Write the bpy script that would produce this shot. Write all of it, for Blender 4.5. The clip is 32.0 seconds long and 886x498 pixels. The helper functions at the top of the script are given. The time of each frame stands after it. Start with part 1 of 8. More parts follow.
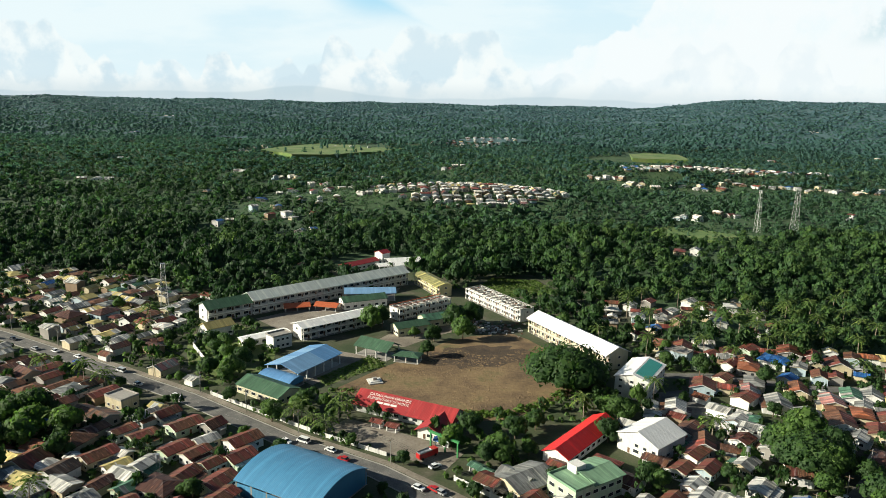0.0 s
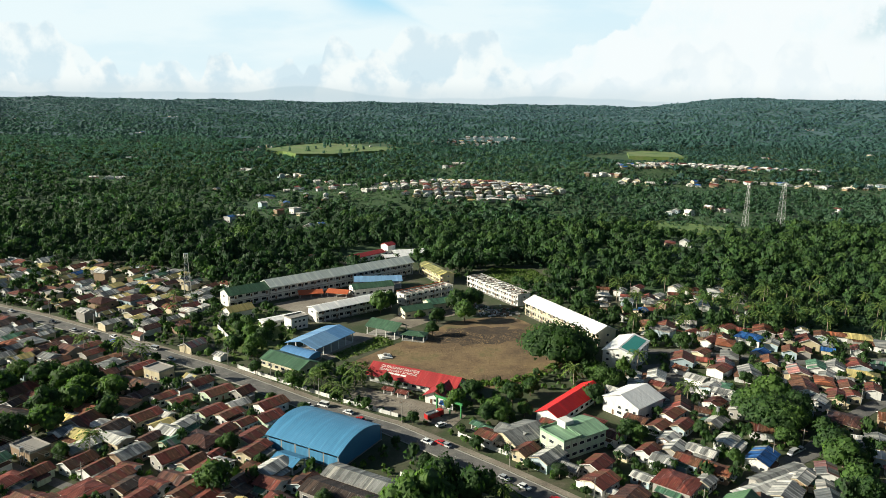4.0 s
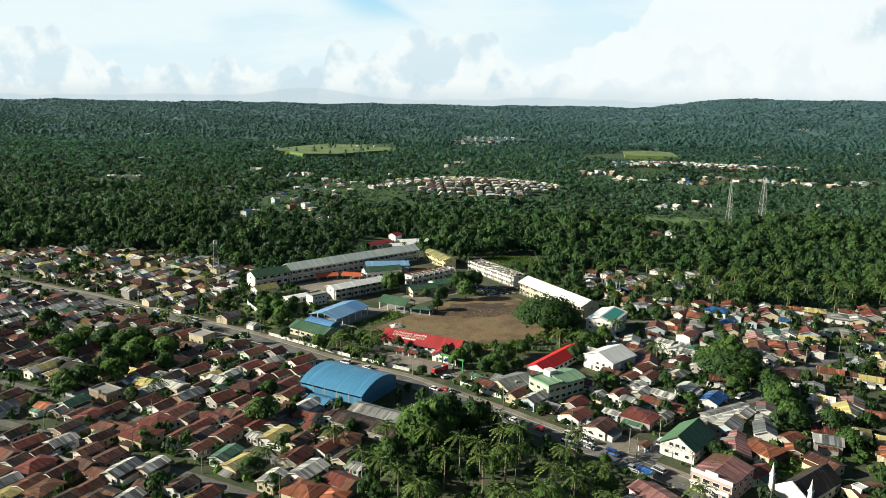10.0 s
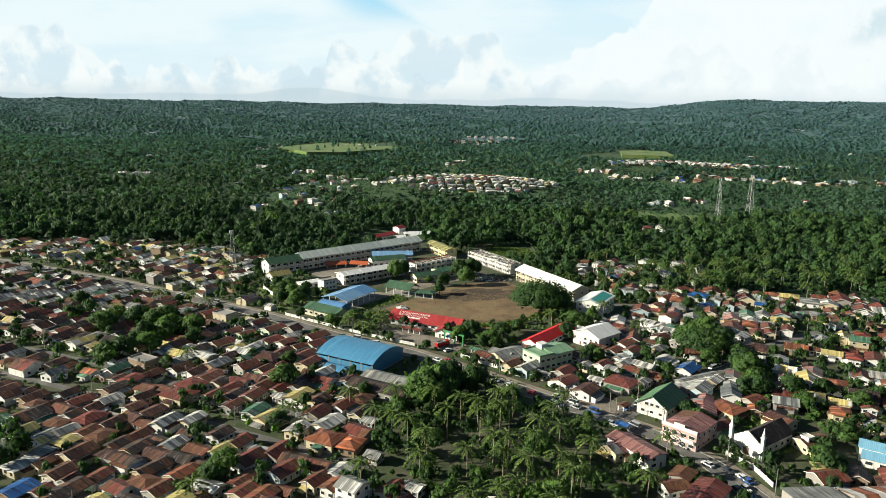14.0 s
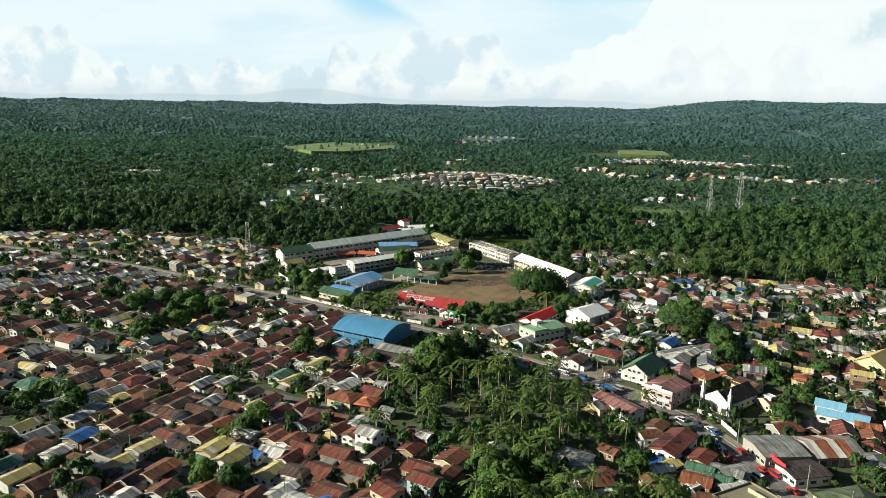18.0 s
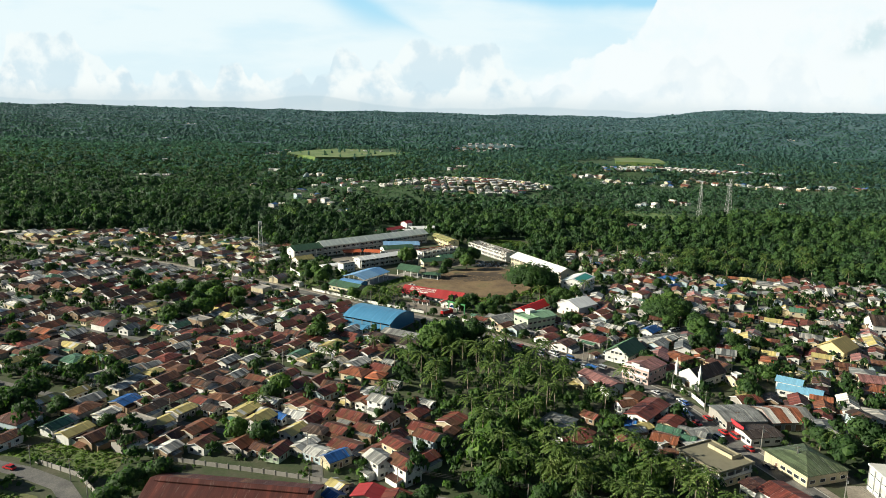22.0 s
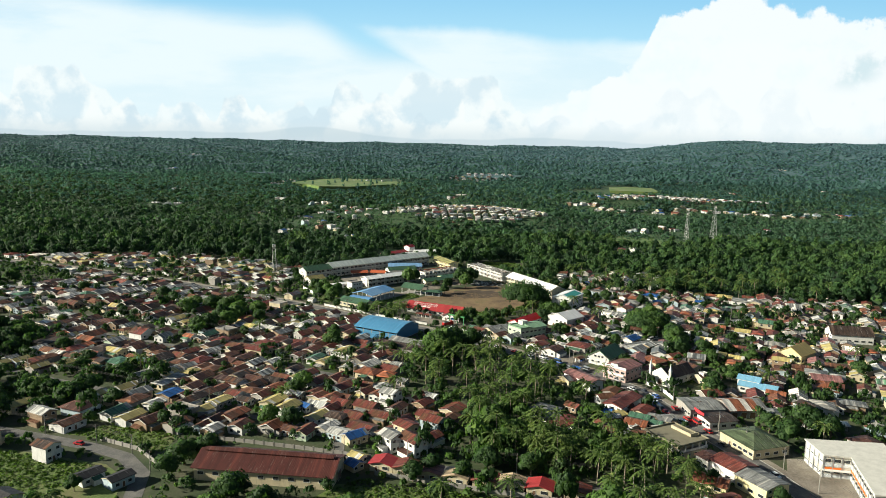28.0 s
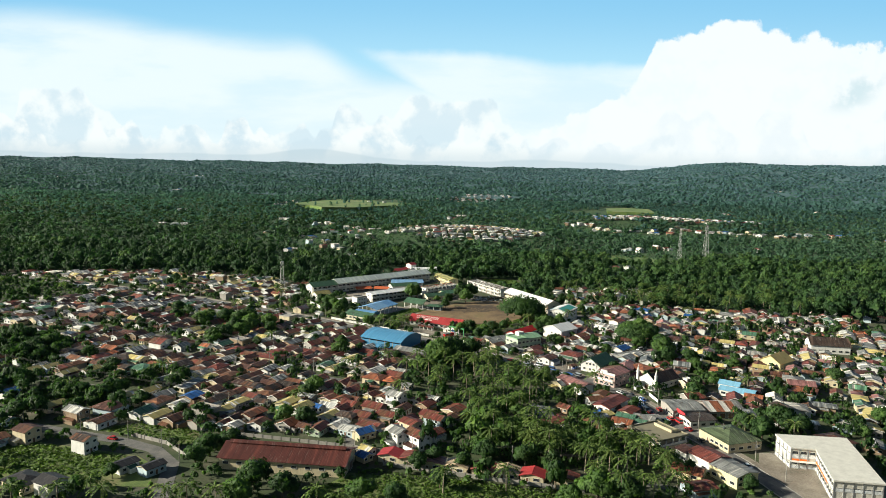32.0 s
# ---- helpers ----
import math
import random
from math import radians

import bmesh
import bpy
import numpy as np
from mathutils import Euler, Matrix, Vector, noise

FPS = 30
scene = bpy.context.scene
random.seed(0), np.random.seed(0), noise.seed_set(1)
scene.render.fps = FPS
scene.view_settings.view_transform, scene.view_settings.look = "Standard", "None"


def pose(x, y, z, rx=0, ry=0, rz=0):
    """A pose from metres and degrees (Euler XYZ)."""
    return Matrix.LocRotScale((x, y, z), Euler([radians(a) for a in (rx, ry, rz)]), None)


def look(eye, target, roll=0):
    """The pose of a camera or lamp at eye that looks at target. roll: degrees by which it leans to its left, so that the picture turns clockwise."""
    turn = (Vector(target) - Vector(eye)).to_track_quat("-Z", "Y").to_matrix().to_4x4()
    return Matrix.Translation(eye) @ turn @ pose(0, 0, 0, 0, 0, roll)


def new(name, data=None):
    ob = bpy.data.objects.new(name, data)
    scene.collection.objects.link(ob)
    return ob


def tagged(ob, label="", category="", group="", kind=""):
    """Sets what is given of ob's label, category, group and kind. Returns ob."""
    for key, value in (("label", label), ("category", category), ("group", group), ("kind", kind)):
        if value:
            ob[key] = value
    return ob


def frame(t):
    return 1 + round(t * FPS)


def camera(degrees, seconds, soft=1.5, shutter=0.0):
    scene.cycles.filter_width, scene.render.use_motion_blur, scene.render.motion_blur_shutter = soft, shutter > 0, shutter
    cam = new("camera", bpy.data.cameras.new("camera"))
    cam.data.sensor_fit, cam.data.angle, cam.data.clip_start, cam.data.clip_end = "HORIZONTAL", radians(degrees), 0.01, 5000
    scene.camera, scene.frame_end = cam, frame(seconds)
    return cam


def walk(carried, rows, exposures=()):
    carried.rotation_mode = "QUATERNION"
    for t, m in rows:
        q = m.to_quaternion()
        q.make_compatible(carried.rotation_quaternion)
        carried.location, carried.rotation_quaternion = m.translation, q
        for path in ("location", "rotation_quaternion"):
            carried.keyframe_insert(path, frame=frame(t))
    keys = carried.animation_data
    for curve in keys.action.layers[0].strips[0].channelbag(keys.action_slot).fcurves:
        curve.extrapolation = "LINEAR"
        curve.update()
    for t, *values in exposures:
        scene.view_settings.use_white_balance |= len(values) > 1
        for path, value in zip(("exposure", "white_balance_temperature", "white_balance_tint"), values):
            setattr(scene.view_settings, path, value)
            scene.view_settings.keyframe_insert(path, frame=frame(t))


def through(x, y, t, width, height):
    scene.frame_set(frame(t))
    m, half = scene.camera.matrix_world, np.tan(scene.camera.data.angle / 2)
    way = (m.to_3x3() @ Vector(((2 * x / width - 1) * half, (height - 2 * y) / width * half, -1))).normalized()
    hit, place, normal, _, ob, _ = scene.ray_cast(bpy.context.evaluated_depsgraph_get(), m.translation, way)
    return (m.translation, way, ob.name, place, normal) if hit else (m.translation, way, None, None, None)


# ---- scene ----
cam = camera(64.0, 32.0, soft=0.75)
PATH = [
    (0, (0.217, -14.855, 117.478), (0.156, -12.898, 117.07), 1.2),
    (2, (-0.147, -30.42, 117.715), (-0.207, -28.463, 117.307), 1.1),
    (6, (-0.145, -62.336, 118.514), (-0.21, -60.38, 118.103), 0.8),
    (8, (0.155, -78.7, 118.458), (0.089, -76.743, 118.051), 0.8),
    (10, (0.256, -95.292, 118.472), (0.19, -93.335, 118.066), 0.8),
    (13, (0.252, -120.58, 118.447), (0.187, -118.623, 118.041), 0.9),
    (17, (-0.204, -154.147, 117.581), (-0.272, -152.189, 117.176), 1.1),
    (18, (-0.362, -162.811, 117.489), (-0.429, -160.853, 117.085), 1.0),
    (19, (-0.472, -171.647, 117.441), (-0.538, -169.691, 117.031), 1.3),
    (20, (-0.458, -180.425, 117.35), (-0.525, -178.468, 116.941), 1.3),
    (21, (-0.302, -189.078, 117.3), (-0.369, -187.118, 116.903), 1.3),
    (23, (0.068, -205.755, 117.295), (0.002, -203.791, 116.925), 1.4),
    (25, (0.249, -221.263, 117.502), (0.183, -219.293, 117.161), 1.2),
    (28, (0.395, -243.192, 118.074), (0.328, -241.216, 117.774), 1.3),
    (29, (0.337, -250.405, 118.087), (0.272, -248.426, 117.801), 1.2),
    (30, (0.278, -257.454, 118.098), (0.212, -255.473, 117.828), 1.2),
    (32, (0.561, -271.517, 118.21), (0.493, -269.533, 117.97), 1.3),
]
walk(cam, [(t, look(eye, target, roll)) for t, eye, target, roll in PATH], exposures=[(0, 0.92, 6200, 5), (24, 0.93, 6200, 5), (32, 0.97, 6200, 5)])

# ---- light ----
SUN_ELEVATION, SUN_FROM = radians(23), radians(-97)      # low afternoon sun over the left-hand side
world = bpy.data.worlds.new("sky")
scene.world = world
world.use_nodes = True
wn = world.node_tree.nodes
sky = wn.new("ShaderNodeTexSky")
sky.sky_type, sky.sun_disc = "NISHITA", False
sky.sun_elevation, sky.sun_rotation = SUN_ELEVATION, SUN_FROM
wn["Background"].inputs["Strength"].default_value = 0.03
world.node_tree.links.new(sky.outputs[0], wn["Background"].inputs[0])
sun = new("sun", bpy.data.lights.new("sun", "SUN"))
sun.data.energy, sun.data.angle, sun.data.color = 5.0, radians(0.6), (1.0, 0.9, 0.73)
sun_way = Vector((math.sin(SUN_FROM) * math.cos(SUN_ELEVATION), math.cos(SUN_FROM) * math.cos(SUN_ELEVATION), math.sin(SUN_ELEVATION)))
sun.matrix_world = look((0, 0, 900), Vector((0, 0, 900)) - sun_way)

# ---- materials ----


def nodes_of(name):
    m = bpy.data.materials.new(name)
    m.use_nodes = True
    nt = m.node_tree
    return m, nt, nt.nodes["Principled BSDF"]


def noise_node(nt, scale, detail=4.0, rough=0.6, coord="Object", stretch=None, shift=(0, 0, 0)):
    tc = nt.nodes.new("ShaderNodeTexCoord")
    tex = nt.nodes.new("ShaderNodeTexNoise")
    tex.inputs["Scale"].default_value, tex.inputs["Detail"].default_value, tex.inputs["Roughness"].default_value = scale, detail, rough
    if coord == "World":
        geo = nt.nodes.new("ShaderNodeNewGeometry")
        src = geo.outputs["Position"]
    else:
        src = tc.outputs[coord]
    if stretch:
        mp = nt.nodes.new("ShaderNodeMapping")
        mp.inputs["Scale"].default_value, mp.inputs["Location"].default_value = stretch, shift
        nt.links.new(src, mp.inputs[0])
        src = mp.outputs[0]
    nt.links.new(src, tex.inputs["Vector"])
    return tex.outputs["Fac"]


def ramp(nt, fac, stops):
    r = nt.nodes.new("ShaderNodeValToRGB")
    el = r.color_ramp.elements
    while len(el) < len(stops):
        el.new(0.5)
    for e, (p, c) in zip(el, stops):
        e.position, e.color = p, (*c, 1)
    nt.links.new(fac, r.inputs[0])
    return r.outputs[0]


def blend(nt, fac, a, b, mode="MIX"):
    n = nt.nodes.new("ShaderNodeMix")
    n.data_type, n.blend_type = "RGBA", mode
    for socket, v in ((n.inputs[0], fac), (n.inputs[6], a), (n.inputs[7], b)):
        if isinstance(v, (int, float)):
            socket.default_value = v
        elif isinstance(v, tuple):
            socket.default_value = (*v, 1)
        else:
            nt.links.new(v, socket)
    return n.outputs[2]


def bump(nt, bsdf, height, strength=0.3, distance=0.1):
    b = nt.nodes.new("ShaderNodeBump")
    b.inputs["Strength"].default_value, b.inputs["Distance"].default_value = strength, distance
    nt.links.new(height, b.inputs["Height"])
    nt.links.new(b.outputs[0], bsdf.inputs["Normal"])


def dim(c, k):
    return tuple(min(1.0, v * k) for v in c)


def plaster(name, c, stain=(0.22, 0.2, 0.16), rough=0.85, amount=0.55):
    m, nt, b = nodes_of(name)
    big = noise_node(nt, 0.35, 5, 0.65, "World")
    fine = noise_node(nt, 6, 3, 0.6, "World")
    col = ramp(nt, big, [(0.3, dim(c, 0.82)), (0.6, c)])
    streak = noise_node(nt, 1.0, 4, 0.7, "World", (1.2, 1.2, 0.12))
    wear = ramp(nt, streak, [(0.52, (0, 0, 0)), (0.75, (amount, amount, amount))])
    info = nt.nodes.new("ShaderNodeObjectInfo")
    tone = ramp(nt, info.outputs["Random"], [(0.0, (0.78, 0.78, 0.78)), (1.0, (1, 1, 1))])
    col = blend(nt, wear, col, stain)
    nt.links.new(blend(nt, 1.0, col, tone, "MULTIPLY"), b.inputs["Base Color"])
    b.inputs["Roughness"].default_value = rough
    bump(nt, b, fine, 0.2, 0.03)
    return m


def sheet_noise(nt, scale, detail, rough, stretch):
    """Noise laid along the sheets of a roof: x along the ridge, a new stretch of it on every roof."""
    at = nt.nodes.new("ShaderNodeAttribute")
    at.attribute_name = "sheet"
    geo = nt.nodes.new("ShaderNodeNewGeometry")
    mp = nt.nodes.new("ShaderNodeVectorMath")
    mp.operation = "MULTIPLY_ADD"
    mp.inputs[1].default_value = stretch
    far = nt.nodes.new("ShaderNodeVectorMath")
    far.operation = "SCALE"
    far.inputs[0].default_value = (0.0, 31.0, 57.0)
    nt.links.new(geo.outputs["Random Per Island"], far.inputs["Scale"])
    nt.links.new(at.outputs["Vector"], mp.inputs[0])
    nt.links.new(far.outputs[0], mp.inputs[2])
    tex = nt.nodes.new("ShaderNodeTexNoise")
    tex.inputs["Scale"].default_value, tex.inputs["Detail"].default_value, tex.inputs["Roughness"].default_value = scale, detail, rough
    nt.links.new(mp.outputs[0], tex.inputs["Vector"])
    return tex.outputs["Fac"]


def sheet_roof(name, c, rust=0.3, rust_colour=(0.13, 0.062, 0.036), rough=0.6, pitch=0.55, metal=0.05, fade=1.0):
    """Corrugated metal: ribs that run down the slope, sheet laps, rust and faded paint; fade sets how uneven the paint is."""
    m, nt, b = nodes_of(name)
    at = nt.nodes.new("ShaderNodeAttribute")
    at.attribute_name = "sheet"
    wave = nt.nodes.new("ShaderNodeTexWave")
    wave.bands_direction = "X"
    wave.inputs["Scale"].default_value = 1.0 / pitch / 3.14
    nt.links.new(at.outputs["Vector"], wave.inputs[0])
    geo = nt.nodes.new("ShaderNodeNewGeometry")
    big = noise_node(nt, 0.22, 5, 0.7, "World")
    streaks = sheet_noise(nt, 0.9, 5, 0.7, (2.4, 0.3, 0.3))
    col = ramp(nt, big, [(0.32, dim(c, 1 - 0.36 * fade)), (0.5, c), (0.72, dim(c, 1 + 0.32 * fade))])
    tone = ramp(nt, geo.outputs["Random Per Island"], [(0.0, (0.5, 0.53, 0.56)), (0.35, (0.85, 0.85, 0.85)), (0.75, (1.0, 0.97, 0.94)), (1.0, (1.3, 1.2, 1.12))])
    col = blend(nt, 0.2 + 0.8 * fade, col, blend(nt, 1.0, col, tone, "MULTIPLY"))
    # lengths of sheet of different age, side by side across the slope
    laps = sheet_noise(nt, 0.75, 1, 0.5, (1.0, 0.05, 0.05))
    col = blend(nt, 0.85 * fade, col, blend(nt, 1.0, col, ramp(nt, laps, [(0.38, (0.45, 0.45, 0.46)), (0.45, (1.0, 1.0, 1.0)), (0.54, (0.72, 0.72, 0.72)), (0.6, (1.6, 1.5, 1.4)), (0.66, (2.0, 1.85, 1.7))]), "MULTIPLY"))
    lo = 0.72 - 0.4 * rust
    worn = ramp(nt, streaks, [(lo, (0, 0, 0)), (lo + 0.12, (0.85, 0.85, 0.85))])
    spots = ramp(nt, sheet_noise(nt, 1.3, 4, 0.6, (1.6, 0.3, 0.3)), [(0.32, dim(rust_colour, 0.4)), (0.52, rust_colour), (0.68, dim(rust_colour, 2.1))])
    pale = ramp(nt, sheet_noise(nt, 0.6, 5, 0.7, (2.0, 0.25, 0.25)), [(0.58, (0, 0, 0)), (0.68, (0.6 * fade, 0.6 * fade, 0.6 * fade))])
    col = blend(nt, pale, col, blend(nt, 0.6, dim(c, 1.6), (0.42, 0.4, 0.37)))
    nt.links.new(blend(nt, worn, col, spots), b.inputs["Base Color"])
    b.inputs["Roughness"].default_value, b.inputs["Metallic"].default_value = rough, metal
    b.inputs["Specular IOR Level"].default_value = 0.25
    bump(nt, b, wave.outputs["Fac"], 0.55, 0.06)
    return m


def plain(name, c, rough=0.6, metal=0.0, vary=0.18, scale=1.5):
    m, nt, b = nodes_of(name)
    n = noise_node(nt, scale, 4, 0.6, "World")
    nt.links.new(ramp(nt, n, [(0.3, dim(c, 1 - vary)), (0.7, dim(c, 1 + vary))]), b.inputs["Base Color"])
    b.inputs["Roughness"].default_value, b.inputs["Metallic"].default_value = rough, metal
    bump(nt, b, n, 0.12, 0.03)
    return m


def leafy(name, c, light, size=0.05, through=0.36):
    """Foliage: species tint over tens of metres, clump tint over a few, and each leaf clump's own."""
    m, nt, b = nodes_of(name)
    geo = nt.nodes.new("ShaderNodeNewGeometry")
    far = noise_node(nt, size, 3, 0.6, "World")
    near = noise_node(nt, size * 8, 3, 0.6, "World")
    col = ramp(nt, far, [(0.3, dim(c, 0.62)), (0.5, c), (0.68, light)])
    col = blend(nt, 0.5, col, ramp(nt, near, [(0.34, dim(c, 0.55)), (0.5, c), (0.66, dim(light, 1.12))]))
    isl = ramp(nt, geo.outputs["Random Per Island"], [(0.0, (0.72, 0.74, 0.7)), (0.85, (1.08, 1.06, 1.0)), (1.0, (1.3, 1.22, 0.9))])
    col = blend(nt, 1.0, col, isl, "MULTIPLY")
    leaf = nt.nodes.new("ShaderNodeAttribute")
    leaf.attribute_name = "bough"
    turned = nt.nodes.new("ShaderNodeVectorTransform")
    turned.vector_type, turned.convert_from, turned.convert_to = "NORMAL", "OBJECT", "WORLD"
    nt.links.new(leaf.outputs["Vector"], turned.inputs[0])
    mixed = nt.nodes.new("ShaderNodeVectorMath")
    mixed.operation = "MULTIPLY_ADD"
    nt.links.new(turned.outputs[0], mixed.inputs[0])
    mixed.inputs[1].default_value = (2.0, 2.0, 2.0)
    nt.links.new(geo.outputs["Normal"], mixed.inputs[2])
    unit = nt.nodes.new("ShaderNodeVectorMath")
    unit.operation = "NORMALIZE"
    nt.links.new(mixed.outputs[0], unit.inputs[0])
    nt.links.new(unit.outputs[0], b.inputs["Normal"])
    b.inputs["Roughness"].default_value = 0.65
    b.inputs["Specular IOR Level"].default_value = 0.25
    nt.links.new(col, b.inputs["Base Color"])
    tr = nt.nodes.new("ShaderNodeBsdfTranslucent")
    nt.links.new(blend(nt, 1.0, col, (1.15, 1.35, 0.6), "MULTIPLY"), tr.inputs[0])
    mix = nt.nodes.new("ShaderNodeMixShader")
    mix.inputs[0].default_value = through
    nt.links.new(b.outputs[0], mix.inputs[1])
    nt.links.new(tr.outputs[0], mix.inputs[2])
    nt.links.new(mix.outputs[0], nt.nodes["Material Output"].inputs[0])
    return m


def earth(name, colours, scale, detail=0.0, relief=0.4):
    m, nt, b = nodes_of(name)
    big = noise_node(nt, scale, 6, 0.65, "World")
    fine = noise_node(nt, scale * 14, 4, 0.7, "World")
    k = len(colours) - 1
    col = ramp(nt, big, [(0.3 + 0.4 * i / k, c) for i, c in enumerate(colours)])
    grain = ramp(nt, fine, [(0.25, (0.55, 0.55, 0.55)), (0.75, (1.25, 1.25, 1.25))])
    nt.links.new(blend(nt, 0.8, col, blend(nt, 1.0, col, grain, "MULTIPLY")), b.inputs["Base Color"])
    b.inputs["Roughness"].default_value = 0.95
    bump(nt, b, fine, relief, 0.25)
    return m


ROOFS = {
    "r": sheet_roof("red_painted_roof", (0.18, 0.052, 0.04), 0.45),
    "m": sheet_roof("maroon_painted_roof", (0.082, 0.04, 0.034), 0.5),
    "b": sheet_roof("rusted_brown_roof", (0.145, 0.072, 0.042), 0.72),
    "g": sheet_roof("grey_galvanised_roof", (0.27, 0.28, 0.27), 0.3, metal=0.2),
    "w": sheet_roof("pale_galvanised_roof", (0.62, 0.62, 0.58), 0.18, metal=0.1),
    "n": sheet_roof("green_painted_roof", (0.085, 0.19, 0.125), 0.14),
    "u": sheet_roof("blue_painted_roof", (0.03, 0.12, 0.36), 0.08),
    "y": sheet_roof("cream_yellow_roof", (0.47, 0.4, 0.16), 0.12, fade=0.5),
    "k": sheet_roof("dark_brown_roof", (0.06, 0.045, 0.038), 0.35),
    "o": sheet_roof("orange_tile_roof", (0.27, 0.1, 0.052), 0.4),
    "p": sheet_roof("faded_pink_roof", (0.3, 0.15, 0.14), 0.3),
    "d": sheet_roof("black_slate_roof", (0.034, 0.033, 0.035), 0.05, fade=0.6),
}
ROOF_WORDS = {"r": "red painted", "m": "dark maroon", "b": "rusted brown", "g": "grey galvanised", "w": "pale whitish", "n": "green painted",
              "u": "blue painted", "y": "cream yellow", "k": "dark brown", "o": "orange", "p": "faded pink", "d": "black slate"}
WALLS = [plaster("white_plaster", (0.74, 0.73, 0.69)), plaster("cream_plaster", (0.58, 0.5, 0.33)), plaster("bare_concrete", (0.33, 0.31, 0.28)),
         plaster("pale_blue_plaster", (0.42, 0.52, 0.56)), plaster("tan_timber", (0.3, 0.21, 0.13)), plaster("pale_green_plaster", (0.45, 0.55, 0.4))]
WHITE, CREAM, CONCRETE = plaster("white_painted_render", (0.76, 0.75, 0.7), amount=0.35), plaster("school_cream_paint", (0.72, 0.66, 0.47), amount=0.3), WALLS[2]
YELLOW = plaster("pale_yellow_paint", (0.72, 0.64, 0.36), amount=0.3)
GLASS = plain("dark_window_glass", (0.03, 0.035, 0.04), 0.12, 0.0, 0.3)
WOOD = plain("brown_timber", (0.14, 0.08, 0.045), 0.75)
STEEL = plain("grey_steel", (0.36, 0.37, 0.38), 0.45, 0.6)
WHITE_STEEL = plain("white_painted_steel", (0.5, 0.5, 0.49), 0.5)
RED_STEEL = plain("orange_red_primed_steel", (0.42, 0.1, 0.035), 0.6)
BLACK = plain("black_rubber", (0.02, 0.02, 0.02), 0.8)
BARK = plain("tree_bark", (0.12, 0.09, 0.06), 0.95, 0, 0.3, 3)
PALM_BARK = plain("palm_bark", (0.24, 0.2, 0.15), 0.95, 0, 0.3, 3)
LEAF = leafy("broad_leaves", (0.062, 0.125, 0.03), (0.12, 0.2, 0.045))
LEAF_DARK = leafy("dark_leaves", (0.031, 0.072, 0.021), (0.068, 0.124, 0.033))
LEAF_PALM = leafy("palm_fronds", (0.085, 0.142, 0.036), (0.16, 0.205, 0.056), size=0.12)
FOREST = leafy("forest_leaves", (0.044, 0.1, 0.034), (0.088, 0.155, 0.044), size=0.02)
FOREST_PALM = leafy("forest_palm_fronds", (0.056, 0.112, 0.032), (0.105, 0.16, 0.044), size=0.05)
# dark leaf colour, which also stands in for cloud shade over the left woods
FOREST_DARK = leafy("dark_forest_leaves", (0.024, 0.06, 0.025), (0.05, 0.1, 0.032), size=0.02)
# haze is put into these base colours: bluer and more translucent with distance
FOREST_MID_HAZE = leafy("mid_haze_forest_leaves", (0.062, 0.128, 0.082), (0.1, 0.172, 0.1), size=0.011, through=0.48)
FOREST_FAR_HAZE = leafy("far_haze_forest_leaves", (0.058, 0.13, 0.13), (0.086, 0.165, 0.16), size=0.005, through=0.52)
FOREST_BLUE_HAZE = leafy("blue_haze_forest_leaves", (0.082, 0.158, 0.205), (0.1, 0.18, 0.222), size=0.004, through=0.5)
GRASS = leafy("grass_blades", (0.075, 0.135, 0.024), (0.14, 0.21, 0.04), size=0.1)
GROUND = earth("town_soil_and_weeds", [(0.022, 0.042, 0.011), (0.04, 0.06, 0.018), (0.065, 0.07, 0.035), (0.12, 0.105, 0.075)], 0.07)
FIELD = earth("ploughed_brown_soil", [(0.07, 0.046, 0.025), (0.14, 0.092, 0.046), (0.21, 0.142, 0.068), (0.11, 0.105, 0.038)], 0.05, relief=1.0)
LAWN = earth("short_grass", [(0.06, 0.105, 0.02), (0.11, 0.155, 0.035), (0.15, 0.14, 0.06)], 0.09)
YARD = earth("pale_packed_earth", [(0.13, 0.11, 0.085), (0.22, 0.19, 0.15), (0.3, 0.27, 0.22)], 0.08, relief=0.2)
ROAD = earth("worn_concrete_road", [(0.075, 0.074, 0.07), (0.13, 0.126, 0.118), (0.2, 0.188, 0.165)], 0.16, relief=0.1)
KERB = plaster("kerb_concrete", (0.3, 0.29, 0.26))
PAINT = plain("worn_line_paint", (0.22, 0.22, 0.2), 0.8)
UNDERGROWTH = earth("wooded_undergrowth", [(0.02, 0.05, 0.016), (0.034, 0.075, 0.022), (0.06, 0.1, 0.035)], 0.05, relief=1.0)
# ground colour carries the same painted blue haze as the far leaves
WOOD_FLOOR_HAZE = earth("haze_blue_wooded_ground", [(0.045, 0.1, 0.1), (0.056, 0.118, 0.118), (0.066, 0.132, 0.136)], 0.012)
PASTURE = earth("bright_pasture_grass", [(0.06, 0.12, 0.028), (0.12, 0.185, 0.045), (0.19, 0.2, 0.085)], 0.025)
BLUE_ROOF = sheet_roof("hall_blue_roof", (0.08, 0.24, 0.41), 0.02, rough=0.42, fade=0.22)
BLUE_PALE = sheet_roof("court_pale_blue_sheets", (0.2, 0.36, 0.56), 0.02, rough=0.42, fade=0.22)
BLUE_BRIGHT = sheet_roof("court_blue_roof", (0.12, 0.27, 0.5), 0.02, rough=0.42, fade=0.22)
SCHOOL_WHITE = sheet_roof("school_white_roof", (0.78, 0.78, 0.76), 0.03, rough=0.5, metal=0.0, fade=0.22)
SCHOOL_GREY = sheet_roof("school_pale_grey_roof", (0.58, 0.63, 0.58), 0.03, metal=0.05, fade=0.22)
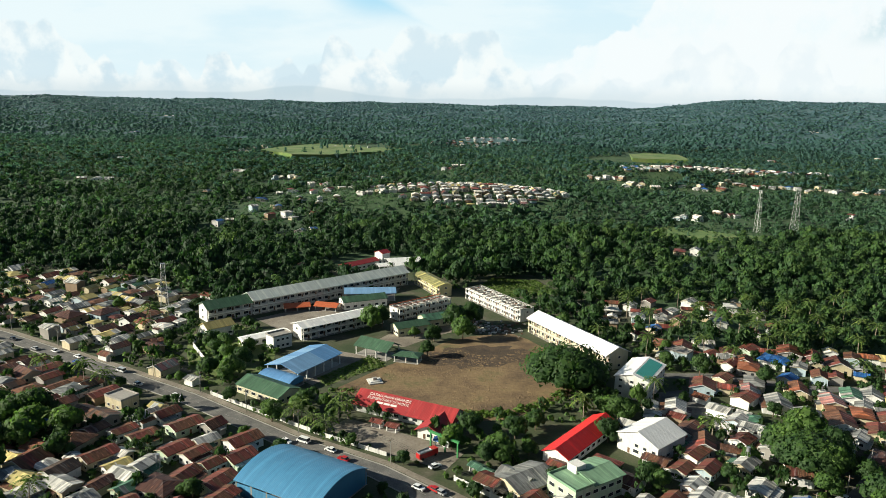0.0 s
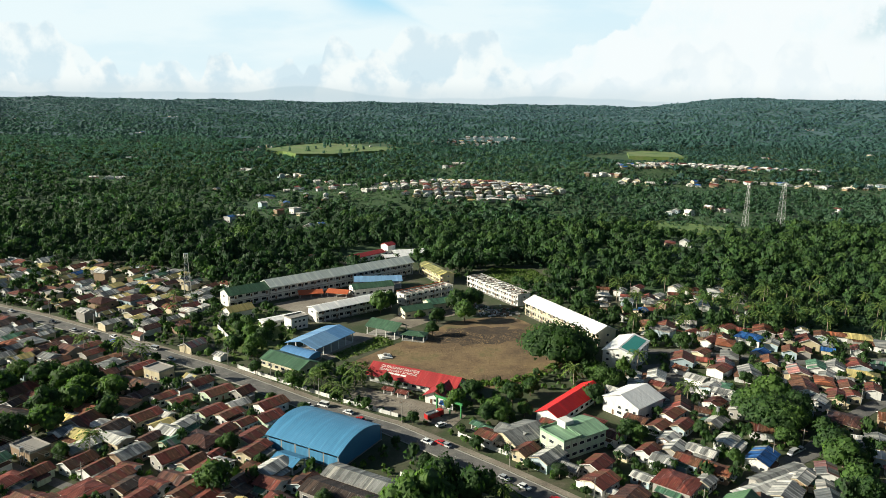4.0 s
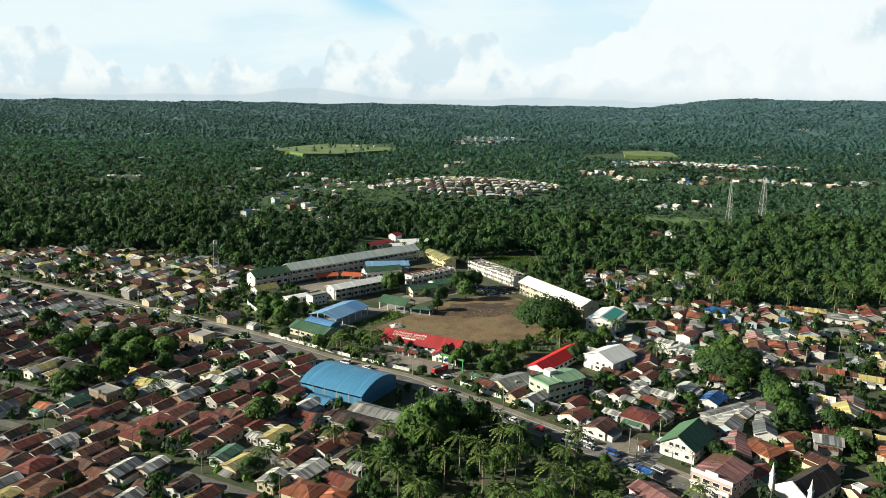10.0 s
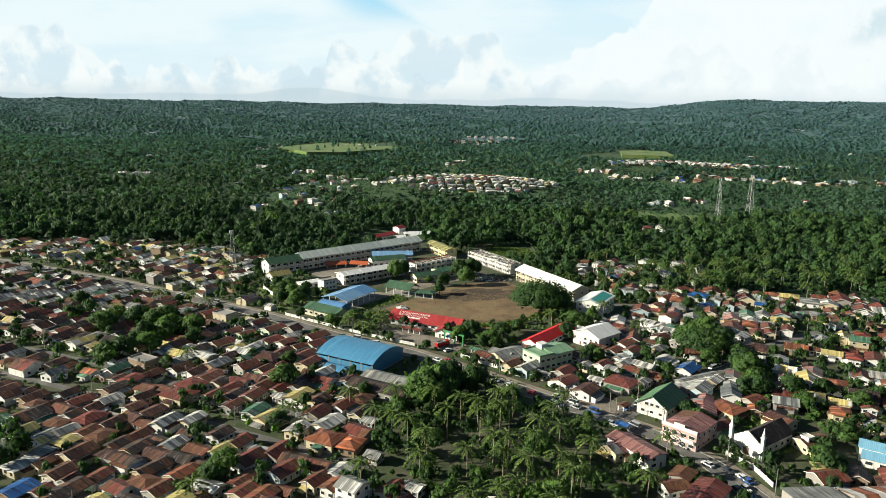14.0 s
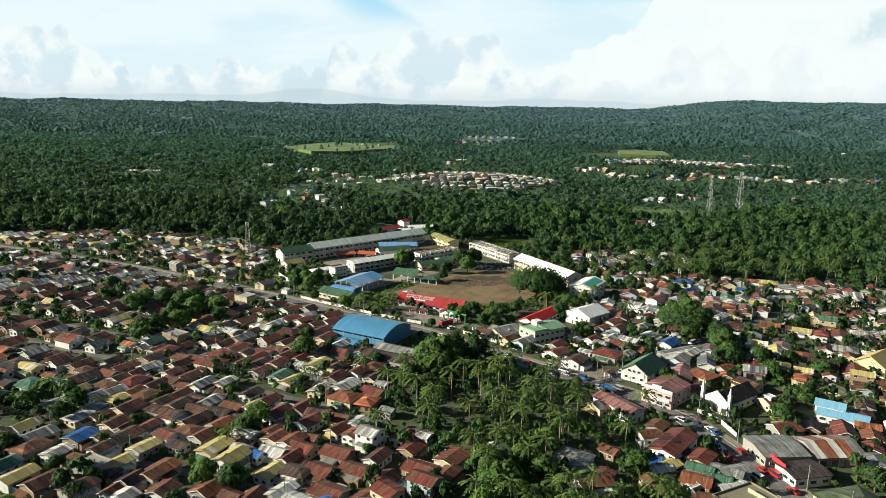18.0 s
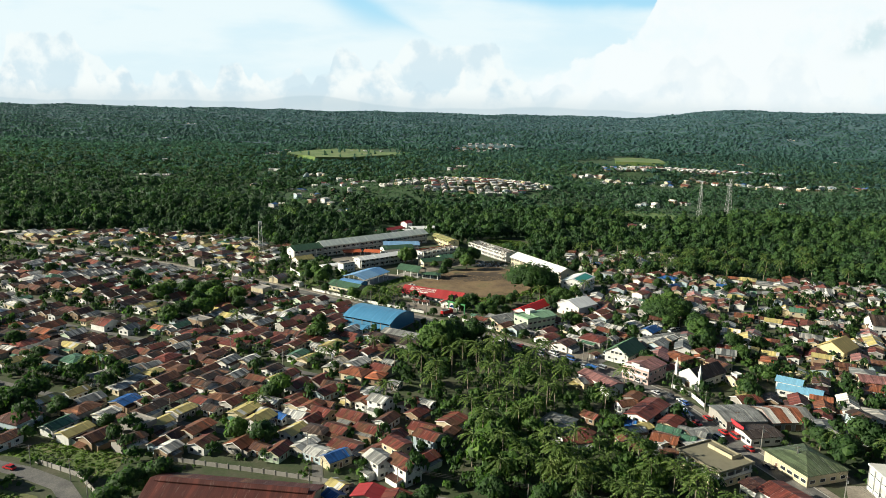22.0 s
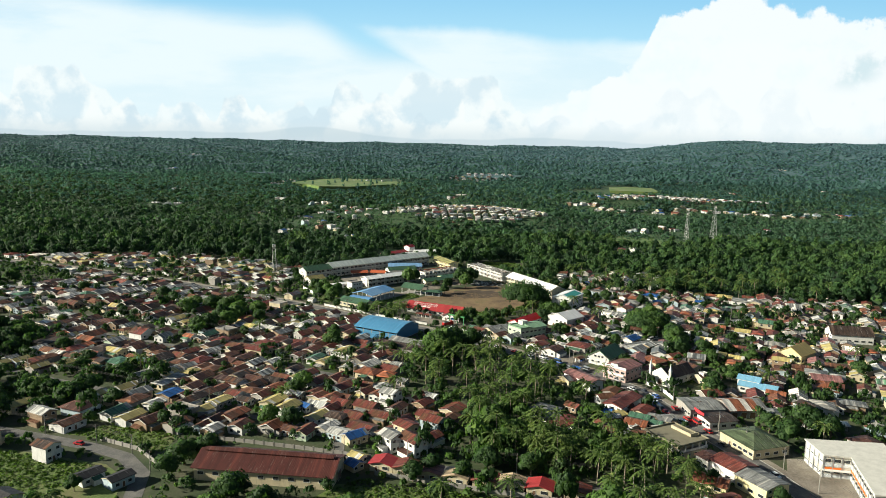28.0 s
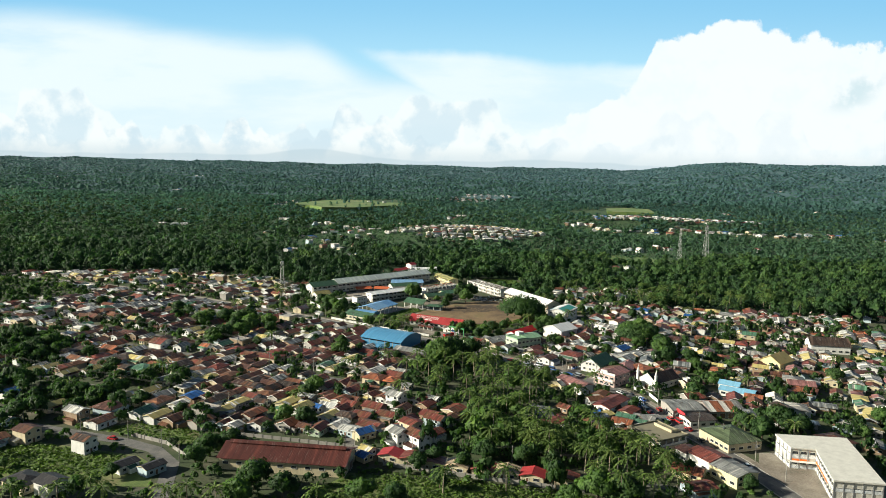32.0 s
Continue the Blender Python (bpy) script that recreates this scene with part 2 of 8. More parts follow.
SCHOOL_GREEN = sheet_roof("school_green_roof", (0.06, 0.125, 0.075), 0.08, fade=0.45)
SCHOOL_RED = sheet_roof("school_red_roof", (0.34, 0.04, 0.042), 0.03, fade=0.3)
BRIGHT_RED = sheet_roof("bright_red_roof", (0.62, 0.03, 0.03), 0.0, fade=0.22)
OLIVE_ROOF = sheet_roof("olive_roof", (0.34, 0.33, 0.13), 0.05)
PALE_YELLOW = sheet_roof("pale_yellow_roof", (0.55, 0.43, 0.17), 0.02, fade=0.22)
MINT = sheet_roof("mint_green_roof", (0.2, 0.33, 0.21), 0.1, fade=0.5)
TAN_ROOF = sheet_roof("tan_straw_roof", (0.46, 0.36, 0.24), 0.1)
DECK = plaster("mossy_concrete_deck", (0.22, 0.2, 0.13))
MOSSY = sheet_roof("mossy_green_roof", (0.1, 0.135, 0.075), 0.35, (0.2, 0.19, 0.11))
VILLA_BLUE = sheet_roof("villa_pale_blue_roof", (0.2, 0.42, 0.58), 0.02, fade=0.22)
TEAL = plain("teal_court_floor", (0.05, 0.3, 0.26), 0.7)
RUST_SHED = sheet_roof("deep_red_rusted_roof", (0.082, 0.026, 0.021), 0.3, (0.1, 0.045, 0.03), fade=0.5)

# ---- mesh helpers ----


def mesh_from(name, verts, faces, materials, index=None, smooth=False):
    me = bpy.data.meshes.new(name)
    me.from_pydata([tuple(v) for v in verts], [], faces)
    for m in materials:
        me.materials.append(m)
    if index is not None:
        me.polygons.foreach_set("material_index", index)
    if smooth:
        me.polygons.foreach_set("use_smooth", [True] * len(me.polygons))
    me.update()
    return me


class Shape:
    """Collects boxes, prisms and strips of one part."""

    def __init__(self):
        self.v, self.f, self.i, self.own = [], [], [], None

    def add(self, verts, faces, mat=0):
        n = len(self.v)
        self.v += [tuple(v) for v in verts]
        self.f += [tuple(n + k for k in f) for f in faces]
        self.i += [mat] * len(faces)
        return self

    def box(self, x0, y0, z0, x1, y1, z1, mat=0):
        return self.add([(x0, y0, z0), (x1, y0, z0), (x1, y1, z0), (x0, y1, z0), (x0, y0, z1), (x1, y0, z1), (x1, y1, z1), (x0, y1, z1)],
                        [(3, 2, 1, 0), (4, 5, 6, 7), (0, 1, 5, 4), (1, 2, 6, 5), (2, 3, 7, 6), (3, 0, 4, 7)], mat)

    def slab(self, a, b, c, d, t, mat=0):
        """A plate with the corners a, b, c, d, of thickness t downwards."""
        lo = [(p[0], p[1], p[2] - t) for p in (a, b, c, d)]
        return self.add([a, b, c, d, *lo], [(0, 1, 2, 3), (7, 6, 5, 4), (0, 4, 5, 1), (1, 5, 6, 2), (2, 6, 7, 3), (3, 7, 4, 0)], mat)

    def tube(self, p, q, r0, r1, n=6, mat=0):
        p, q = Vector(p), Vector(q)
        way = (q - p).normalized()
        side = way.orthogonal().normalized()
        up = way.cross(side)
        ring = [math.tau * k / n for k in range(n)]
        v = [p + (side * math.cos(a) + up * math.sin(a)) * r0 for a in ring] + [q + (side * math.cos(a) + up * math.sin(a)) * r1 for a in ring]
        f = [(k, (k + 1) % n, n + (k + 1) % n, n + k) for k in range(n)] + [tuple(range(n - 1, -1, -1)), tuple(range(n, 2 * n))]
        return self.add(v, f, mat)

    def chain(self, pts, r, n=4, mat=0):
        """A thin tube through all points, one skin."""
        base, m = len(self.v), len(pts)
        for p in pts:
            self.v += [(p[0] + r * math.cos(math.tau * k / n), p[1] + r * 0.5 * math.sin(math.tau * k / n), p[2] + r * math.sin(math.tau * k / n)) for k in range(n)]
        for j in range(m - 1):
            for k in range(n):
                q = base + j * n
                self.f.append((q + k, q + (k + 1) % n, q + n + (k + 1) % n, q + n + k))
                self.i.append(mat)
        return self

    def mesh(self, name, *materials, smooth=False):
        me = mesh_from(name, self.v, self.f, materials, self.i, smooth)
        sheet_at = np.array(self.own if self.own else self.v, np.float32)
        me.attributes.new("sheet", "FLOAT_VECTOR", "POINT").data.foreach_set("vector", sheet_at.reshape(-1))
        return me


def part(name, data, parent, label="", at=None):
    ob = new(name, data)
    ob.parent = parent
    if at is not None:
        ob.matrix_local = at
    if label:
        ob["label"] = label
    return ob


def thing(name, x, y, turn, label, category, group="", kind="", z=0.0):
    ob = new(name)
    ob.empty_display_size = 1
    ob.matrix_world = pose(x, y, z, 0, 0, turn)
    return tagged(ob, label, category, group, kind)

# ---- land ----


def smooth(a, b, v):
    t = np.clip((v - a) / (b - a), 0, 1)
    return t * t * (3 - 2 * t)


def ripple(x, y):
    return (np.sin(x * 0.0061 + 1.3) * np.cos(y * 0.0047 + 0.4) + 0.6 * np.sin(x * 0.013 + y * 0.009 + 2.0) + 0.4 * np.cos(x * 0.021 - y * 0.017))


def height(x, y):
    """The ground: flat under the town, rolling woods behind it, a ridge on the right, a plateau at the horizon."""
    x, y = np.asarray(x, float), np.asarray(y, float)
    z = 101 * np.clip((y - 900) / 3650, 0, 1) ** 1.35 + ripple(x, y) * 5 * smooth(600, 1500, y)
    z = z + 58 * smooth(560, 1250, x - 0.3 * (y - 3000)) * smooth(1900, 3500, y)
    for mx, my, a, c, up in ((0, 800, 190, 85, 24), (400, 1125, 260, 75, 20), (-120, 905, 70, 45, 8), (60, 1812, 170, 70, 14), (330, 705, 60, 45, 5)):
        z = z + up * np.exp(-((x - mx) / a) ** 2 - ((y - my) / c) ** 2)
    return z - 2.0 * smooth(480, 620, y) * (1 - smooth(800, 1000, y))


gx = np.concatenate([np.linspace(-4400, -700, 38), np.linspace(-640, 640, 34), np.linspace(700, 4400, 38)])
gy = np.concatenate([np.linspace(-3000, -300, 10), np.linspace(-200, 700, 28), np.linspace(730, 1300, 30), np.linspace(1350, 4490, 54)])
X, Y = np.meshgrid(gx, gy)
Z = height(X, Y)
nx = len(gx)
cells = [(j * nx + i, j * nx + i + 1, (j + 1) * nx + i + 1, (j + 1) * nx + i) for j in range(len(gy) - 1) for i in range(nx - 1)]
wooded = [1 if gy[j] > 445 or (gy[j] > 300 and gx[i] > 60) else 0 for j in range(len(gy) - 1) for i in range(nx - 1)]
ground = new("ground", mesh_from("ground", np.stack([X, Y, Z], -1).reshape(-1, 3).tolist(), cells, [GROUND, UNDERGROWTH], wooded, smooth=True))
tagged(ground, "weedy soil and packed earth between the houses", "ground", kind="structure")


def sheet(name, outline, z, material, label, category, thick=0.3):
    """A flat laid surface with a rim, from its outline."""
    n = len(outline)
    v = [(x, y, z) for x, y in outline] + [(x, y, z - thick) for x, y in outline]
    f = [tuple(range(n))] + [(k, n + k, n + (k + 1) % n, (k + 1) % n) for k in range(n)]
    area = sum(outline[k][0] * outline[(k + 1) % n][1] - outline[(k + 1) % n][0] * outline[k][1] for k in range(n))
    if area < 0:
        f = [tuple(reversed(q)) for q in f]
    return tagged(new(name, mesh_from(name, v, f, [material])), label, category, kind="structure")


def ribbon(points, width, z, closed_thick=0.25):
    """A strip along a line of points, with thickness."""
    s = Shape()
    rail = []
    for k, p in enumerate(points):
        a, b = Vector(points[max(k - 1, 0)]), Vector(points[min(k + 1, len(points) - 1)])
        d = (b - a).normalized()
        nrm = Vector((-d.y, d.x))
        rail.append((Vector(p) + nrm * width / 2, Vector(p) - nrm * width / 2))
    for (a, b), (c, d) in zip(rail, rail[1:]):
        s.slab((b.x, b.y, z), (d.x, d.y, z), (c.x, c.y, z), (a.x, a.y, z), closed_thick)
    return s


def offset_line(points, off):
    out = []
    for k, p in enumerate(points):
        a, b = Vector(points[max(k - 1, 0)]), Vector(points[min(k + 1, len(points) - 1)])
        d = (b - a).normalized()
        out.append((p[0] - d.y * off, p[1] + d.x * off))
    return out


MAIN_ROAD = [(-520, 425), (-430, 390), (-330, 357), (-229, 312), (-160, 274.5), (-108.7, 245.5), (-61, 213), (-26, 194), (12, 164), (36, 143), (54, 129),
             (70, 115), (85, 93.4), (91.8, 73.5), (97.5, 55), (102, 42), (107.5, 27), (114, 8), (118.5, -9), (128, -50), (140, -110)]
SIDE_ROAD = [(62, 128), (74, 144), (107, 175), (122, 186), (139, 204), (163, 225), (186, 241), (260, 262)]
BACK_LANE = [(84, 285), (110, 287), (153, 276), (181, 277), (240, 290)]
LANES = [[(-330, 205), (-193, 151.5), (-113, 121), (-56, 96), (-30, 84)], [(-300, 222), (-167, 169), (-118, 147), (-85, 131), (-62, 122)],
         [(-330, 128), (-180, 73), (-112, 49), (-40, 28)], [(-260, 32), (-195, 22.5), (-165, 14.5), (-141, 8), (-124, 0.5), (-112, -12), (-104, -40)],
         [(-44, 4), (-50, 28), (-43, 62), (-36, 90)], [(-44, 6), (-20, 4), (20, -4), (60, -12), (92, -20)]]


def road(name, line, width, label, z=0.06, lines=True):
    ob = tagged(new(name, ribbon(line, width, z).mesh(name, ROAD)), label, "road", kind="structure")
    for side in (1, -1) if lines else ():
        kerb = part("kerb", ribbon(offset_line(line, side * (width / 2 + 0.2)), 0.4, z + 0.14).mesh("kerb", KERB), ob)
        kerb["label"] = "pale concrete kerb"
    if lines:
        s = Shape()
        for a, b in zip(line, line[1:]):
            a, b = Vector(a), Vector(b)
            n = int((b - a).length / 6)
            d = (b - a).normalized()
            w = Vector((-d.y, d.x)) * 0.08
            for k in range(n):
                p, q = a + d * (k * 6), a + d * (k * 6 + 3)
                s.slab((*(p - w), z + 0.012), (*(q - w), z + 0.012), (*(q + w), z + 0.012), (*(p + w), z + 0.012), 0.01)
        part("lane_marking", s.mesh("lane_marking", PAINT), ob, "faded white dashed line")
    return ob


road("road_main", MAIN_ROAD, 7.8, "worn pale concrete main road through the town")
road("road_side", SIDE_ROAD, 6.5, "narrow concrete side road between houses", 0.075, False)
road("road_back", BACK_LANE, 6, "pale back lane below the woods", 0.05, False)
for line in LANES:
    road("road_lane", line, 6.0 if line[1][0] == -195 else 3.6, "narrow concrete lane between rows of houses", 0.065, False)
shoulder = ribbon(offset_line(MAIN_ROAD, 6.1), 2.6, 0.045).mesh("shoulder", YARD)
tagged(new("pavement", shoulder), "packed pale earth shoulder along the main road", "shoulder", kind="structure")
sheet("school_field", [(-53, 257), (-20, 243), (2, 232), (20, 236), (36, 252), (52, 268), (60, 278), (47, 306), (33, 330), (26, 338), (5, 332), (-8, 322), (-18, 306), (-34, 286)],
      0.05, FIELD, "bare brown churned earth of the school field", "field")
TILLED = earth("dark_tilled_soil", [(0.035, 0.024, 0.015), (0.062, 0.042, 0.024), (0.1, 0.066, 0.036)], 0.16, relief=1.0)
tilled = [(8 + r_ * 25 * math.cos(a_ * math.tau / 36 - 0.3), 303 + r_ * 15 * math.sin(a_ * math.tau / 36)) for a_ in range(36) for r_ in [1 + 0.12 * math.sin(a_ * 1.9) + 0.07 * math.cos(a_ * 3.7)]]
sheet("tilled_patch", tilled, 0.058, TILLED, "dark freshly churned soil in the middle of the field", "field")
sheet("school_lawn", [(-56, 262), (-34, 288), (-42, 300), (-62, 270)], 0.045, LAWN, "rough grass strip beside the field", "grass")
sheet("forecourt", [(-42, 232), (-14, 218), (2, 208), (-4, 196), (-24, 206), (-48, 222)], 0.05, YARD, "pale earth forecourt of the school", "yard")
sheet("courtyard", [(-112, 350), (-96, 334), (-84, 326), (-48, 364), (-44, 388), (-40, 424)], 0.04, YARD, "bare trodden courtyard between the classroom blocks", "yard")
sheet("courtyard", [(-44, 318), (-28, 312), (-14, 330), (4, 344), (0, 362), (-30, 346)], 0.04, YARD, "packed earth yard before the classrooms", "yard")
sheet("court_floor", [(-62, 262), (-40, 297), (-58, 304), (-80, 278)], 0.04, YARD, "grey paved court under the blue roof", "court")
sheet("school_lawn", [(-136, 318), (-124, 342), (-104, 330), (-88, 303), (-84, 280), (-102, 258), (-120, 276), (-130, 300)], 0.036, LAWN, "rough grass below the school wall", "grass")
sheet("parking", [(82, 266), (94, 270), (103, 258), (98, 243), (88, 243), (80, 254)], 0.05, ROAD, "worn dark paved lot between the houses", "yard")
sheet("church_lawn", [(98, 118), (110, 102), (128, 112), (118, 132)], 0.04, LAWN, "short green lawn round the white church", "grass")
sheet("parking", [(40, 148), (60, 126), (66, 140), (50, 158)], 0.05, YARD, "pale dusty corner lot", "yard")
sheet("forecourt", [(121, -44), (124.5, -9), (121, 8), (126, 20), (162, 22), (170, -44)], 0.035, YARD, "worn grey paved lot round the shopping building", "yard")
sheet("meadow", [(-210, 8), (-170, 3), (-128, -6), (-116, -16), (-112, -32), (-150, -34), (-215, -20)], 0.035, LAWN, "rough bright grass below the lane", "grass")
sheet("meadow", [(-160, 19), (-136, 14), (-112, 5), (-112, 22), (-140, 30)], 0.04, LAWN, "overgrown green vacant lot", "grass")
sheet("verge", [(-42, -14), (10, -21), (52, -29), (60, -60), (-62, -48)], 0.04, LAWN, "overgrown green bank below the wall", "grass")
sheet("pasture", [(-432, 1395), (-370, 1375), (-330, 1318), (-262, 1330), (-205, 1420), (-96, 1490), (-88, 1580), (-160, 1600), (-200, 1650), (-300, 1640), (-345, 1675), (-392, 1560)], 14.0, PASTURE, "bright green open pasture in the woods", "field", 25)
sheet("far_clearing", [(330, 1420), (440, 1400), (460, 1560), (360, 1600)], 14.0, PASTURE, "bright green clearing in the woods", "field", 25)
sheet("hillside_clearing", [(170, 640), (260, 600), (280, 640), (200, 690)], 0.3, PASTURE, "green clearing below the masts", "field", 8)
sheet("earth_clearing", [(8, 430), (30, 408), (60, 420), (50, 452), (20, 455)], 0.04, LAWN, "dry grass clearing behind the school", "field")

# ---- sky with clouds, far behind everything ----


def cloud_material():
    m = bpy.data.materials.new("cloudy_sky")
    m.use_nodes = True
    nt = m.node_tree
    nt.nodes.remove(nt.nodes["Principled BSDF"])
    geo = nt.nodes.new("ShaderNodeNewGeometry")
    sep = nt.nodes.new("ShaderNodeSeparateXYZ")
    nt.links.new(geo.outputs["Position"], sep.inputs[0])

    def math_node(op, a, b=0.0, c=None):
        n = nt.nodes.new("ShaderNodeMath")
        n.operation = op
        for k, v in enumerate((a, b) if c is None else (a, b, c)):
            if isinstance(v, (int, float)):
                n.inputs[k].default_value = v
            else:
                nt.links.new(v, n.inputs[k])
        return n.outputs[0]

    def soft(v, lo, hi):
        n = nt.nodes.new("ShaderNodeMapRange")
        n.interpolation_type = "SMOOTHSTEP"
        n.inputs["From Min"].default_value, n.inputs["From Max"].default_value = lo, hi
        nt.links.new(v, n.inputs["Value"])
        return n.outputs[0]

    up = math_node("MULTIPLY", math_node("SUBTRACT", sep.outputs["Z"], 116.0), 1 / 81.0)     # about degrees above the horizon
    across = math_node("MULTIPLY", sep.outputs["X"], 1 / 83.0)                              # about degrees from the middle
    add, mul, sub = (lambda p, q: math_node("ADD", p, q)), (lambda p, q: math_node("MULTIPLY", p, q)), (lambda p, q: math_node("SUBTRACT", p, q))
    blue = ramp(nt, soft(up, 1.0, 15.0), [(0.0, (0.66, 0.84, 0.92)), (0.5, (0.48, 0.78, 0.95)), (1.0, (0.28, 0.6, 0.87))])
    wisp = noise_node(nt, 0.0011, 6, 0.55, "World", (0.55, 1, 2.2))
    puff = noise_node(nt, 0.0030, 8, 0.58, "World")
    fine = noise_node(nt, 0.0085, 7, 0.6, "World")
    # a thin bright veil that sinks from the left, and a flat deck of cloud with a blunt tip to the right of the clear wedge
    edge = add(sub(sub(11.4, mul(soft(across, -34.0, -14.0), 1.9)), mul(soft(across, -14.0, -7.0), 2.9)), mul(sub(wisp, 0.5), 1.6))
    veil = mul(soft(sub(edge, up), -1.1, 1.5), 0.95)
    tip = sub(across, add(-9.3, mul(sub(9.2, up), 1.3)))
    deck_top = add(sub(9.1, mul(soft(across, -2.0, 8.0), 0.7)), mul(sub(puff, 0.5), 1.0))
    deck = mul(soft(add(tip, mul(sub(wisp, 0.5), 4.0)), -0.6, 1.6), soft(sub(deck_top, up), -0.25, 0.7))
    veil = math_node("MAXIMUM", veil, mul(deck, 0.92))
    thin = soft(noise_node(nt, 0.0016, 5, 0.55, "World", (0.6, 1, 2.5)), 0.36, 0.6)
    col = blend(nt, mul(veil, add(0.62, mul(thin, 0.36))), blue, (0.93, 0.985, 0.985))
    # the great bright bank on the right, stepped up to a billowing head
    steps = add(add(2.4, mul(soft(across, 4.8, 8.5), 2.4)), add(mul(soft(across, 8.5, 13.0), 2.2), mul(soft(across, 12.6, 14.6), 3.5)))
    steps = add(steps, sub(mul(soft(across, 15.0, 20.0), 1.0), mul(soft(across, 21.0, 27.0), 0.9)))
    billow = noise_node(nt, 0.0055, 6, 0.5, "World")
    bank_top = add(steps, add(mul(sub(puff, 0.5), 4.2), mul(sub(billow, 0.5), 2.6)))
    bank = soft(sub(bank_top, up), -0.05, 0.42)
    bank_col = blend(nt, soft(add(puff, mul(fine, 0.4)), 0.5, 0.7), (0.95, 0.99, 0.99), (1.0, 1.0, 0.99))
    smudge = mul(mul(soft(math_node("ABSOLUTE", sub(sub(across, 30.0), mul(sub(up, 6.4), 0.7))), 2.6, 0.2), soft(math_node("ABSOLUTE", sub(up, 6.4)), 2.2, 0.4)), soft(add(fine, mul(billow, 0.6)), 0.68, 0.95))
    bank_col = blend(nt, mul(smudge, 0.9), bank_col, (0.7, 0.82, 0.85))
    col = blend(nt, mul(bank, mul(soft(across, 2.5, 6.0), 0.97)), col, bank_col)
    # heaped clouds along the horizon, sunlit heads and blue-grey sides
    heap_near, heap_left = (noise_node(nt, 0.0036, 6, 0.52, "World", (1, 1, 1), (d, 0, -0.6 * d)) for d in (0, -85.0))
    for low, high, grain, strength, head in ((1.5, 4.0, 0.0021, 0.72, 0.0), (1.0, 2.4, 0.0034, 0.9, 0.05)):
        crest = add(low, mul(soft(noise_node(nt, grain, 2, 0.5, "World", (1, 1, 0.03)), 0.38, 0.64), high))
        body = soft(add(add(sub(crest, up), mul(sub(puff, 0.5), 2.6)), mul(sub(billow, 0.5), 2.2)), -0.05, 0.35)
        lit = soft(add(sub(heap_near, heap_left), mul(sub(up, crest), 0.012)), -0.1 - head, 0.09 - head)
        heap = blend(nt, lit, (0.7, 0.81, 0.87), (1.0, 1.0, 0.97))
        col = blend(nt, mul(body, mul(strength, add(0.35, mul(soft(across, 9.0, 1.0), 0.65)))), col, heap)
    low = soft(up, 1.7, 0.1)
    col = blend(nt, mul(low, 0.78), col, (0.74, 0.8, 0.82))
    # far hill line drawn into the sky colour, its haze blended in
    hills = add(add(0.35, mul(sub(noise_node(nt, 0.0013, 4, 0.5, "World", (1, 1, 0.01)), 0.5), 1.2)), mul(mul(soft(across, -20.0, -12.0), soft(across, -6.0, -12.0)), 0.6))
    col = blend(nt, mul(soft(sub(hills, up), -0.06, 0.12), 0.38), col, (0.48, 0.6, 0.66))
    em = nt.nodes.new("ShaderNodeEmission")
    em.inputs["Strength"].default_value = SKY_GLOW
    nt.links.new(col, em.inputs[0])
    nt.links.new(em.outputs[0], nt.nodes["Material Output"].inputs[0])
    return m


SKY_GLOW = 0.515
sv = [(x, 4500, z) for z in (-60, 700, 1900) for x in (-3500, 0, 3500)]
sf = [(0, 1, 4, 3), (1, 2, 5, 4), (3, 4, 7, 6), (4, 5, 8, 7)]
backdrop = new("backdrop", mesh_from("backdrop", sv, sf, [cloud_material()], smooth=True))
tagged(backdrop, "bright sky with heaped white clouds over the horizon", "sky", kind="structure")

# ---- woods ----
TOWN = [(-470, -120), (-470, 400), (-316, 440), (-212, 430), (-165, 392), (-142, 372), (-118, 378), (-44, 455), (-20, 446), (4, 424), (16, 412), (52, 368), (90, 338), (150, 318), (230, 318), (300, 300), (330, 240), (330, -120)]
CLEARINGS = [(0, 780, 118, 62), (-300, 1480, 130, 150), (390, 1490, 70, 90), (230, 650, 60, 35), (35, 430, 30, 26), (400, 1118, 170, 26), (-160, 760, 40, 30), (-120, 1020, 40, 26), (60, 1800, 90, 40),
             (-62, 484, 34, 34), (125, 372, 58, 34), (-120, 900, 40, 20), (330, 705, 30, 18), (-150, 600, 26, 16)]


# single houses and knots of houses among the trees: x, y, houses
HAMLETS = [(-151, 832, 3), (-105, 776, 4), (-209, 720, 3), (-175, 684, 4), (-211, 816, 3), (-167, 804, 3), (-143, 608, 2), (-261, 1004, 4), (-234, 768, 3), (-230, 640, 2), (-190, 900, 3), (-355, 1088, 2), (-458, 1480, 4),
           (-447, 1548, 4), (-35, 1140, 2), (-16, 1208, 2), (209, 1048, 5), (245, 1000, 5), (292, 1096, 5), (312, 1000, 5), (352, 1010, 4), (398, 1040, 5), (450, 1020, 6), (500, 1010, 4), (545, 1000, 5), (600, 1010, 4), (660, 1015, 4),
           (233, 724, 3), (283, 748, 3), (866, 1516, 2), (1114, 2340, 3), (-1579, 2424, 3), (-1119, 2652, 3), (-900, 1900, 3), (-640, 1300, 2), (640, 1500, 2), (420, 760, 2), (180, 560, 2), (-320, 860, 2), (700, 930, 3)]
CLEARINGS += [(x, y - 0.03 * (y - 300) - 14, 9 + 4.6 * n, 26 + 0.02 * y) for x, y, n in HAMLETS]
CLEARINGS += [(-529, 940, 46, 52), (-80, 1640, 150, 40), (330, 1420, 110, 60), (-300, 1560, 130, 90)]


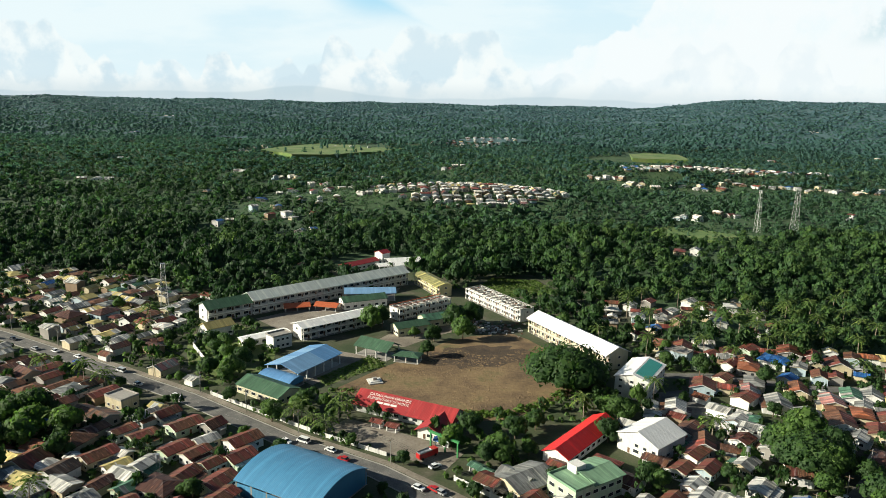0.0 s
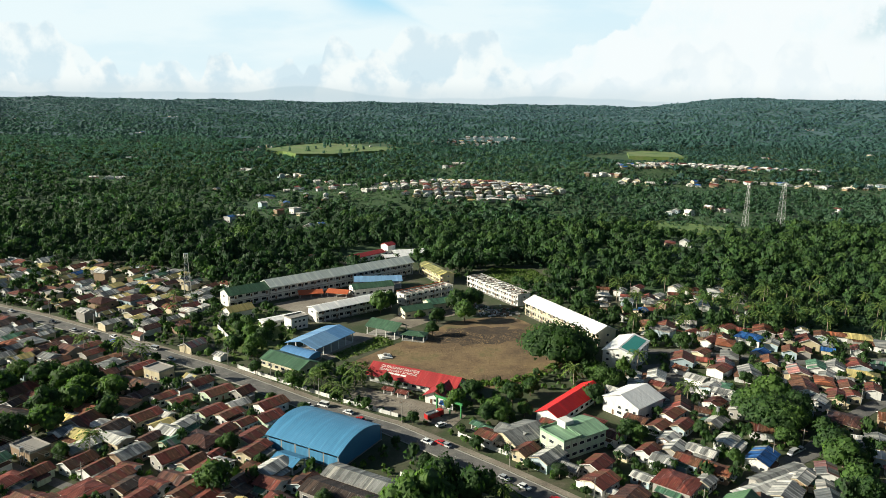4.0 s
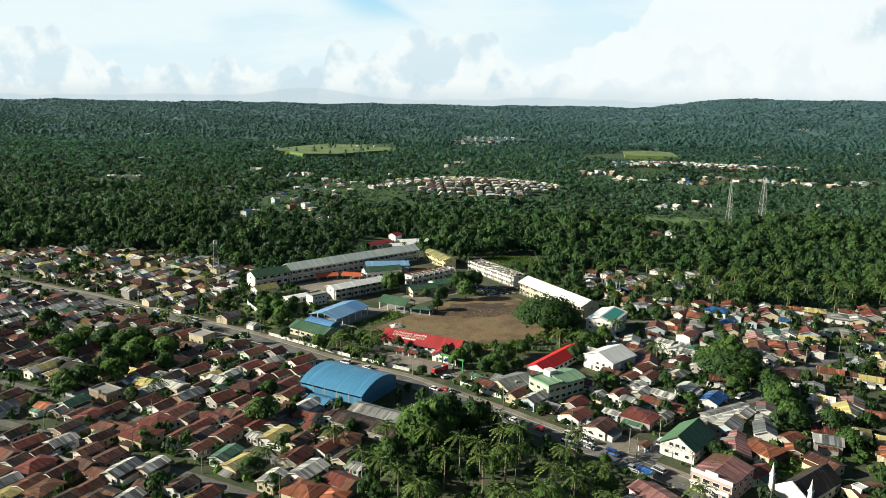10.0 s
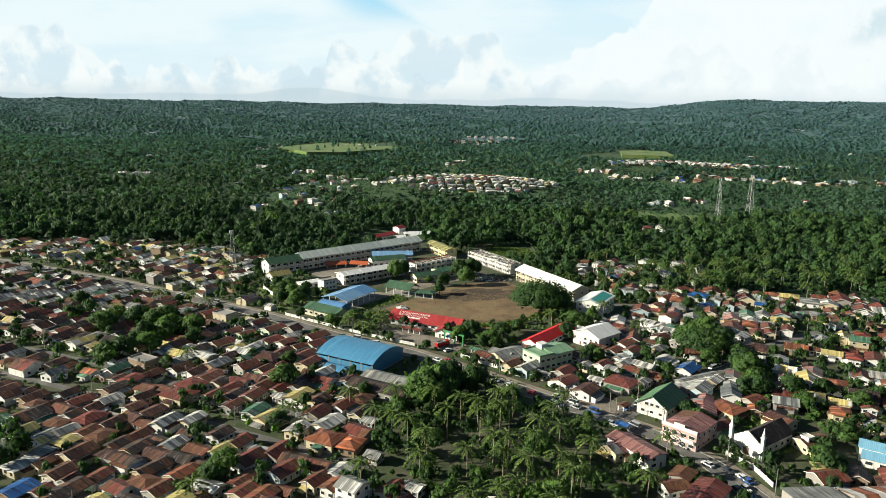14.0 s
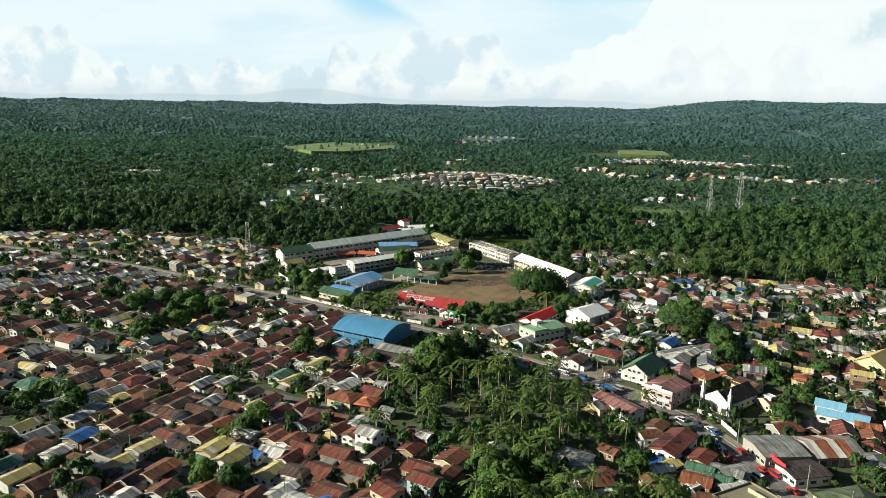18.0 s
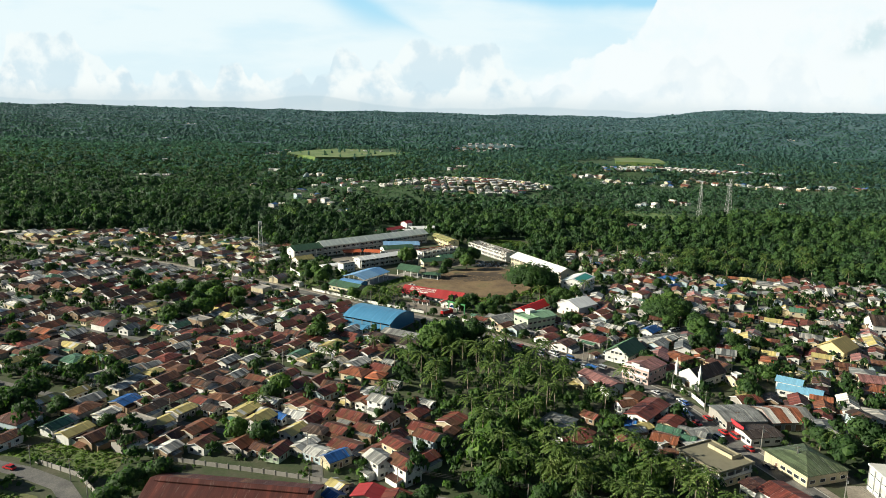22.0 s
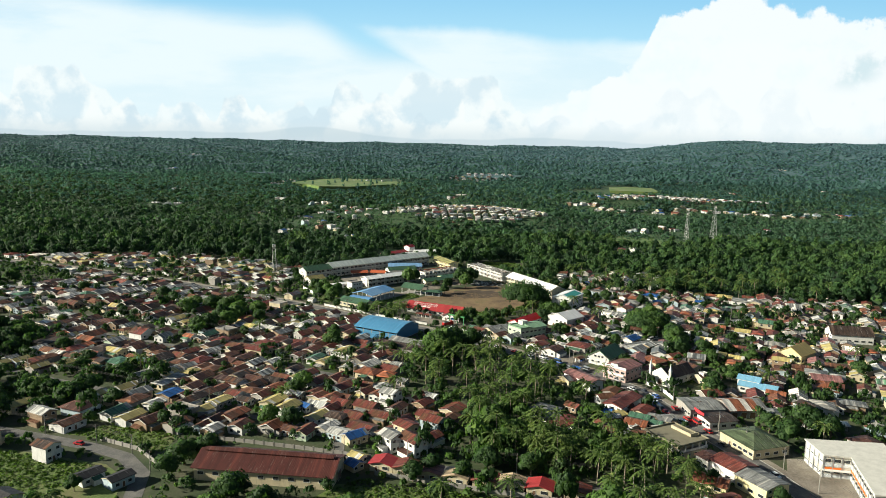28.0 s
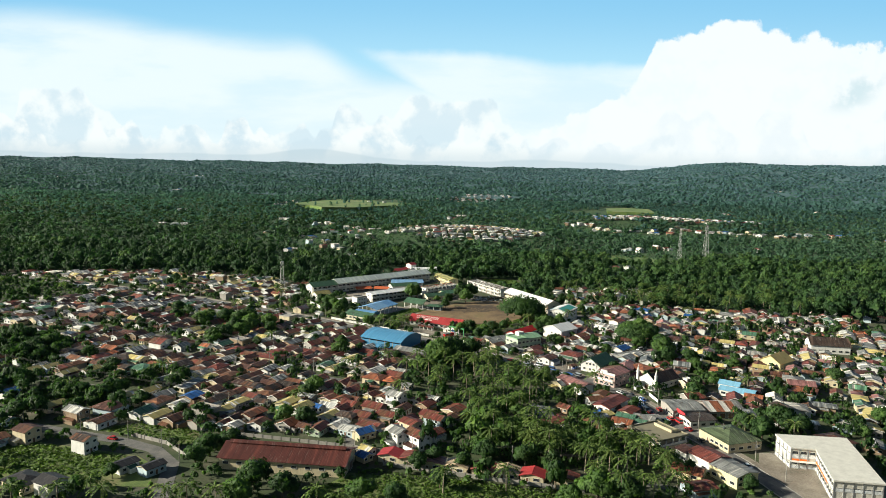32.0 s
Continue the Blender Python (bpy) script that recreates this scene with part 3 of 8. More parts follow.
def in_polygon(px, py, poly):
    inside = np.zeros(px.shape, bool)
    for (x0, y0), (x1, y1) in zip(poly, poly[1:] + poly[:1]):
        cross = (y0 > py) != (y1 > py)
        inside ^= cross & (px < (x1 - x0) * (py - y0) / (y1 - y0 + 1e-9) + x0)
    return inside


def open_ground(px, py):
    bare = in_polygon(px, py, TOWN)
    for x, y, a, b in CLEARINGS:
        bare |= ((px - x) / a) ** 2 + ((py - y) / b) ** 2 < 1
    return bare


def leaf_clumps(rng, lobes, per_lobe, size, squash=0.8, sides=3):
    """Leaf clumps on the skins of several lobes: corners of the pieces and the middle that they face away from, radius about 1, foot at z = 0."""
    quads = []
    for cx, cy, cz, r in lobes:
        d = rng.normal(size=(per_lobe, 3))
        d[:, 2] = np.abs(d[:, 2]) * 0.9 - 0.25
        d /= np.linalg.norm(d, axis=1)[:, None]
        c = np.array([cx, cy, cz]) + d * r * rng.uniform(0.72, 1.05, (per_lobe, 1)) * [1, 1, squash]
        nrm = d + rng.normal(size=d.shape) * 0.34
        nrm /= np.linalg.norm(nrm, axis=1)[:, None]
        u = np.cross(nrm, rng.normal(size=d.shape))
        u /= np.linalg.norm(u, axis=1)[:, None]
        w = np.cross(nrm, u)
        s = size * rng.uniform(0.6, 1.35, (per_lobe, 1))
        k = [rng.uniform(0.55, 1.15, (per_lobe, 1)) for _ in range(4)]
        corners = [c + u * s * k[0], c + w * s * k[1], c - u * s * k[2], c - w * s * k[3]] if sides == 4 else [c + u * s * k[0], c + (w * 0.87 - u * 0.5) * s * k[1], c - (w * 0.87 + u * 0.5) * s * k[2]]
        middle = np.broadcast_to(np.array([cx * 0.75, cy * 0.75, cz - 0.3 * r]), c.shape)
        quads.append(np.stack([*corners, middle], 1))
    return np.concatenate(quads)


def dome_of(rng, n, spread=0.62, top=0.72):
    """Lobes of a rounded crown: one at the head, the rest in a spiral down its shoulders."""
    out = []
    for k in range(n):
        u = k / max(1, n - 1)
        a = 2.4 * k + rng.uniform(-0.5, 0.5)
        d = spread * math.sqrt(u) * rng.uniform(0.82, 1.15)
        out.append((d * math.cos(a), d * math.sin(a), top * (1.06 - 0.5 * u * u) + rng.uniform(-0.07, 0.07), rng.uniform(0.3, 0.44) * (1.25 if n < 6 else 0.86)))
    return out


def wood_crown(rng, n, per_lobe, size, cores, squash=0.5):
    lobes = dome_of(rng, n)
    inner = lobes[:cores] + [(0, 0, 0.42, 0.6)]
    return np.concatenate([leaf_clumps(rng, lobes, per_lobe, size, squash), bough_cores(rng, inner, 0.87, squash * 1.2, True)])


def lobes_of(rng, n, spread=0.55, top=0.62):
    out = [(0, 0, top * 1.12, 0.42), (0, 0, top * 0.7, 0.58)]
    for k in range(n):
        a = math.tau * k * 0.38 + rng.uniform(-0.4, 0.4)
        z = top * rng.uniform(0.42, 1.12)
        out_by = spread * (1.12 - 0.5 * z / top) * rng.uniform(0.85, 1.2)
        out.append((out_by * math.cos(a), out_by * math.sin(a), z, rng.uniform(0.27, 0.44)))
    return out


P = (1 + 5 ** 0.5) / 2
BALL = np.array([(-1, P, 0), (1, P, 0), (-1, -P, 0), (1, -P, 0), (0, -1, P), (0, 1, P), (0, -1, -P), (0, 1, -P), (P, 0, -1), (P, 0, 1), (-P, 0, -1), (-P, 0, 1)]) / 1.902
BALL_FACES = [(0, 11, 5), (0, 5, 1), (0, 1, 7), (0, 7, 10), (0, 10, 11), (1, 5, 9), (5, 11, 4), (11, 10, 2), (10, 7, 6), (7, 1, 8), (3, 9, 4), (3, 4, 2), (3, 2, 6), (3, 6, 8), (3, 8, 9), (4, 9, 5), (2, 4, 11), (6, 2, 10), (8, 6, 7), (9, 8, 1)]


OCTA = np.array([(1, 0, 0), (-1, 0, 0), (0, 1, 0), (0, -1, 0), (0, 0, 1), (0, 0, -1)], float)
OCTA_FACES = [(0, 2, 4), (2, 1, 4), (1, 3, 4), (3, 0, 4), (2, 0, 5), (1, 2, 5), (3, 1, 5), (0, 3, 5)]


def bough_cores(rng, lobes, fill_to=0.74, squash=0.8, plain_form=False):
    """The dense inside of each lobe, ragged, under its leaf clumps."""
    out = []
    for cx, cy, cz, r in lobes:
        form, faces = (OCTA * 1.15, OCTA_FACES) if plain_form else (BALL, BALL_FACES)
        v = np.array([cx, cy, cz]) + form * r * fill_to * rng.uniform(0.8, 1.2, (len(form), 1)) * [1, 1, squash]
        tri = v[np.array(faces)]
        out.append(np.concatenate([tri, np.broadcast_to(np.array([cx * 0.75, cy * 0.75, cz - 0.3 * r]), (len(tri), 1, 3))], 1))
    return np.concatenate(out)


def full_crown(rng, n, per_lobe, size, squash=0.7, spread=0.55, top=0.62, plain_form=False):
    lobes = lobes_of(rng, n, spread, top)
    return np.concatenate([leaf_clumps(rng, lobes, per_lobe, size, squash), bough_cores(rng, lobes, 0.76, squash, plain_form)])


def stuff_mesh(name, quads, material):
    """One mesh from many loose pieces; leaf pieces carry the middle of their bough, which rounds their shading."""
    rounded = not name.startswith("soil")
    if rounded:
        away = quads[:, :-1].mean(1) - quads[:, -1]
        if name.startswith(("fronds", "coconut")):
            away = np.cross(quads[:, 1] - quads[:, 0], quads[:, 2] - quads[:, 1])
            away *= np.sign(away[:, 2:3])
        away /= np.linalg.norm(away, axis=1)[:, None] + 1e-6
        quads = np.ascontiguousarray(quads[:, :-1])
    n, m = quads.shape[:2]
    me = bpy.data.meshes.new(name)
    me.vertices.add(n * m)
    me.loops.add(n * m)
    me.polygons.add(n)
    me.vertices.foreach_set("co", quads.reshape(-1).astype(np.float32))
    me.loops.foreach_set("vertex_index", np.arange(n * m, dtype=np.int32))
    me.polygons.foreach_set("loop_start", np.arange(0, n * m, m, dtype=np.int32))
    me.materials.append(material)
    if rounded:
        me.attributes.new("bough", "FLOAT_VECTOR", "FACE").data.foreach_set("vector", away.reshape(-1).astype(np.float32))
    me.update()
    return me


def scatter(rng, y0, y1, spacing, reach=0.66, extra=40):
    ys = np.arange(y0, y1, spacing)
    pts = []
    for y in ys:
        half = reach * (y + 275) + extra
        xs = np.arange(-half, half, spacing)
        pts.append(np.stack([xs, np.full(len(xs), y)], 1))
    p = np.concatenate(pts)
    p += rng.uniform(-0.85, 0.85, p.shape) * spacing
    return p[~open_ground(p[:, 0], p[:, 1])]


def plant(rng, points, kinds, radius, tall):
    """Copies of the crowns in kinds set out over points."""
    out = []
    pick = rng.integers(0, len(kinds), len(points))
    for k, crown in enumerate(kinds):
        p = points[pick == k]
        n = len(p)
        if not n:
            continue
        a = rng.uniform(0, math.tau, n)
        patch = 1 + 0.25 * np.sin(p[:, 0] * 0.031 + 1) * np.cos(p[:, 1] * 0.027)
        big = rng.uniform(0, 1, n) ** 2
        r = radius * (0.68 + 0.75 * big) * patch
        h = tall * (0.68 + 0.55 * big) * rng.uniform(0.85, 1.15, n) * patch
        ca, sa = np.cos(a) * r, np.sin(a) * r
        x, y, z = crown[..., 0], crown[..., 1], crown[..., 2]
        q = np.stack([ca[:, None, None] * x - sa[:, None, None] * y + p[:, 0, None, None], sa[:, None, None] * x + ca[:, None, None] * y + p[:, 1, None, None],
                      h[:, None, None] * (z * 0.86 + 0.1) + height(p[:, 0], p[:, 1])[:, None, None]], -1)
        out.append(q.reshape(-1, crown.shape[1], 3))
    return np.concatenate(out)


def frond_quads(rng, fronds, steps, length=0.42, width=0.085):
    """The crown of a palm of height 1: arching fronds with drooping leaflets."""
    quads = []
    for k in range(fronds):
        a = math.tau * k / fronds + rng.uniform(-0.25, 0.25)
        lift = 1.0 - 1.6 * ((k * 0.618) % 1.0) + rng.uniform(-0.15, 0.15)
        reach = 0.62 + 0.4 * math.cos(lift * 0.9)
        d = np.array([math.cos(a), math.sin(a), 0])
        s = np.array([-math.sin(a), math.cos(a), 0])
        spine = []
        for j in range(steps + 1):
            u = j / steps
            spine.append(np.array([0, 0, 0.97]) + d * length * reach * (u - 0.2 * u * u) + np.array([0, 0, 1]) * length * (lift * u - (0.42 + max(lift, 0) * 0.6) * u * u))
        for j in range(steps):
            u = (j + 0.5) / steps
            w = width * (0.35 + 2.2 * u * (1.08 - u)) * 1.15
            for side in (1, -1):
                droop = np.array([0, 0, -0.75 * w])
                a0, a1 = spine[j], spine[j + 1] * 0.72 + spine[j] * 0.28
                quads.append([a0, a1, a1 + s * side * w + droop + d * 0.03, a0 + s * side * w * 0.9 + droop + d * 0.045, np.array([0, 0, 0.97 - 0.55 * length])])
    return np.array(quads)


rng = np.random.default_rng(5)
near_kinds = [wood_crown(rng, n, 9, 0.135, 2) for n in (10, 11, 12, 13, 12, 11, 14)]
mid_kinds = [wood_crown(rng, n, 5, 0.27, 0) for n in (3, 4, 3, 4, 5)]
far_kinds = [np.concatenate([leaf_clumps(rng, [(0, 0, 0.5, 0.8)], 4, 0.46), bough_cores(rng, [(0, 0, 0.45, 0.85)], 0.95, plain_form=True)[:4]]) for _ in range(6)]
palm_kinds = [frond_quads(rng, 14, 3, 0.36, 0.062) for _ in range(3)]
bush_kinds = [leaf_clumps(rng, dome_of(rng, 2), 7, 0.34) for _ in range(5)]
edge = scatter(rng, 300, 640, 8.3)
is_palm = rng.uniform(size=len(edge)) < 0.07 + 0.12 * (edge[:, 0] > 120)
# cloud shadow by colour: most trees on the left take the dark leaves
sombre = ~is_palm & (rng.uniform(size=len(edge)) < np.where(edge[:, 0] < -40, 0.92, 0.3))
for trees, skin, words in ((~is_palm & ~sombre, FOREST, "dense green broadleaf woods behind the town"), (sombre, FOREST_DARK, "dark green broadleaf trees behind the town, more on the left to stand in for cloud shade")):
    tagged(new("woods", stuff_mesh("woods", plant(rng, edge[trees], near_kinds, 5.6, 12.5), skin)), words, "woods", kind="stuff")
tagged(new("coconut_grove", stuff_mesh("coconut_grove", plant(rng, edge[is_palm], palm_kinds, 12.0, 14.5), FOREST_PALM)), "coconut palms rising among the broadleaf woods", "palms", kind="stuff")
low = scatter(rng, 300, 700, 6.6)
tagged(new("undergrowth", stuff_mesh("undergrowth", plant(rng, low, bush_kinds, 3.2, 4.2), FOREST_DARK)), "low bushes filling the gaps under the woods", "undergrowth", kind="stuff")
glade = np.concatenate([np.stack([rng.uniform(x - a, x + a, int(a * b / 16)), rng.uniform(y - b, y + b, int(a * b / 16))], 1) for x, y, a, b in CLEARINGS if 560 < y < 1300])
tagged(new("undergrowth", stuff_mesh("undergrowth", plant(rng, glade, bush_kinds, 3.0, 3.2), FOREST_MID_HAZE)), "gardens and low bushes round the hamlets in the woods", "undergrowth", kind="stuff")
mid = scatter(rng, 640, 1700, 8.7)
# further trees more often take the leaves with haze in their colour
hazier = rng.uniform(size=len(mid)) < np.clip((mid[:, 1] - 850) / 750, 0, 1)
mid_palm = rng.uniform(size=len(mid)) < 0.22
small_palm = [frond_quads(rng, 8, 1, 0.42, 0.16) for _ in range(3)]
# left of the middle, darkened leaves again replace a cloud's shadow
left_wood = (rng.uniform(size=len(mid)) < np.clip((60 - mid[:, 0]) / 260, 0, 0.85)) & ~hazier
for trees, skin, words in ((~hazier & ~left_wood, FOREST_MID_HAZE, "in the middle distance"), (left_wood, FOREST_DARK, "on the left, leaves darkened for cloud shade"), (hazier, FOREST_FAR_HAZE, "further off, haze blue in the leaf colour")):
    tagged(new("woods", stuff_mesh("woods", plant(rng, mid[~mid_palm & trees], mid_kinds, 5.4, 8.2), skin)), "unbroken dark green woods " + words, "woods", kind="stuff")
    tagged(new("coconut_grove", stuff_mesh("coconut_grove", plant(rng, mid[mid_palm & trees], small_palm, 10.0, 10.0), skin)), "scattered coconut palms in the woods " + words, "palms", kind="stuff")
lone = np.stack([rng.uniform(-430, -80, 90), rng.uniform(1330, 1660, 90)], 1)
lone = lone[rng.uniform(size=90) < 0.45]
tagged(new("field_trees", stuff_mesh("field_trees", plant(rng, lone, mid_kinds, 5.0, 21.0), FOREST_FAR_HAZE)), "single trees in the far pasture, leaves tinted for haze", "trees", kind="stuff")
far = np.concatenate([scatter(rng, 1700, 2750, 13.5), scatter(rng, 2750, 4440, 18.0)])
# the blue haze tint takes over tree by tree towards the horizon
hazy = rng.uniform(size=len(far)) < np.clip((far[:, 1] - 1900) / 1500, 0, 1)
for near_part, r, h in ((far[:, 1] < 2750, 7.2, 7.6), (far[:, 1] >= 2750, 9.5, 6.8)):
    tagged(new("far_woods", stuff_mesh("far_woods", plant(rng, far[~hazy & near_part], far_kinds, r, h), FOREST_FAR_HAZE)), "woods rolling away, bluish haze tint in the leaf colour", "woods", kind="stuff")
    tagged(new("far_woods", stuff_mesh("far_woods", plant(rng, far[hazy & near_part], far_kinds, r, h), FOREST_BLUE_HAZE)), "wooded hills reaching to the horizon, leaves tinted blue for haze", "woods", kind="stuff")

# sheet between the far trees, haze tint in its base colour
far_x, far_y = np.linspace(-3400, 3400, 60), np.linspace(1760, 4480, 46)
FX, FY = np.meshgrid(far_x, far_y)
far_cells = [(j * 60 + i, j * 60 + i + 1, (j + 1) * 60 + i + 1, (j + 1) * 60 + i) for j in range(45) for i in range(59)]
tagged(new("ground_wooded", mesh_from("ground_wooded", np.stack([FX, FY, height(FX, FY) + 2.6], -1).reshape(-1, 3).tolist(), far_cells, [WOOD_FLOOR_HAZE], smooth=True)), "low undergrowth below the distant woods, tinted blue for haze", "undergrowth", kind="structure")

# ---- houses ----
die = random.Random(11)


def tray(s, x0, y0, z0, x1, y1, z1, rim, depth, mat=0, inner=1):
    """A box whose top is sunk by depth inside a rim, all one skin."""
    o = [(x0, y0), (x1, y0), (x1, y1), (x0, y1)]
    i = [(x0 + rim, y0 + rim), (x1 - rim, y0 + rim), (x1 - rim, y1 - rim), (x0 + rim, y1 - rim)]
    v = [(*p, z0) for p in o] + [(*p, z1) for p in o] + [(*p, z1) for p in i] + [(*p, z1 - depth) for p in i]
    ring = [(k, (k + 1) % 4) for k in range(4)]
    s.add(v, [(3, 2, 1, 0)] + [(a, b, b + 4, a + 4) for a, b in ring] + [(a + 4, b + 4, b + 8, a + 8) for a, b in ring] + [(a + 8, b + 8, b + 12, a + 12) for a, b in ring], mat)
    n = len(s.v)
    s.f.append((n - 4, n - 3, n - 2, n - 1))
    s.i.append(inner)
    return s


def stand(s):
    """Turns what lies face up so that it faces -y."""
    s.v = [(x, -z, y) for x, y, z in s.v]
    return s


def window_mesh(w, h, name="window"):
    return stand(tray(Shape(), -w / 2, 0, -0.03, w / 2, h, 0.07, 0.1, 0.06)).mesh(name, WHITE, GLASS)


def door_mesh(w, h):
    return stand(tray(Shape(), -w / 2 - 0.08, 0, -0.03, w / 2 + 0.08, h + 0.08, 0.07, 0.09, 0.05)).mesh("door", WHITE, WOOD)


WINDOW, DOOR = window_mesh(1.5, 1.2), door_mesh(0.95, 2.05)
WIDE_WINDOW = window_mesh(2.3, 1.3)


def gable_wall(L, W, H, rise):
    s = Shape()
    x, y = L / 2, W / 2
    v = [(-x, -y, 0), (x, -y, 0), (x, y, 0), (-x, y, 0), (-x, -y, H), (x, -y, H), (x, y, H), (-x, y, H), (-x, 0, H + rise), (x, 0, H + rise)]
    return s.add(v, [(0, 1, 5, 4), (2, 3, 7, 6), (1, 2, 6, 9, 5), (3, 0, 4, 8, 7), (4, 5, 9, 8), (6, 7, 8, 9), (3, 2, 1, 0)])


def extruded(profile, stations, mats=None, skin=1, wobble=0.0, dice=die):
    """A closed (y, z) profile carried along x, one skin; mats gives each length its sheet material on the first skin faces."""
    s = Shape()
    n, m = len(profile), len(stations)
    v = []
    for k, x in enumerate(stations):
        dz = dice.uniform(-wobble, wobble) if wobble else 0.0
        v += [(x, y, z + dz) for y, z in profile]
    s.add(v, [tuple(range(n)), tuple(range((m - 1) * n + n - 1, (m - 1) * n - 1, -1))])
    for k in range(m - 1):
        for j in range(n):
            a, b = k * n + j, k * n + (j + 1) % n
            s.f.append((a, a + n, b + n, b))
            s.i.append(mats[k][j] if mats and j < skin else 0)
    return s


FASCIA = 0.22


def gable_roof(L, W, H, rise, over=0.6, strips=4, jitter=0.03, odd=0.2, dice=die, trim=0):
    """Two slopes of metal sheets in lengths, slightly out of line, with a ridge fold."""
    x, y = L / 2 + over, W / 2 + over
    drop = rise * over / (W / 2)
    top, e = H + rise + 0.12, H - drop + 0.12
    prof = [(y, e), (0.2, top - 0.02), (0, top + 0.07), (-0.2, top - 0.02), (-y, e), (-y, e - FASCIA), (0, top - FASCIA), (y, e - FASCIA)]
    cuts = [-x + 2 * x * k / strips + (dice.uniform(-0.8, 0.8) if 0 < k < strips and jitter > 0.01 else 0) for k in range(strips + 1)]
    mats = []
    for _ in range(strips):
        a, b = (1 if dice.random() < odd else 0 for _ in range(2))
        mats.append((a, 0, 0, b))
    s = extruded(prof, cuts, mats, 4, jitter, dice)
    if trim:
        s.i[0] = s.i[1] = trim                         # fascia boards on the gable ends
    return s


def hip_roof(L, W, H, rise, over=0.7):
    s = Shape()
    x, y = L / 2 + over, W / 2 + over
    r = max(L / 2 - W / 2, 0.4)
    lo, e = H - 0.05, H + 0.1
    v = [(-x, -y, lo), (x, -y, lo), (x, y, lo), (-x, y, lo), (-x, -y, e), (x, -y, e), (x, y, e), (-x, y, e), (-r, 0, H + rise), (r, 0, H + rise)]
    s.add(v, [(3, 2, 1, 0), (0, 1, 5, 4), (1, 2, 6, 5), (2, 3, 7, 6), (3, 0, 4, 7), (4, 5, 9, 8), (5, 6, 9), (6, 7, 8, 9), (7, 4, 8)])
    return s


def flat_roof(L, W, H):
    return tray(Shape(), -L / 2 - 0.15, -W / 2 - 0.15, H, L / 2 + 0.15, W / 2 + 0.15, H + 0.75, 0.3, 0.55, 0, 0)


SIZES = {"": (7.8, 6.1, 3.1), "s": (5.6, 4.6, 2.7), "L": (10.2, 7.0, 3.3), "H": (11.0, 9.4, 3.3), "F": (10.4, 7.8, 4.4), "2": (8.4, 7.0, 5.6)}
FORM = {"": "single-storey", "s": "small single-storey", "L": "long low", "H": "hip-roofed", "F": "flat-roofed", "2": "two-storey"}
WALL_WORDS = ["white plastered", "cream plastered", "bare concrete", "pale blue", "tan timber", "pale green"]
ODD = {"r": "b", "m": "b", "b": "r", "g": "w", "w": "g", "n": "g", "u": "g", "y": "w", "k": "b", "o": "b", "p": "g", "d": "d"}
HOMES = []


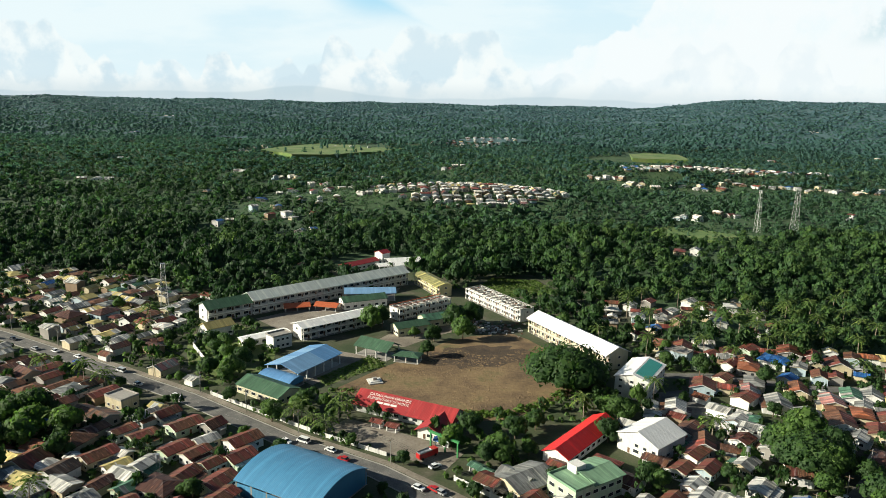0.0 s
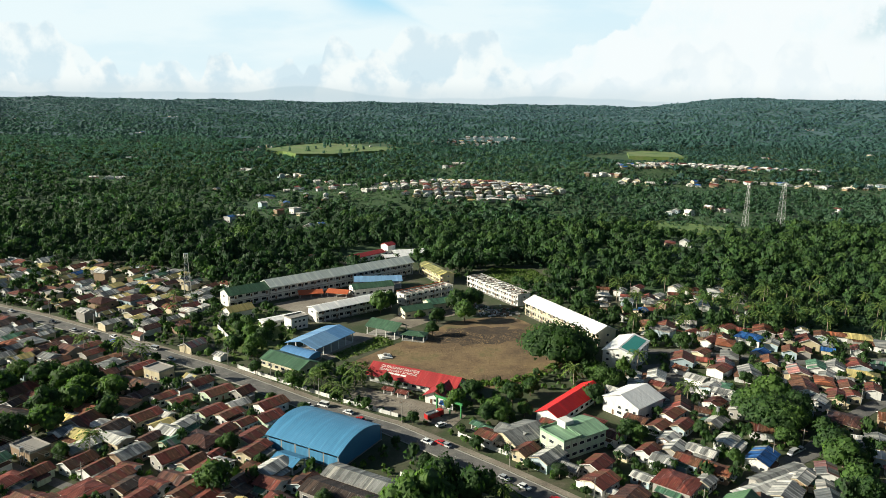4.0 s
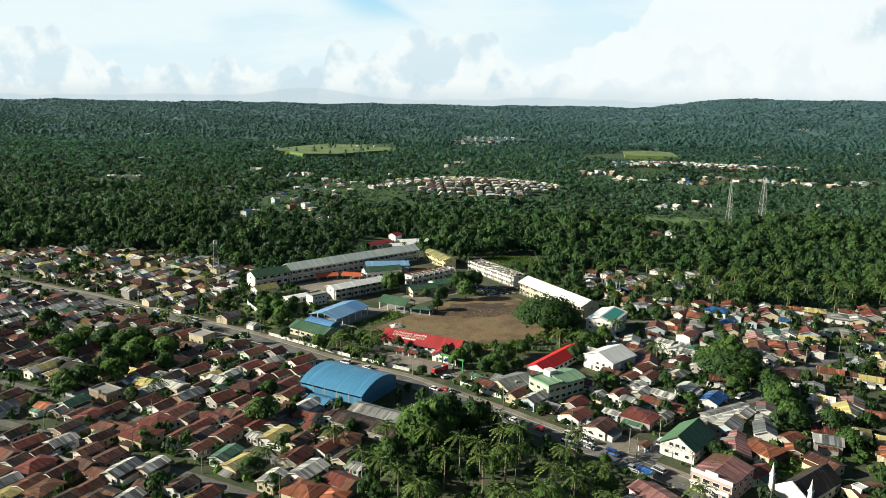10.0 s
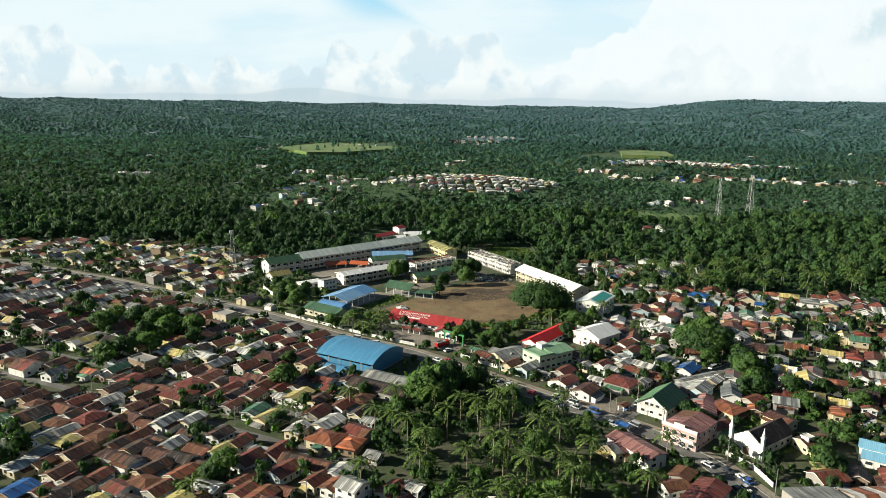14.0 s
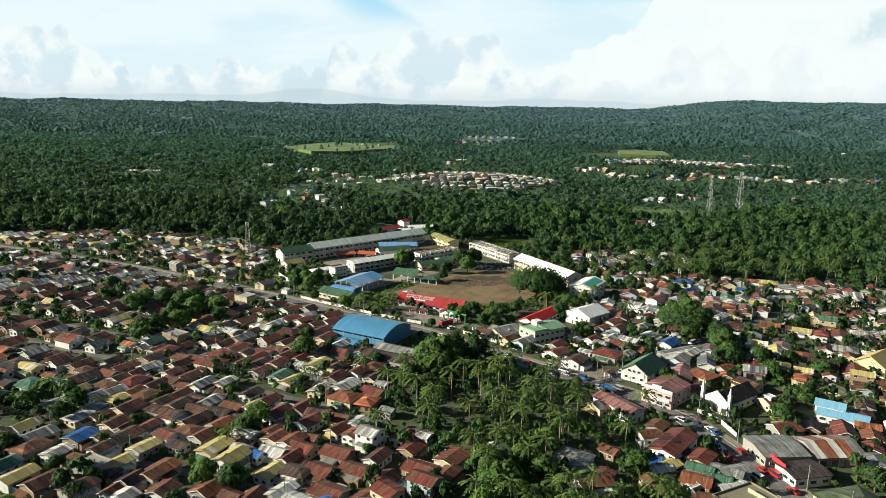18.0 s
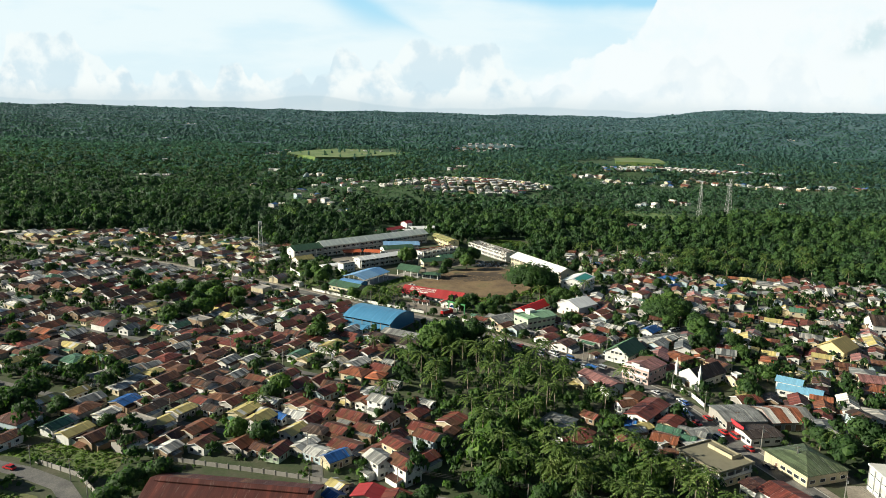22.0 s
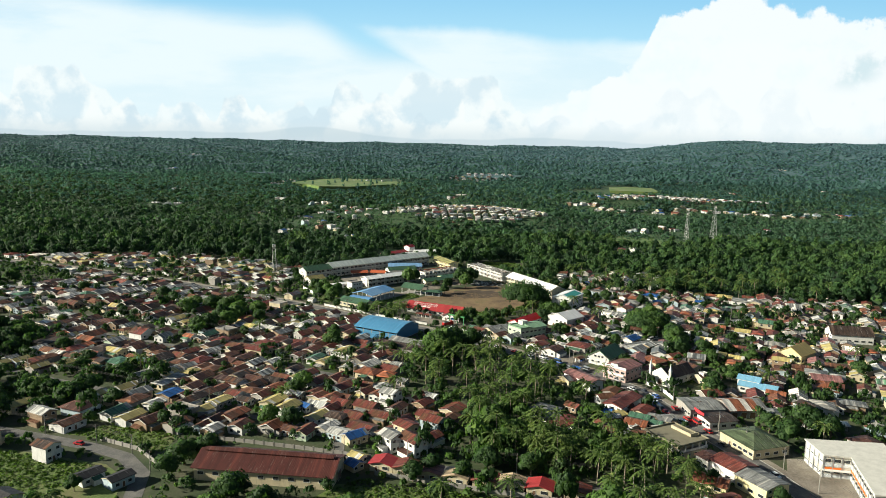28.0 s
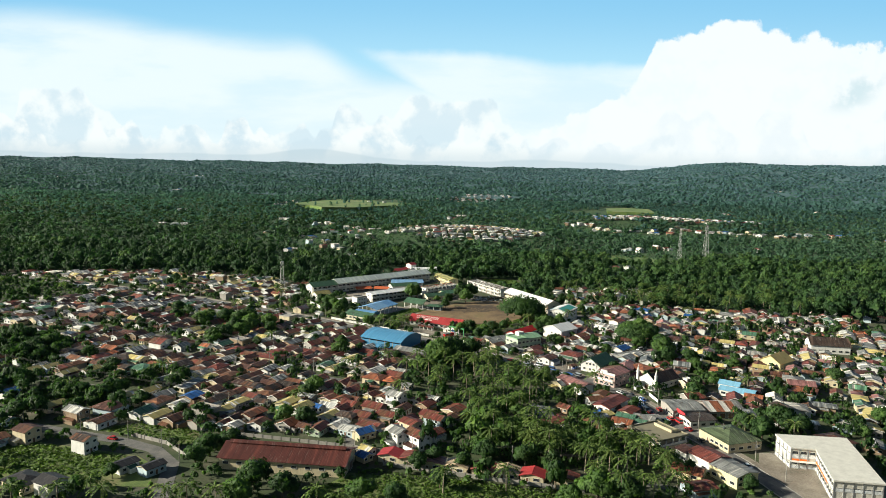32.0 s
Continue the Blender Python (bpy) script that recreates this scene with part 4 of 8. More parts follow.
def home(x, y, turn, colour, size="", detail=True):
    """One house: walls, roof of metal sheets, windows and a door on the sides that face the walk, sometimes a lean-to."""
    L, W, H = SIZES[size]
    L, W, H = L * die.uniform(0.88, 1.12), W * die.uniform(0.88, 1.1), H * die.uniform(0.93, 1.12)
    if size in ("", "L") and die.random() < 0.85:
        turn += 90                                     # ridge across the lane
        if size == "":
            L, W = L * 1.1, W * 0.95
    turn += die.uniform(-4, 4)
    wall = die.choices(range(6), (9, 5, 4, 2, 2.5, 1.5))[0]
    label = f"{FORM[size]} {WALL_WORDS[wall]} house with a {ROOF_WORDS[colour]} roof"
    h = thing("house", x, y, turn, label, "house", "houses of the town")
    HOMES.append((x, y, max(L, W) / 2))
    rise = W / 2 * die.uniform(0.24, 0.42)
    if size == "F":
        part("wall", Shape().box(-L / 2, -W / 2, 0, L / 2, W / 2, H).mesh("wall", WALLS[wall]), h)
        part("roof", flat_roof(L, W, H).mesh("roof", ROOFS[colour] if colour == "u" else CONCRETE), h)
    elif size == "H":
        part("wall", Shape().box(-L / 2, -W / 2, 0, L / 2, W / 2, H).mesh("wall", WALLS[wall]), h)
        part("roof", hip_roof(L, W, H, rise).mesh("roof", ROOFS[colour]), h)
    else:
        part("wall", gable_wall(L, W, H, rise).mesh("wall", WALLS[wall]), h)
        odd = {"b": 0.45, "r": 0.3, "m": 0.35, "y": 0.12, "n": 0.1, "u": 0.05}.get(colour, 0.35)
        part("roof", gable_roof(L, W, H, rise, 0.5, die.randint(6, 10), 0.035, odd, trim=2).mesh("roof", ROOFS[colour], ROOFS[ODD[colour]], die.choice((WHITE, WALLS[1], WOOD))), h)
    if not detail or y > 236:
        return h
    to_eye = Vector((-x, -60 - y)).normalized()
    for k, (nx_, ny_, half, run) in enumerate(((0, -1, W / 2, L), (0, 1, W / 2, L), (-1, 0, L / 2, W), (1, 0, L / 2, W))):
        facing = Matrix.Rotation(radians(turn), 2) @ Vector((nx_, ny_))
        if facing.dot(to_eye) < 0.3:
            continue
        spin = {(0, -1): 0, (0, 1): 180, (-1, 0): -90, (1, 0): 90}[(nx_, ny_)]
        for level in range(2 if size == "2" else 1):
            for off in (-0.27, 0.27):
                part("window", WINDOW, h, at=pose(nx_ * (half + 0.05), ny_ * (half + 0.05), 1.0 + 3.0 * level) @ pose(0, 0, 0, 0, 0, spin) @ pose(off * run, 0, 0))
        if abs(ny_) or size == "2":
            part("door", DOOR, h, at=pose(nx_ * (half + 0.05), ny_ * (half + 0.05), 0.02) @ pose(0, 0, 0, 0, 0, spin))
    if size in ("", "L", "2", "H"):
        for side in (-1, 1) if die.random() < 0.45 else (die.choice((-1, 1)),):
            part("lean_to", lean_to(L, W, min(H, 3.0), side).mesh("lean_to", WALLS[wall], ROOFS[die.choice("bgwbngm")]), h, "lean-to room under odd metal sheets")
        if die.random() < 0.25:
            part("awning", lean_to(W, L, 2.7, 1, True).mesh("awning", WOOD, ROOFS[die.choice("gwbny")]), h, "low metal awning over the end wall", pose(0, 0, 0, 0, 0, die.choice((90, -90))))
    return h


def lean_to(L, W, H, side, open_below=False):
    """A room or awning against one long wall: a sloping sheet roof in lengths over low walls."""
    a, b = -L * die.uniform(0.12, 0.5), L * die.uniform(0.12, 0.5)
    y0, out = W / 2 - 0.02, die.uniform(1.5, 3.0)
    hi, lo = H - 0.35, H - 0.35 - out * die.uniform(0.14, 0.26)
    n = max(2, round((b - a) / 1.7))
    under = [(y0, hi - 0.08), (y0 + out, lo - 0.08)] if open_below else [(y0, 0), (y0 + out - 0.35, 0), (y0 + out - 0.35, lo - 0.08), (y0 + out, lo - 0.1)]
    s = extruded([(y0 + out, lo), (y0, hi)] + under, [a + (b - a) * k / n for k in range(n + 1)], [(1,)] * n, 1, 0.04)
    if side < 0:
        s.v = [(-x, -y, z) for x, y, z in s.v]
    return s


CROWD = Shape()
CROWD.own = []


def crowd_home(x, y, turn, colour, size="", seed=0):
    """A house of the far rows, gathered into one mesh: walls, two sheet slopes, dark window bands."""
    L, W, H = SIZES[size]
    L, W, H = L * die.uniform(0.85, 1.12), W * die.uniform(0.85, 1.1), H * die.uniform(0.9, 1.15)
    if die.random() < 0.75:
        turn += 90
    turn += die.uniform(-5, 5)
    rise = W / 2 * die.uniform(0.25, 0.45)
    HOMES.append((x, y, max(L, W) / 2))
    m = pose(x, y, float(height(x, y)), 0, 0, turn)
    wall = len(ROOFS) + die.choices(range(5), (8, 5, 4, 2, 3))[0]
    if die.random() < 0.3:
        body, roof = Shape().box(-L / 2, -W / 2, 0, L / 2, W / 2, H), hip_roof(L, W, H, rise, 0.9)
    else:
        body, roof = gable_wall(L, W, H, rise), gable_roof(L, W, H, rise, 0.5, die.randint(3, 6), 0.03, 0.3, trim=2)
    main, other = list(ROOFS).index(colour), list(ROOFS).index(ODD[colour])
    pieces = [(body, lambda i: wall), (roof, lambda i: (main, other, len(ROOFS))[i])]
    for side in (-1, 1):
        if die.random() < 0.55:
            odd_roof = list(ROOFS).index(die.choice("bgwbngm"))
            pieces.append((lean_to(L, W, min(H, 3.0), side), lambda i, r=odd_roof: (wall, r)[i]))
    for sx in (-1, 1):
        for off in (-0.25, 0.25):
            pane = Shape().box(off * W - 0.6, -0.02, 0.9, off * W + 0.6, 0.06, 2.0)
            q = pose(sx * L / 2, 0, 0, 0, 0, 90 * sx)
            pane.v = [tuple(q @ Vector((v[0], -v[1], v[2]))) for v in pane.v]
            pieces.append((pane, lambda i: len(ROOFS) + 5))
    for s, pick in pieces:
        n = len(CROWD.v)
        CROWD.own += s.v
        CROWD.v += [tuple(m @ Vector(v)) for v in s.v]
        CROWD.f += [tuple(n + k for k in f) for f in s.f]
        CROWD.i += [pick(i) for i in s.i]


# ---- trees ----
trng = np.random.default_rng(21)
CROWNS = []
for k in range(5):
    q = full_crown(trng, 10, 62, 0.078, 0.72, 0.6, 0.6)
    CROWNS.append((stuff_mesh("crown", q, LEAF), stuff_mesh("crown", q, LEAF_DARK)))
wide = [(0.62 * math.cos(a) * s, 0.62 * math.sin(a) * s, 0.62 - 0.2 * s * s, 0.36) for s, n in ((0.0, 1), (0.62, 6), (1.12, 10)) for a in [math.tau * k / n + s for k in range(n)]]
BIG_CROWN = stuff_mesh("crown", np.concatenate([leaf_clumps(trng, wide, 150, 0.05, 0.9), bough_cores(trng, wide, 0.8, 0.6)]), LEAF_DARK)
FRONDS = [stuff_mesh("fronds", frond_quads(trng, 18, 6, 0.42, 0.034), LEAF_PALM) for _ in range(4)]


def trunk_mesh(kind):
    s = Shape()
    s.tube((0, 0, -0.02), (0.02, 0.01, 0.22), 0.055, 0.04, 7)
    for a in range(5):
        w = math.tau * a / 5 + kind
        s.tube((0.02, 0.01, 0.2), (0.26 * math.cos(w), 0.26 * math.sin(w), 0.42), 0.026, 0.012, 5)
        s.tube((0.26 * math.cos(w), 0.26 * math.sin(w), 0.42), (0.42 * math.cos(w + 0.3), 0.42 * math.sin(w + 0.3), 0.58), 0.012, 0.005, 4)
    return s.mesh("trunk", BARK)


def palm_trunk(kind):
    s = Shape()
    bend = 0.05 * math.sin(kind * 2.1)
    pts = [(bend * (k / 5) ** 2 - bend, 0.03 * math.sin(kind) * ((k / 5) ** 2 - 1), k / 5 * 0.97) for k in range(6)]
    for p, q in zip(pts, pts[1:]):
        s.tube(p, q, 0.02 - 0.0016 * pts.index(p), 0.0188 - 0.0016 * pts.index(p), 6)
    return s.mesh("trunk", PALM_BARK)


TRUNKS, PALM_TRUNKS = [trunk_mesh(k) for k in range(3)], [palm_trunk(k) for k in range(4)]
grow = random.Random(3)
TREES = []


def tree(x, y, r, h, dark=None):
    k = grow.randrange(5)
    dark = grow.random() < 0.65 if dark is None else dark
    t = thing("tree", x, y, grow.uniform(0, 360), ("large spreading" if r > 9 else "leafy green" if not dark else "dense dark green") + " broadleaf tree among the houses", "tree", "broadleaf trees in the town")
    TREES.append((x, y, r))
    part("trunk", TRUNKS[k % 3], t, at=Matrix.Diagonal((r * 0.9, r * 0.9, h, 1)))
    part("crown", BIG_CROWN if r > 12 else CROWNS[k][1 if dark else 0], t, at=Matrix.Translation((0, 0, h * (0.04 if r > 12 else 0.14))) @ Matrix.Diagonal((r, r, h * 0.8, 1)))
    return t


def palm(x, y, h):
    k = grow.randrange(4)
    h = h * grow.uniform(0.9, 1.15)
    t = thing("coconut_palm", x, y, grow.uniform(0, 360), "tall coconut palm with arching fronds and a thin grey trunk", "palm", "coconut palms in the town")
    TREES.append((x, y, 2.5))
    part("trunk", PALM_TRUNKS[k], t, at=Matrix.Diagonal((11, 11, h, 1)))
    part("fronds", FRONDS[k], t, at=Matrix.Translation((0, 0, h - 12.5 * 0.97)) @ Matrix.Diagonal((14.8, 14.8, 12.0, 1)))
    return t



# ---- school ----
BAY_WINDOW, SCHOOL_DOOR = window_mesh(3.3, 1.6), door_mesh(1.0, 2.1)


def line_thing(name, ax, ay, bx, by, label, category, group=""):
    """A thing whose x axis runs from a to b; y points to its back."""
    return thing(name, ax, ay, math.degrees(math.atan2(by - ay, bx - ax)), label, category, group), math.hypot(bx - ax, by - ay)


def school_block(ax, ay, bx, by, depth, H, roof, wall, label, storeys=2, bay=4.6, roofless=False, rise=None, gallery=1.9):
    """A classroom block with open galleries along its front from a to b."""
    b, L = line_thing("school_building", ax, ay, bx, by, label, "school building", "classroom blocks")
    n = max(2, round(L / bay))
    step = H / storeys
    w = L / n
    rise = depth * 0.14 if rise is None else rise
    core = Shape()
    core.add([(0.02, gallery, 0), (L - 0.02, gallery, 0), (L - 0.02, depth, 0), (0.02, depth, 0), (0.02, gallery, H), (L - 0.02, gallery, H), (L - 0.02, depth, H), (0.02, depth, H)],
             [(0, 1, 5, 4), (1, 2, 6, 5), (2, 3, 7, 6), (3, 0, 4, 7), (3, 2, 1, 0)] + ([(4, 5, 6, 7)] if not roofless else []))
    if not roofless:
        for x in (0.0, L):
            core.add([(x, 0, H), (x, depth, H), (x, depth / 2, H + rise)], [(0, 1, 2) if x > 0 else (2, 1, 0)])
    part("wall", core.mesh("wall", wall), b)
    for k in range(storeys):
        part("gallery_floor", Shape().box(0, 0, step * k - (0.25 if k else 0), L, gallery - 0.01, step * k + 0.05).mesh("gallery_floor", CONCRETE), b)
        if k:
            part("parapet", Shape().box(0, -0.08, step * k + 0.05, L, 0.06, step * k + 1.0).mesh("parapet", wall), b)
    part("eave_beam", Shape().box(0, 0, H - 0.45, L, 0.3, H).mesh("eave_beam", wall), b)
    column = Shape().box(-0.2, 0.08, 0, 0.2, 0.48, H - 0.45).mesh("column", wall)
    for k in range(n + 1):
        part("column", column, b, at=pose(min(max(w * k, 0.2), L - 0.2), 0, 0))
    for level in range(storeys):
        for k in range(n):
            part("window", BAY_WINDOW, b, at=pose(w * (k + 0.42), gallery - 0.05, level * step + 1.0))
            if k % 2 == 0:
                part("door", SCHOOL_DOOR, b, at=pose(w * (k + 0.9), gallery - 0.05, level * step + 0.06))
    for x, spin in ((0.0, -90), (L, 90)):
        for level in range(storeys):
            part("window", WINDOW, b, at=pose(x + (0.05 if x else -0.05), depth * 0.6, level * step + 1.1, 0, 0, spin))
    if roofless:
        beam = Shape().box(-0.15, 0, 0, 0.15, depth, 0.4).mesh("roof_beam", CONCRETE)
        for k in range(n + 1):
            part("roof_beam", beam, b, at=pose(min(max(w * k, 0.16), L - 0.16), 0, H + 0.002))
        part("purlin", Shape().box(0, depth * 0.5 - 0.1, H + 0.41, L, depth * 0.5 + 0.1, H + 0.6).mesh("purlin", roof), b)
        part("purlin", Shape().box(0, depth - 0.3, H + 0.41, L, depth - 0.05, H + 0.9).mesh("purlin", roof), b)
        part("rubble", rubble(L, depth, H - 0.4).mesh("rubble", CONCRETE, ROOFS["b"], WHITE), b, "broken roofing lying on the open top floor")["kind"] = "stuff"
    else:
        s = gable_roof(L, depth, H, rise, 0.9, max(3, int(L / 6)), 0.006, 0.0)
        part("roof", s.mesh("roof", roof), b, at=pose(L / 2, depth / 2, 0))
    return b


def rubble(L, W, z):
    s = Shape()
    d = random.Random(8)
    for _ in range(int(L * W / 5)):
        x, y, a = d.uniform(0.5, L - 1.5), d.uniform(2.2, W - 1), d.uniform(0.3, 1.2)
        s.box(x, y, z, x + a * 1.6, y + a, z + d.uniform(0.1, 0.6), d.randrange(3))
    return s


school_block(34.6, 341.6, 64.8, 288.6, 13.0, 7.8, SCHOOL_WHITE, CREAM, "cream two-storey classroom block with a bright white metal roof", rise=2.9)
school_block(-114.6, 356.6, -36, 431.5, 13.5, 8.6, SCHOOL_GREY, WHITE, "very long two-storey classroom block with a pale grey roof", rise=3.0)
school_block(-133.6, 339.2, -115.6, 355.8, 13, 7.8, SCHOOL_GREEN, WHITE, "two-storey classroom block with a dull green roof", rise=2.8)
school_block(-78, 316, -42, 349.5, 10.5, 6.9, SCHOOL_WHITE, WHITE, "white two-storey classroom block with a white metal roof")
school_block(1.5, 402, 30, 357, 11, 6.8, ROOFS["g"], WHITE, "white two-storey classroom block whose roof is torn off", roofless=True)
school_block(-34, 353, -7, 379, 9, 6.6, RED_STEEL, WHITE, "white classroom block stripped to its red roof timbers", roofless=True)
school_block(-32, 434, -16, 404, 10, 6.8, OLIVE_ROOF, YELLOW, "pale yellow two-storey classroom block with an olive roof")


def shed(name, x, y, turn, L, W, H, rise, roof, label, category, walls=None, over=0.5, posts=4, hip=False, second=None):
    """An open or walled single-storey building."""
    b = thing(name, x, y, turn, label, category)
    if walls:
        body = gable_wall(L, W, H, rise) if not hip else Shape().box(-L / 2, -W / 2, 0, L / 2, W / 2, H)
        part("wall", body.mesh("wall", walls), b)
        for k in range(max(2, int(L / 4))):
            part("window", WIDE_WINDOW, b, at=pose(-L / 2 + (k + 0.5) * L / max(2, int(L / 4)), -W / 2 - 0.05, 1.1))
        for sx, spin in ((-1, -90), (1, 90)):
            for k in range(max(1, int(W / 4.5))):
                part("window", WIDE_WINDOW, b, at=pose(sx * (L / 2 + 0.05), -W / 2 + 0.62 * W * (k + 0.5) / max(1, int(W / 4.5)), 1.1, 0, 0, spin))
                if H > 4.5:
                    part("window", WINDOW, b, at=pose(sx * (L / 2 + 0.05), -W / 2 + 0.62 * W * (k + 0.5) / max(1, int(W / 4.5)), 3.3, 0, 0, spin))
            part("door", DOOR, b, at=pose(sx * (L / 2 + 0.05), W * 0.2, 0.03, 0, 0, spin))
    else:
        post = Shape().box(-0.2, -0.2, 0, 0.2, 0.2, H).mesh("post", WHITE)
        for k in range(posts):
            for sy in (-1, 1):
                part("post", post, b, at=pose(-L / 2 + 0.5 + (L - 1) * k / (posts - 1), sy * (W / 2 - 0.5), 0))
        part("floor_slab", Shape().box(-L / 2, -W / 2, 0, L / 2, W / 2, 0.12).mesh("floor_slab", CONCRETE), b)
        for sy in (-1, 1):
            part("tie_beam", Shape().box(-L / 2 + 0.3, -0.15, H - 0.02, L / 2 - 0.3, 0.15, H + 0.2).mesh("tie_beam", STEEL), b, at=pose(0, sy * (W / 2 - 0.5), 0))
    r = hip_roof(L, W, H, rise, over) if hip else gable_roof(L, W, H, rise, over, max(2, int(L / 5)), 0.006, 0.45 if second else 0.0)
    part("roof", r.mesh("roof", roof, second or roof), b)
    return b


shed("covered_court", -69, 279, 62, 29, 18, 5.2, 2.2, BLUE_BRIGHT, "open covered court with a two-tone blue metal roof", "covered court", posts=6, second=BLUE_PALE)
shed("stage", -39.5, 301.5, -28, 18, 11.5, 4.6, 2.8, SCHOOL_GREEN, "open pavilion with a dull green gabled roof on white posts", "pavilion")
shed("shelter", -24.5, 294, -14, 12, 7, 3.2, 1.3, SCHOOL_GREEN, "small open shelter with a green roof and white base", "shelter", posts=3, hip=True)
shed("school_annexe", -77.5, 251.5, -32, 24, 12, 3.6, 2.2, SCHOOL_GREEN, "cream single-storey school building with a weathered green roof", "school building", CREAM)
shed("school_annexe", -27, 336, 32, 18, 9, 4.2, 1.8, SCHOOL_GREEN, "grey-green roofed low classroom building", "school building", CREAM)
shed("school_annexe", -12, 352, 30, 22, 10, 4.4, 1.8, ROOFS["n"], "low classroom building with a pale green roof", "school building", CREAM)
shed("school_annexe", -58, 381, 28, 26, 10, 4.6, 2.0, SCHOOL_GREEN, "low classroom building with a dark green roof", "school building", WHITE)
shed("covered_hall", -56, 396, 10, 30, 12, 5.0, 2.0, BLUE_PALE, "open hall with a pale blue metal roof", "covered court", posts=6)
shed("school_annexe", -123, 322, 45, 14, 9, 5.4, 2.2, ROOFS["y"], "small cream building with a pale green-yellow roof", "school building", WHITE)
shed("school_annexe", -97, 315, 42, 24, 7, 3.4, 0.5, SCHOOL_WHITE, "low building with a nearly flat white roof", "school building", WHITE)
shed("steel_canopy", -94, 369, 20, 14, 8, 2.6, 1.4, RED_STEEL, "low canopy of orange-red primed steel sheets", "canopy", posts=3)
shed("steel_canopy", -77, 372, -10, 13, 8, 2.6, 1.4, RED_STEEL, "low canopy of orange-red steel beside a classroom block", "canopy", posts=3)
tower_block = thing("stair_block", -88, 308, 45, "small white two-storey stair block with a flat roof", "building")
part("wall", Shape().box(-5, -3.5, 0, 5, 3.5, 6.2).mesh("wall", WHITE), tower_block)
part("roof", flat_roof(10, 7, 6.2).mesh("roof", CONCRETE), tower_block)
for k in (-2.5, 0, 2.5):
    for z in (1.0, 4.0):
        part("window", WINDOW, tower_block, at=pose(k, -3.55, z))


def arch_hall(name, x, y, turn, L, W, H, rise, roof, label, walls=None, segments=14, clad=False):
    """A hall under an arched metal roof; x runs along it."""
    b = thing(name, x, y, turn, label, "hall")
    arc_pts = []
    for k in range(segments + 1):
        u = -1 + 2 * k / segments
        arc_pts.append((u * (W / 2 + 0.6), H + rise * (1 - u * u)))
    top = arc_pts[::-1]
    s = extruded(top + [(yy, zz - 0.14) for yy, zz in arc_pts], [-L / 2 + L * k / 6 for k in range(7)])
    part("roof", s.mesh("roof", roof), b)
    end = [(yy * 0.97, zz - 0.16) for yy, zz in top] + [(-W / 2 * 0.97, 0.15 if clad else H - 1.6), (W / 2 * 0.97, 0.15 if clad else H - 1.6)]
    for sx in (-1, 1):
        part("gable_panel", extruded(end, [sx * (L / 2 - 0.5) - 0.05, sx * (L / 2 - 0.5) + 0.05]).mesh("gable_panel", BLUE_ROOF if walls is None else walls), b, "gable end clad in metal sheet")
    post = Shape().box(-0.25, -0.25, 0, 0.25, 0.25, H).mesh("post", CONCRETE)
    for k in range(6):
        for sy in (-1, 1):
            part("post", post, b, at=pose(-L / 2 + 0.6 + (L - 1.2) * k / 5, sy * (W / 2 - 0.2), 0))
    for sy in (-1, 1):
        part("side_wall", Shape().box(-L / 2 + 0.3, -0.1, 0, L / 2 - 0.3, 0.1, H - 1.1 if clad else 2.2).mesh("side_wall", BLUE_ROOF if clad else WHITE), b, at=pose(0, sy * (W / 2 - 0.1), 0))
    part("floor_slab", Shape().box(-L / 2, -W / 2, 0, L / 2, W / 2, 0.12).mesh("floor_slab", CONCRETE), b)
    return b


arch_hall("gymnasium", -47.5, 181.5, -26.5, 31, 25, 5.2, 3.6, BLUE_ROOF, "large hall with an arched blue metal roof beside the road", clad=True)
shed("hall_porch", -56, 164, -26.5, 9, 7, 3.4, 1.0, BLUE_ROOF, "lower blue roofed porch of the hall", "porch", posts=3)
shed("market_shed", -29, 151, -27, 27, 8, 4.2, 1.2, ROOFS["g"], "long shed with a blue-grey metal roof", "shed", CONCRETE)
shed("market_shed", -34, 143, -27, 27, 9, 3.8, 1.2, ROOFS["k"], "long shed with a dark brown roof", "shed", CONCRETE)
arch_hall("small_arch", -75.5, 263.5, -28, 18, 9, 2.9, 1.6, BLUE_BRIGHT, "low shed with an arched deep blue roof")

# red-roofed front building with its lettering
front = shed("school_office", -19.5, 236.5, -23.5, 40, 12, 3.8, 3.0, SCHOOL_RED, "long school office with a red metal roof and white walls", "school building", WHITE, over=1.2)
slope = math.degrees(math.atan2(3.0, 6.0))


def lettering(text, size, m, parent, material, name="lettering"):
    c = bpy.data.curves.new(name, "FONT")
    c.body, c.size, c.align_x, c.extrude = text, size, "CENTER", 0.03
    tmp = bpy.data.objects.new("tmp", c)
    scene.collection.objects.link(tmp)
    me = bpy.data.meshes.new_from_object(tmp.evaluated_get(bpy.context.evaluated_depsgraph_get()))
    bpy.data.objects.remove(tmp)
    me.materials.clear()
    me.materials.append(material)
    return part(name, me, parent, "white painted lettering", m)


on_slope = pose(-7, -3.0, 3.8 + 1.5 + 0.24, slope, 0, 0)
lettering("CATALUNAN GRANDE", 1.75, on_slope @ pose(0, 1.0, 0), front, WHITE)
lettering("ELEMENTARY SCHOOL", 1.75, on_slope @ pose(0, -0.75, 0), front, WHITE)
for k in range(3):
    part("lettering_bar", Shape().box(-4.2 + 3.0 * k, -2.2, 0, -1.6 + 3.0 * k, -1.3, 0.04).mesh("lettering_bar", WHITE), front, "white painted bar", on_slope)
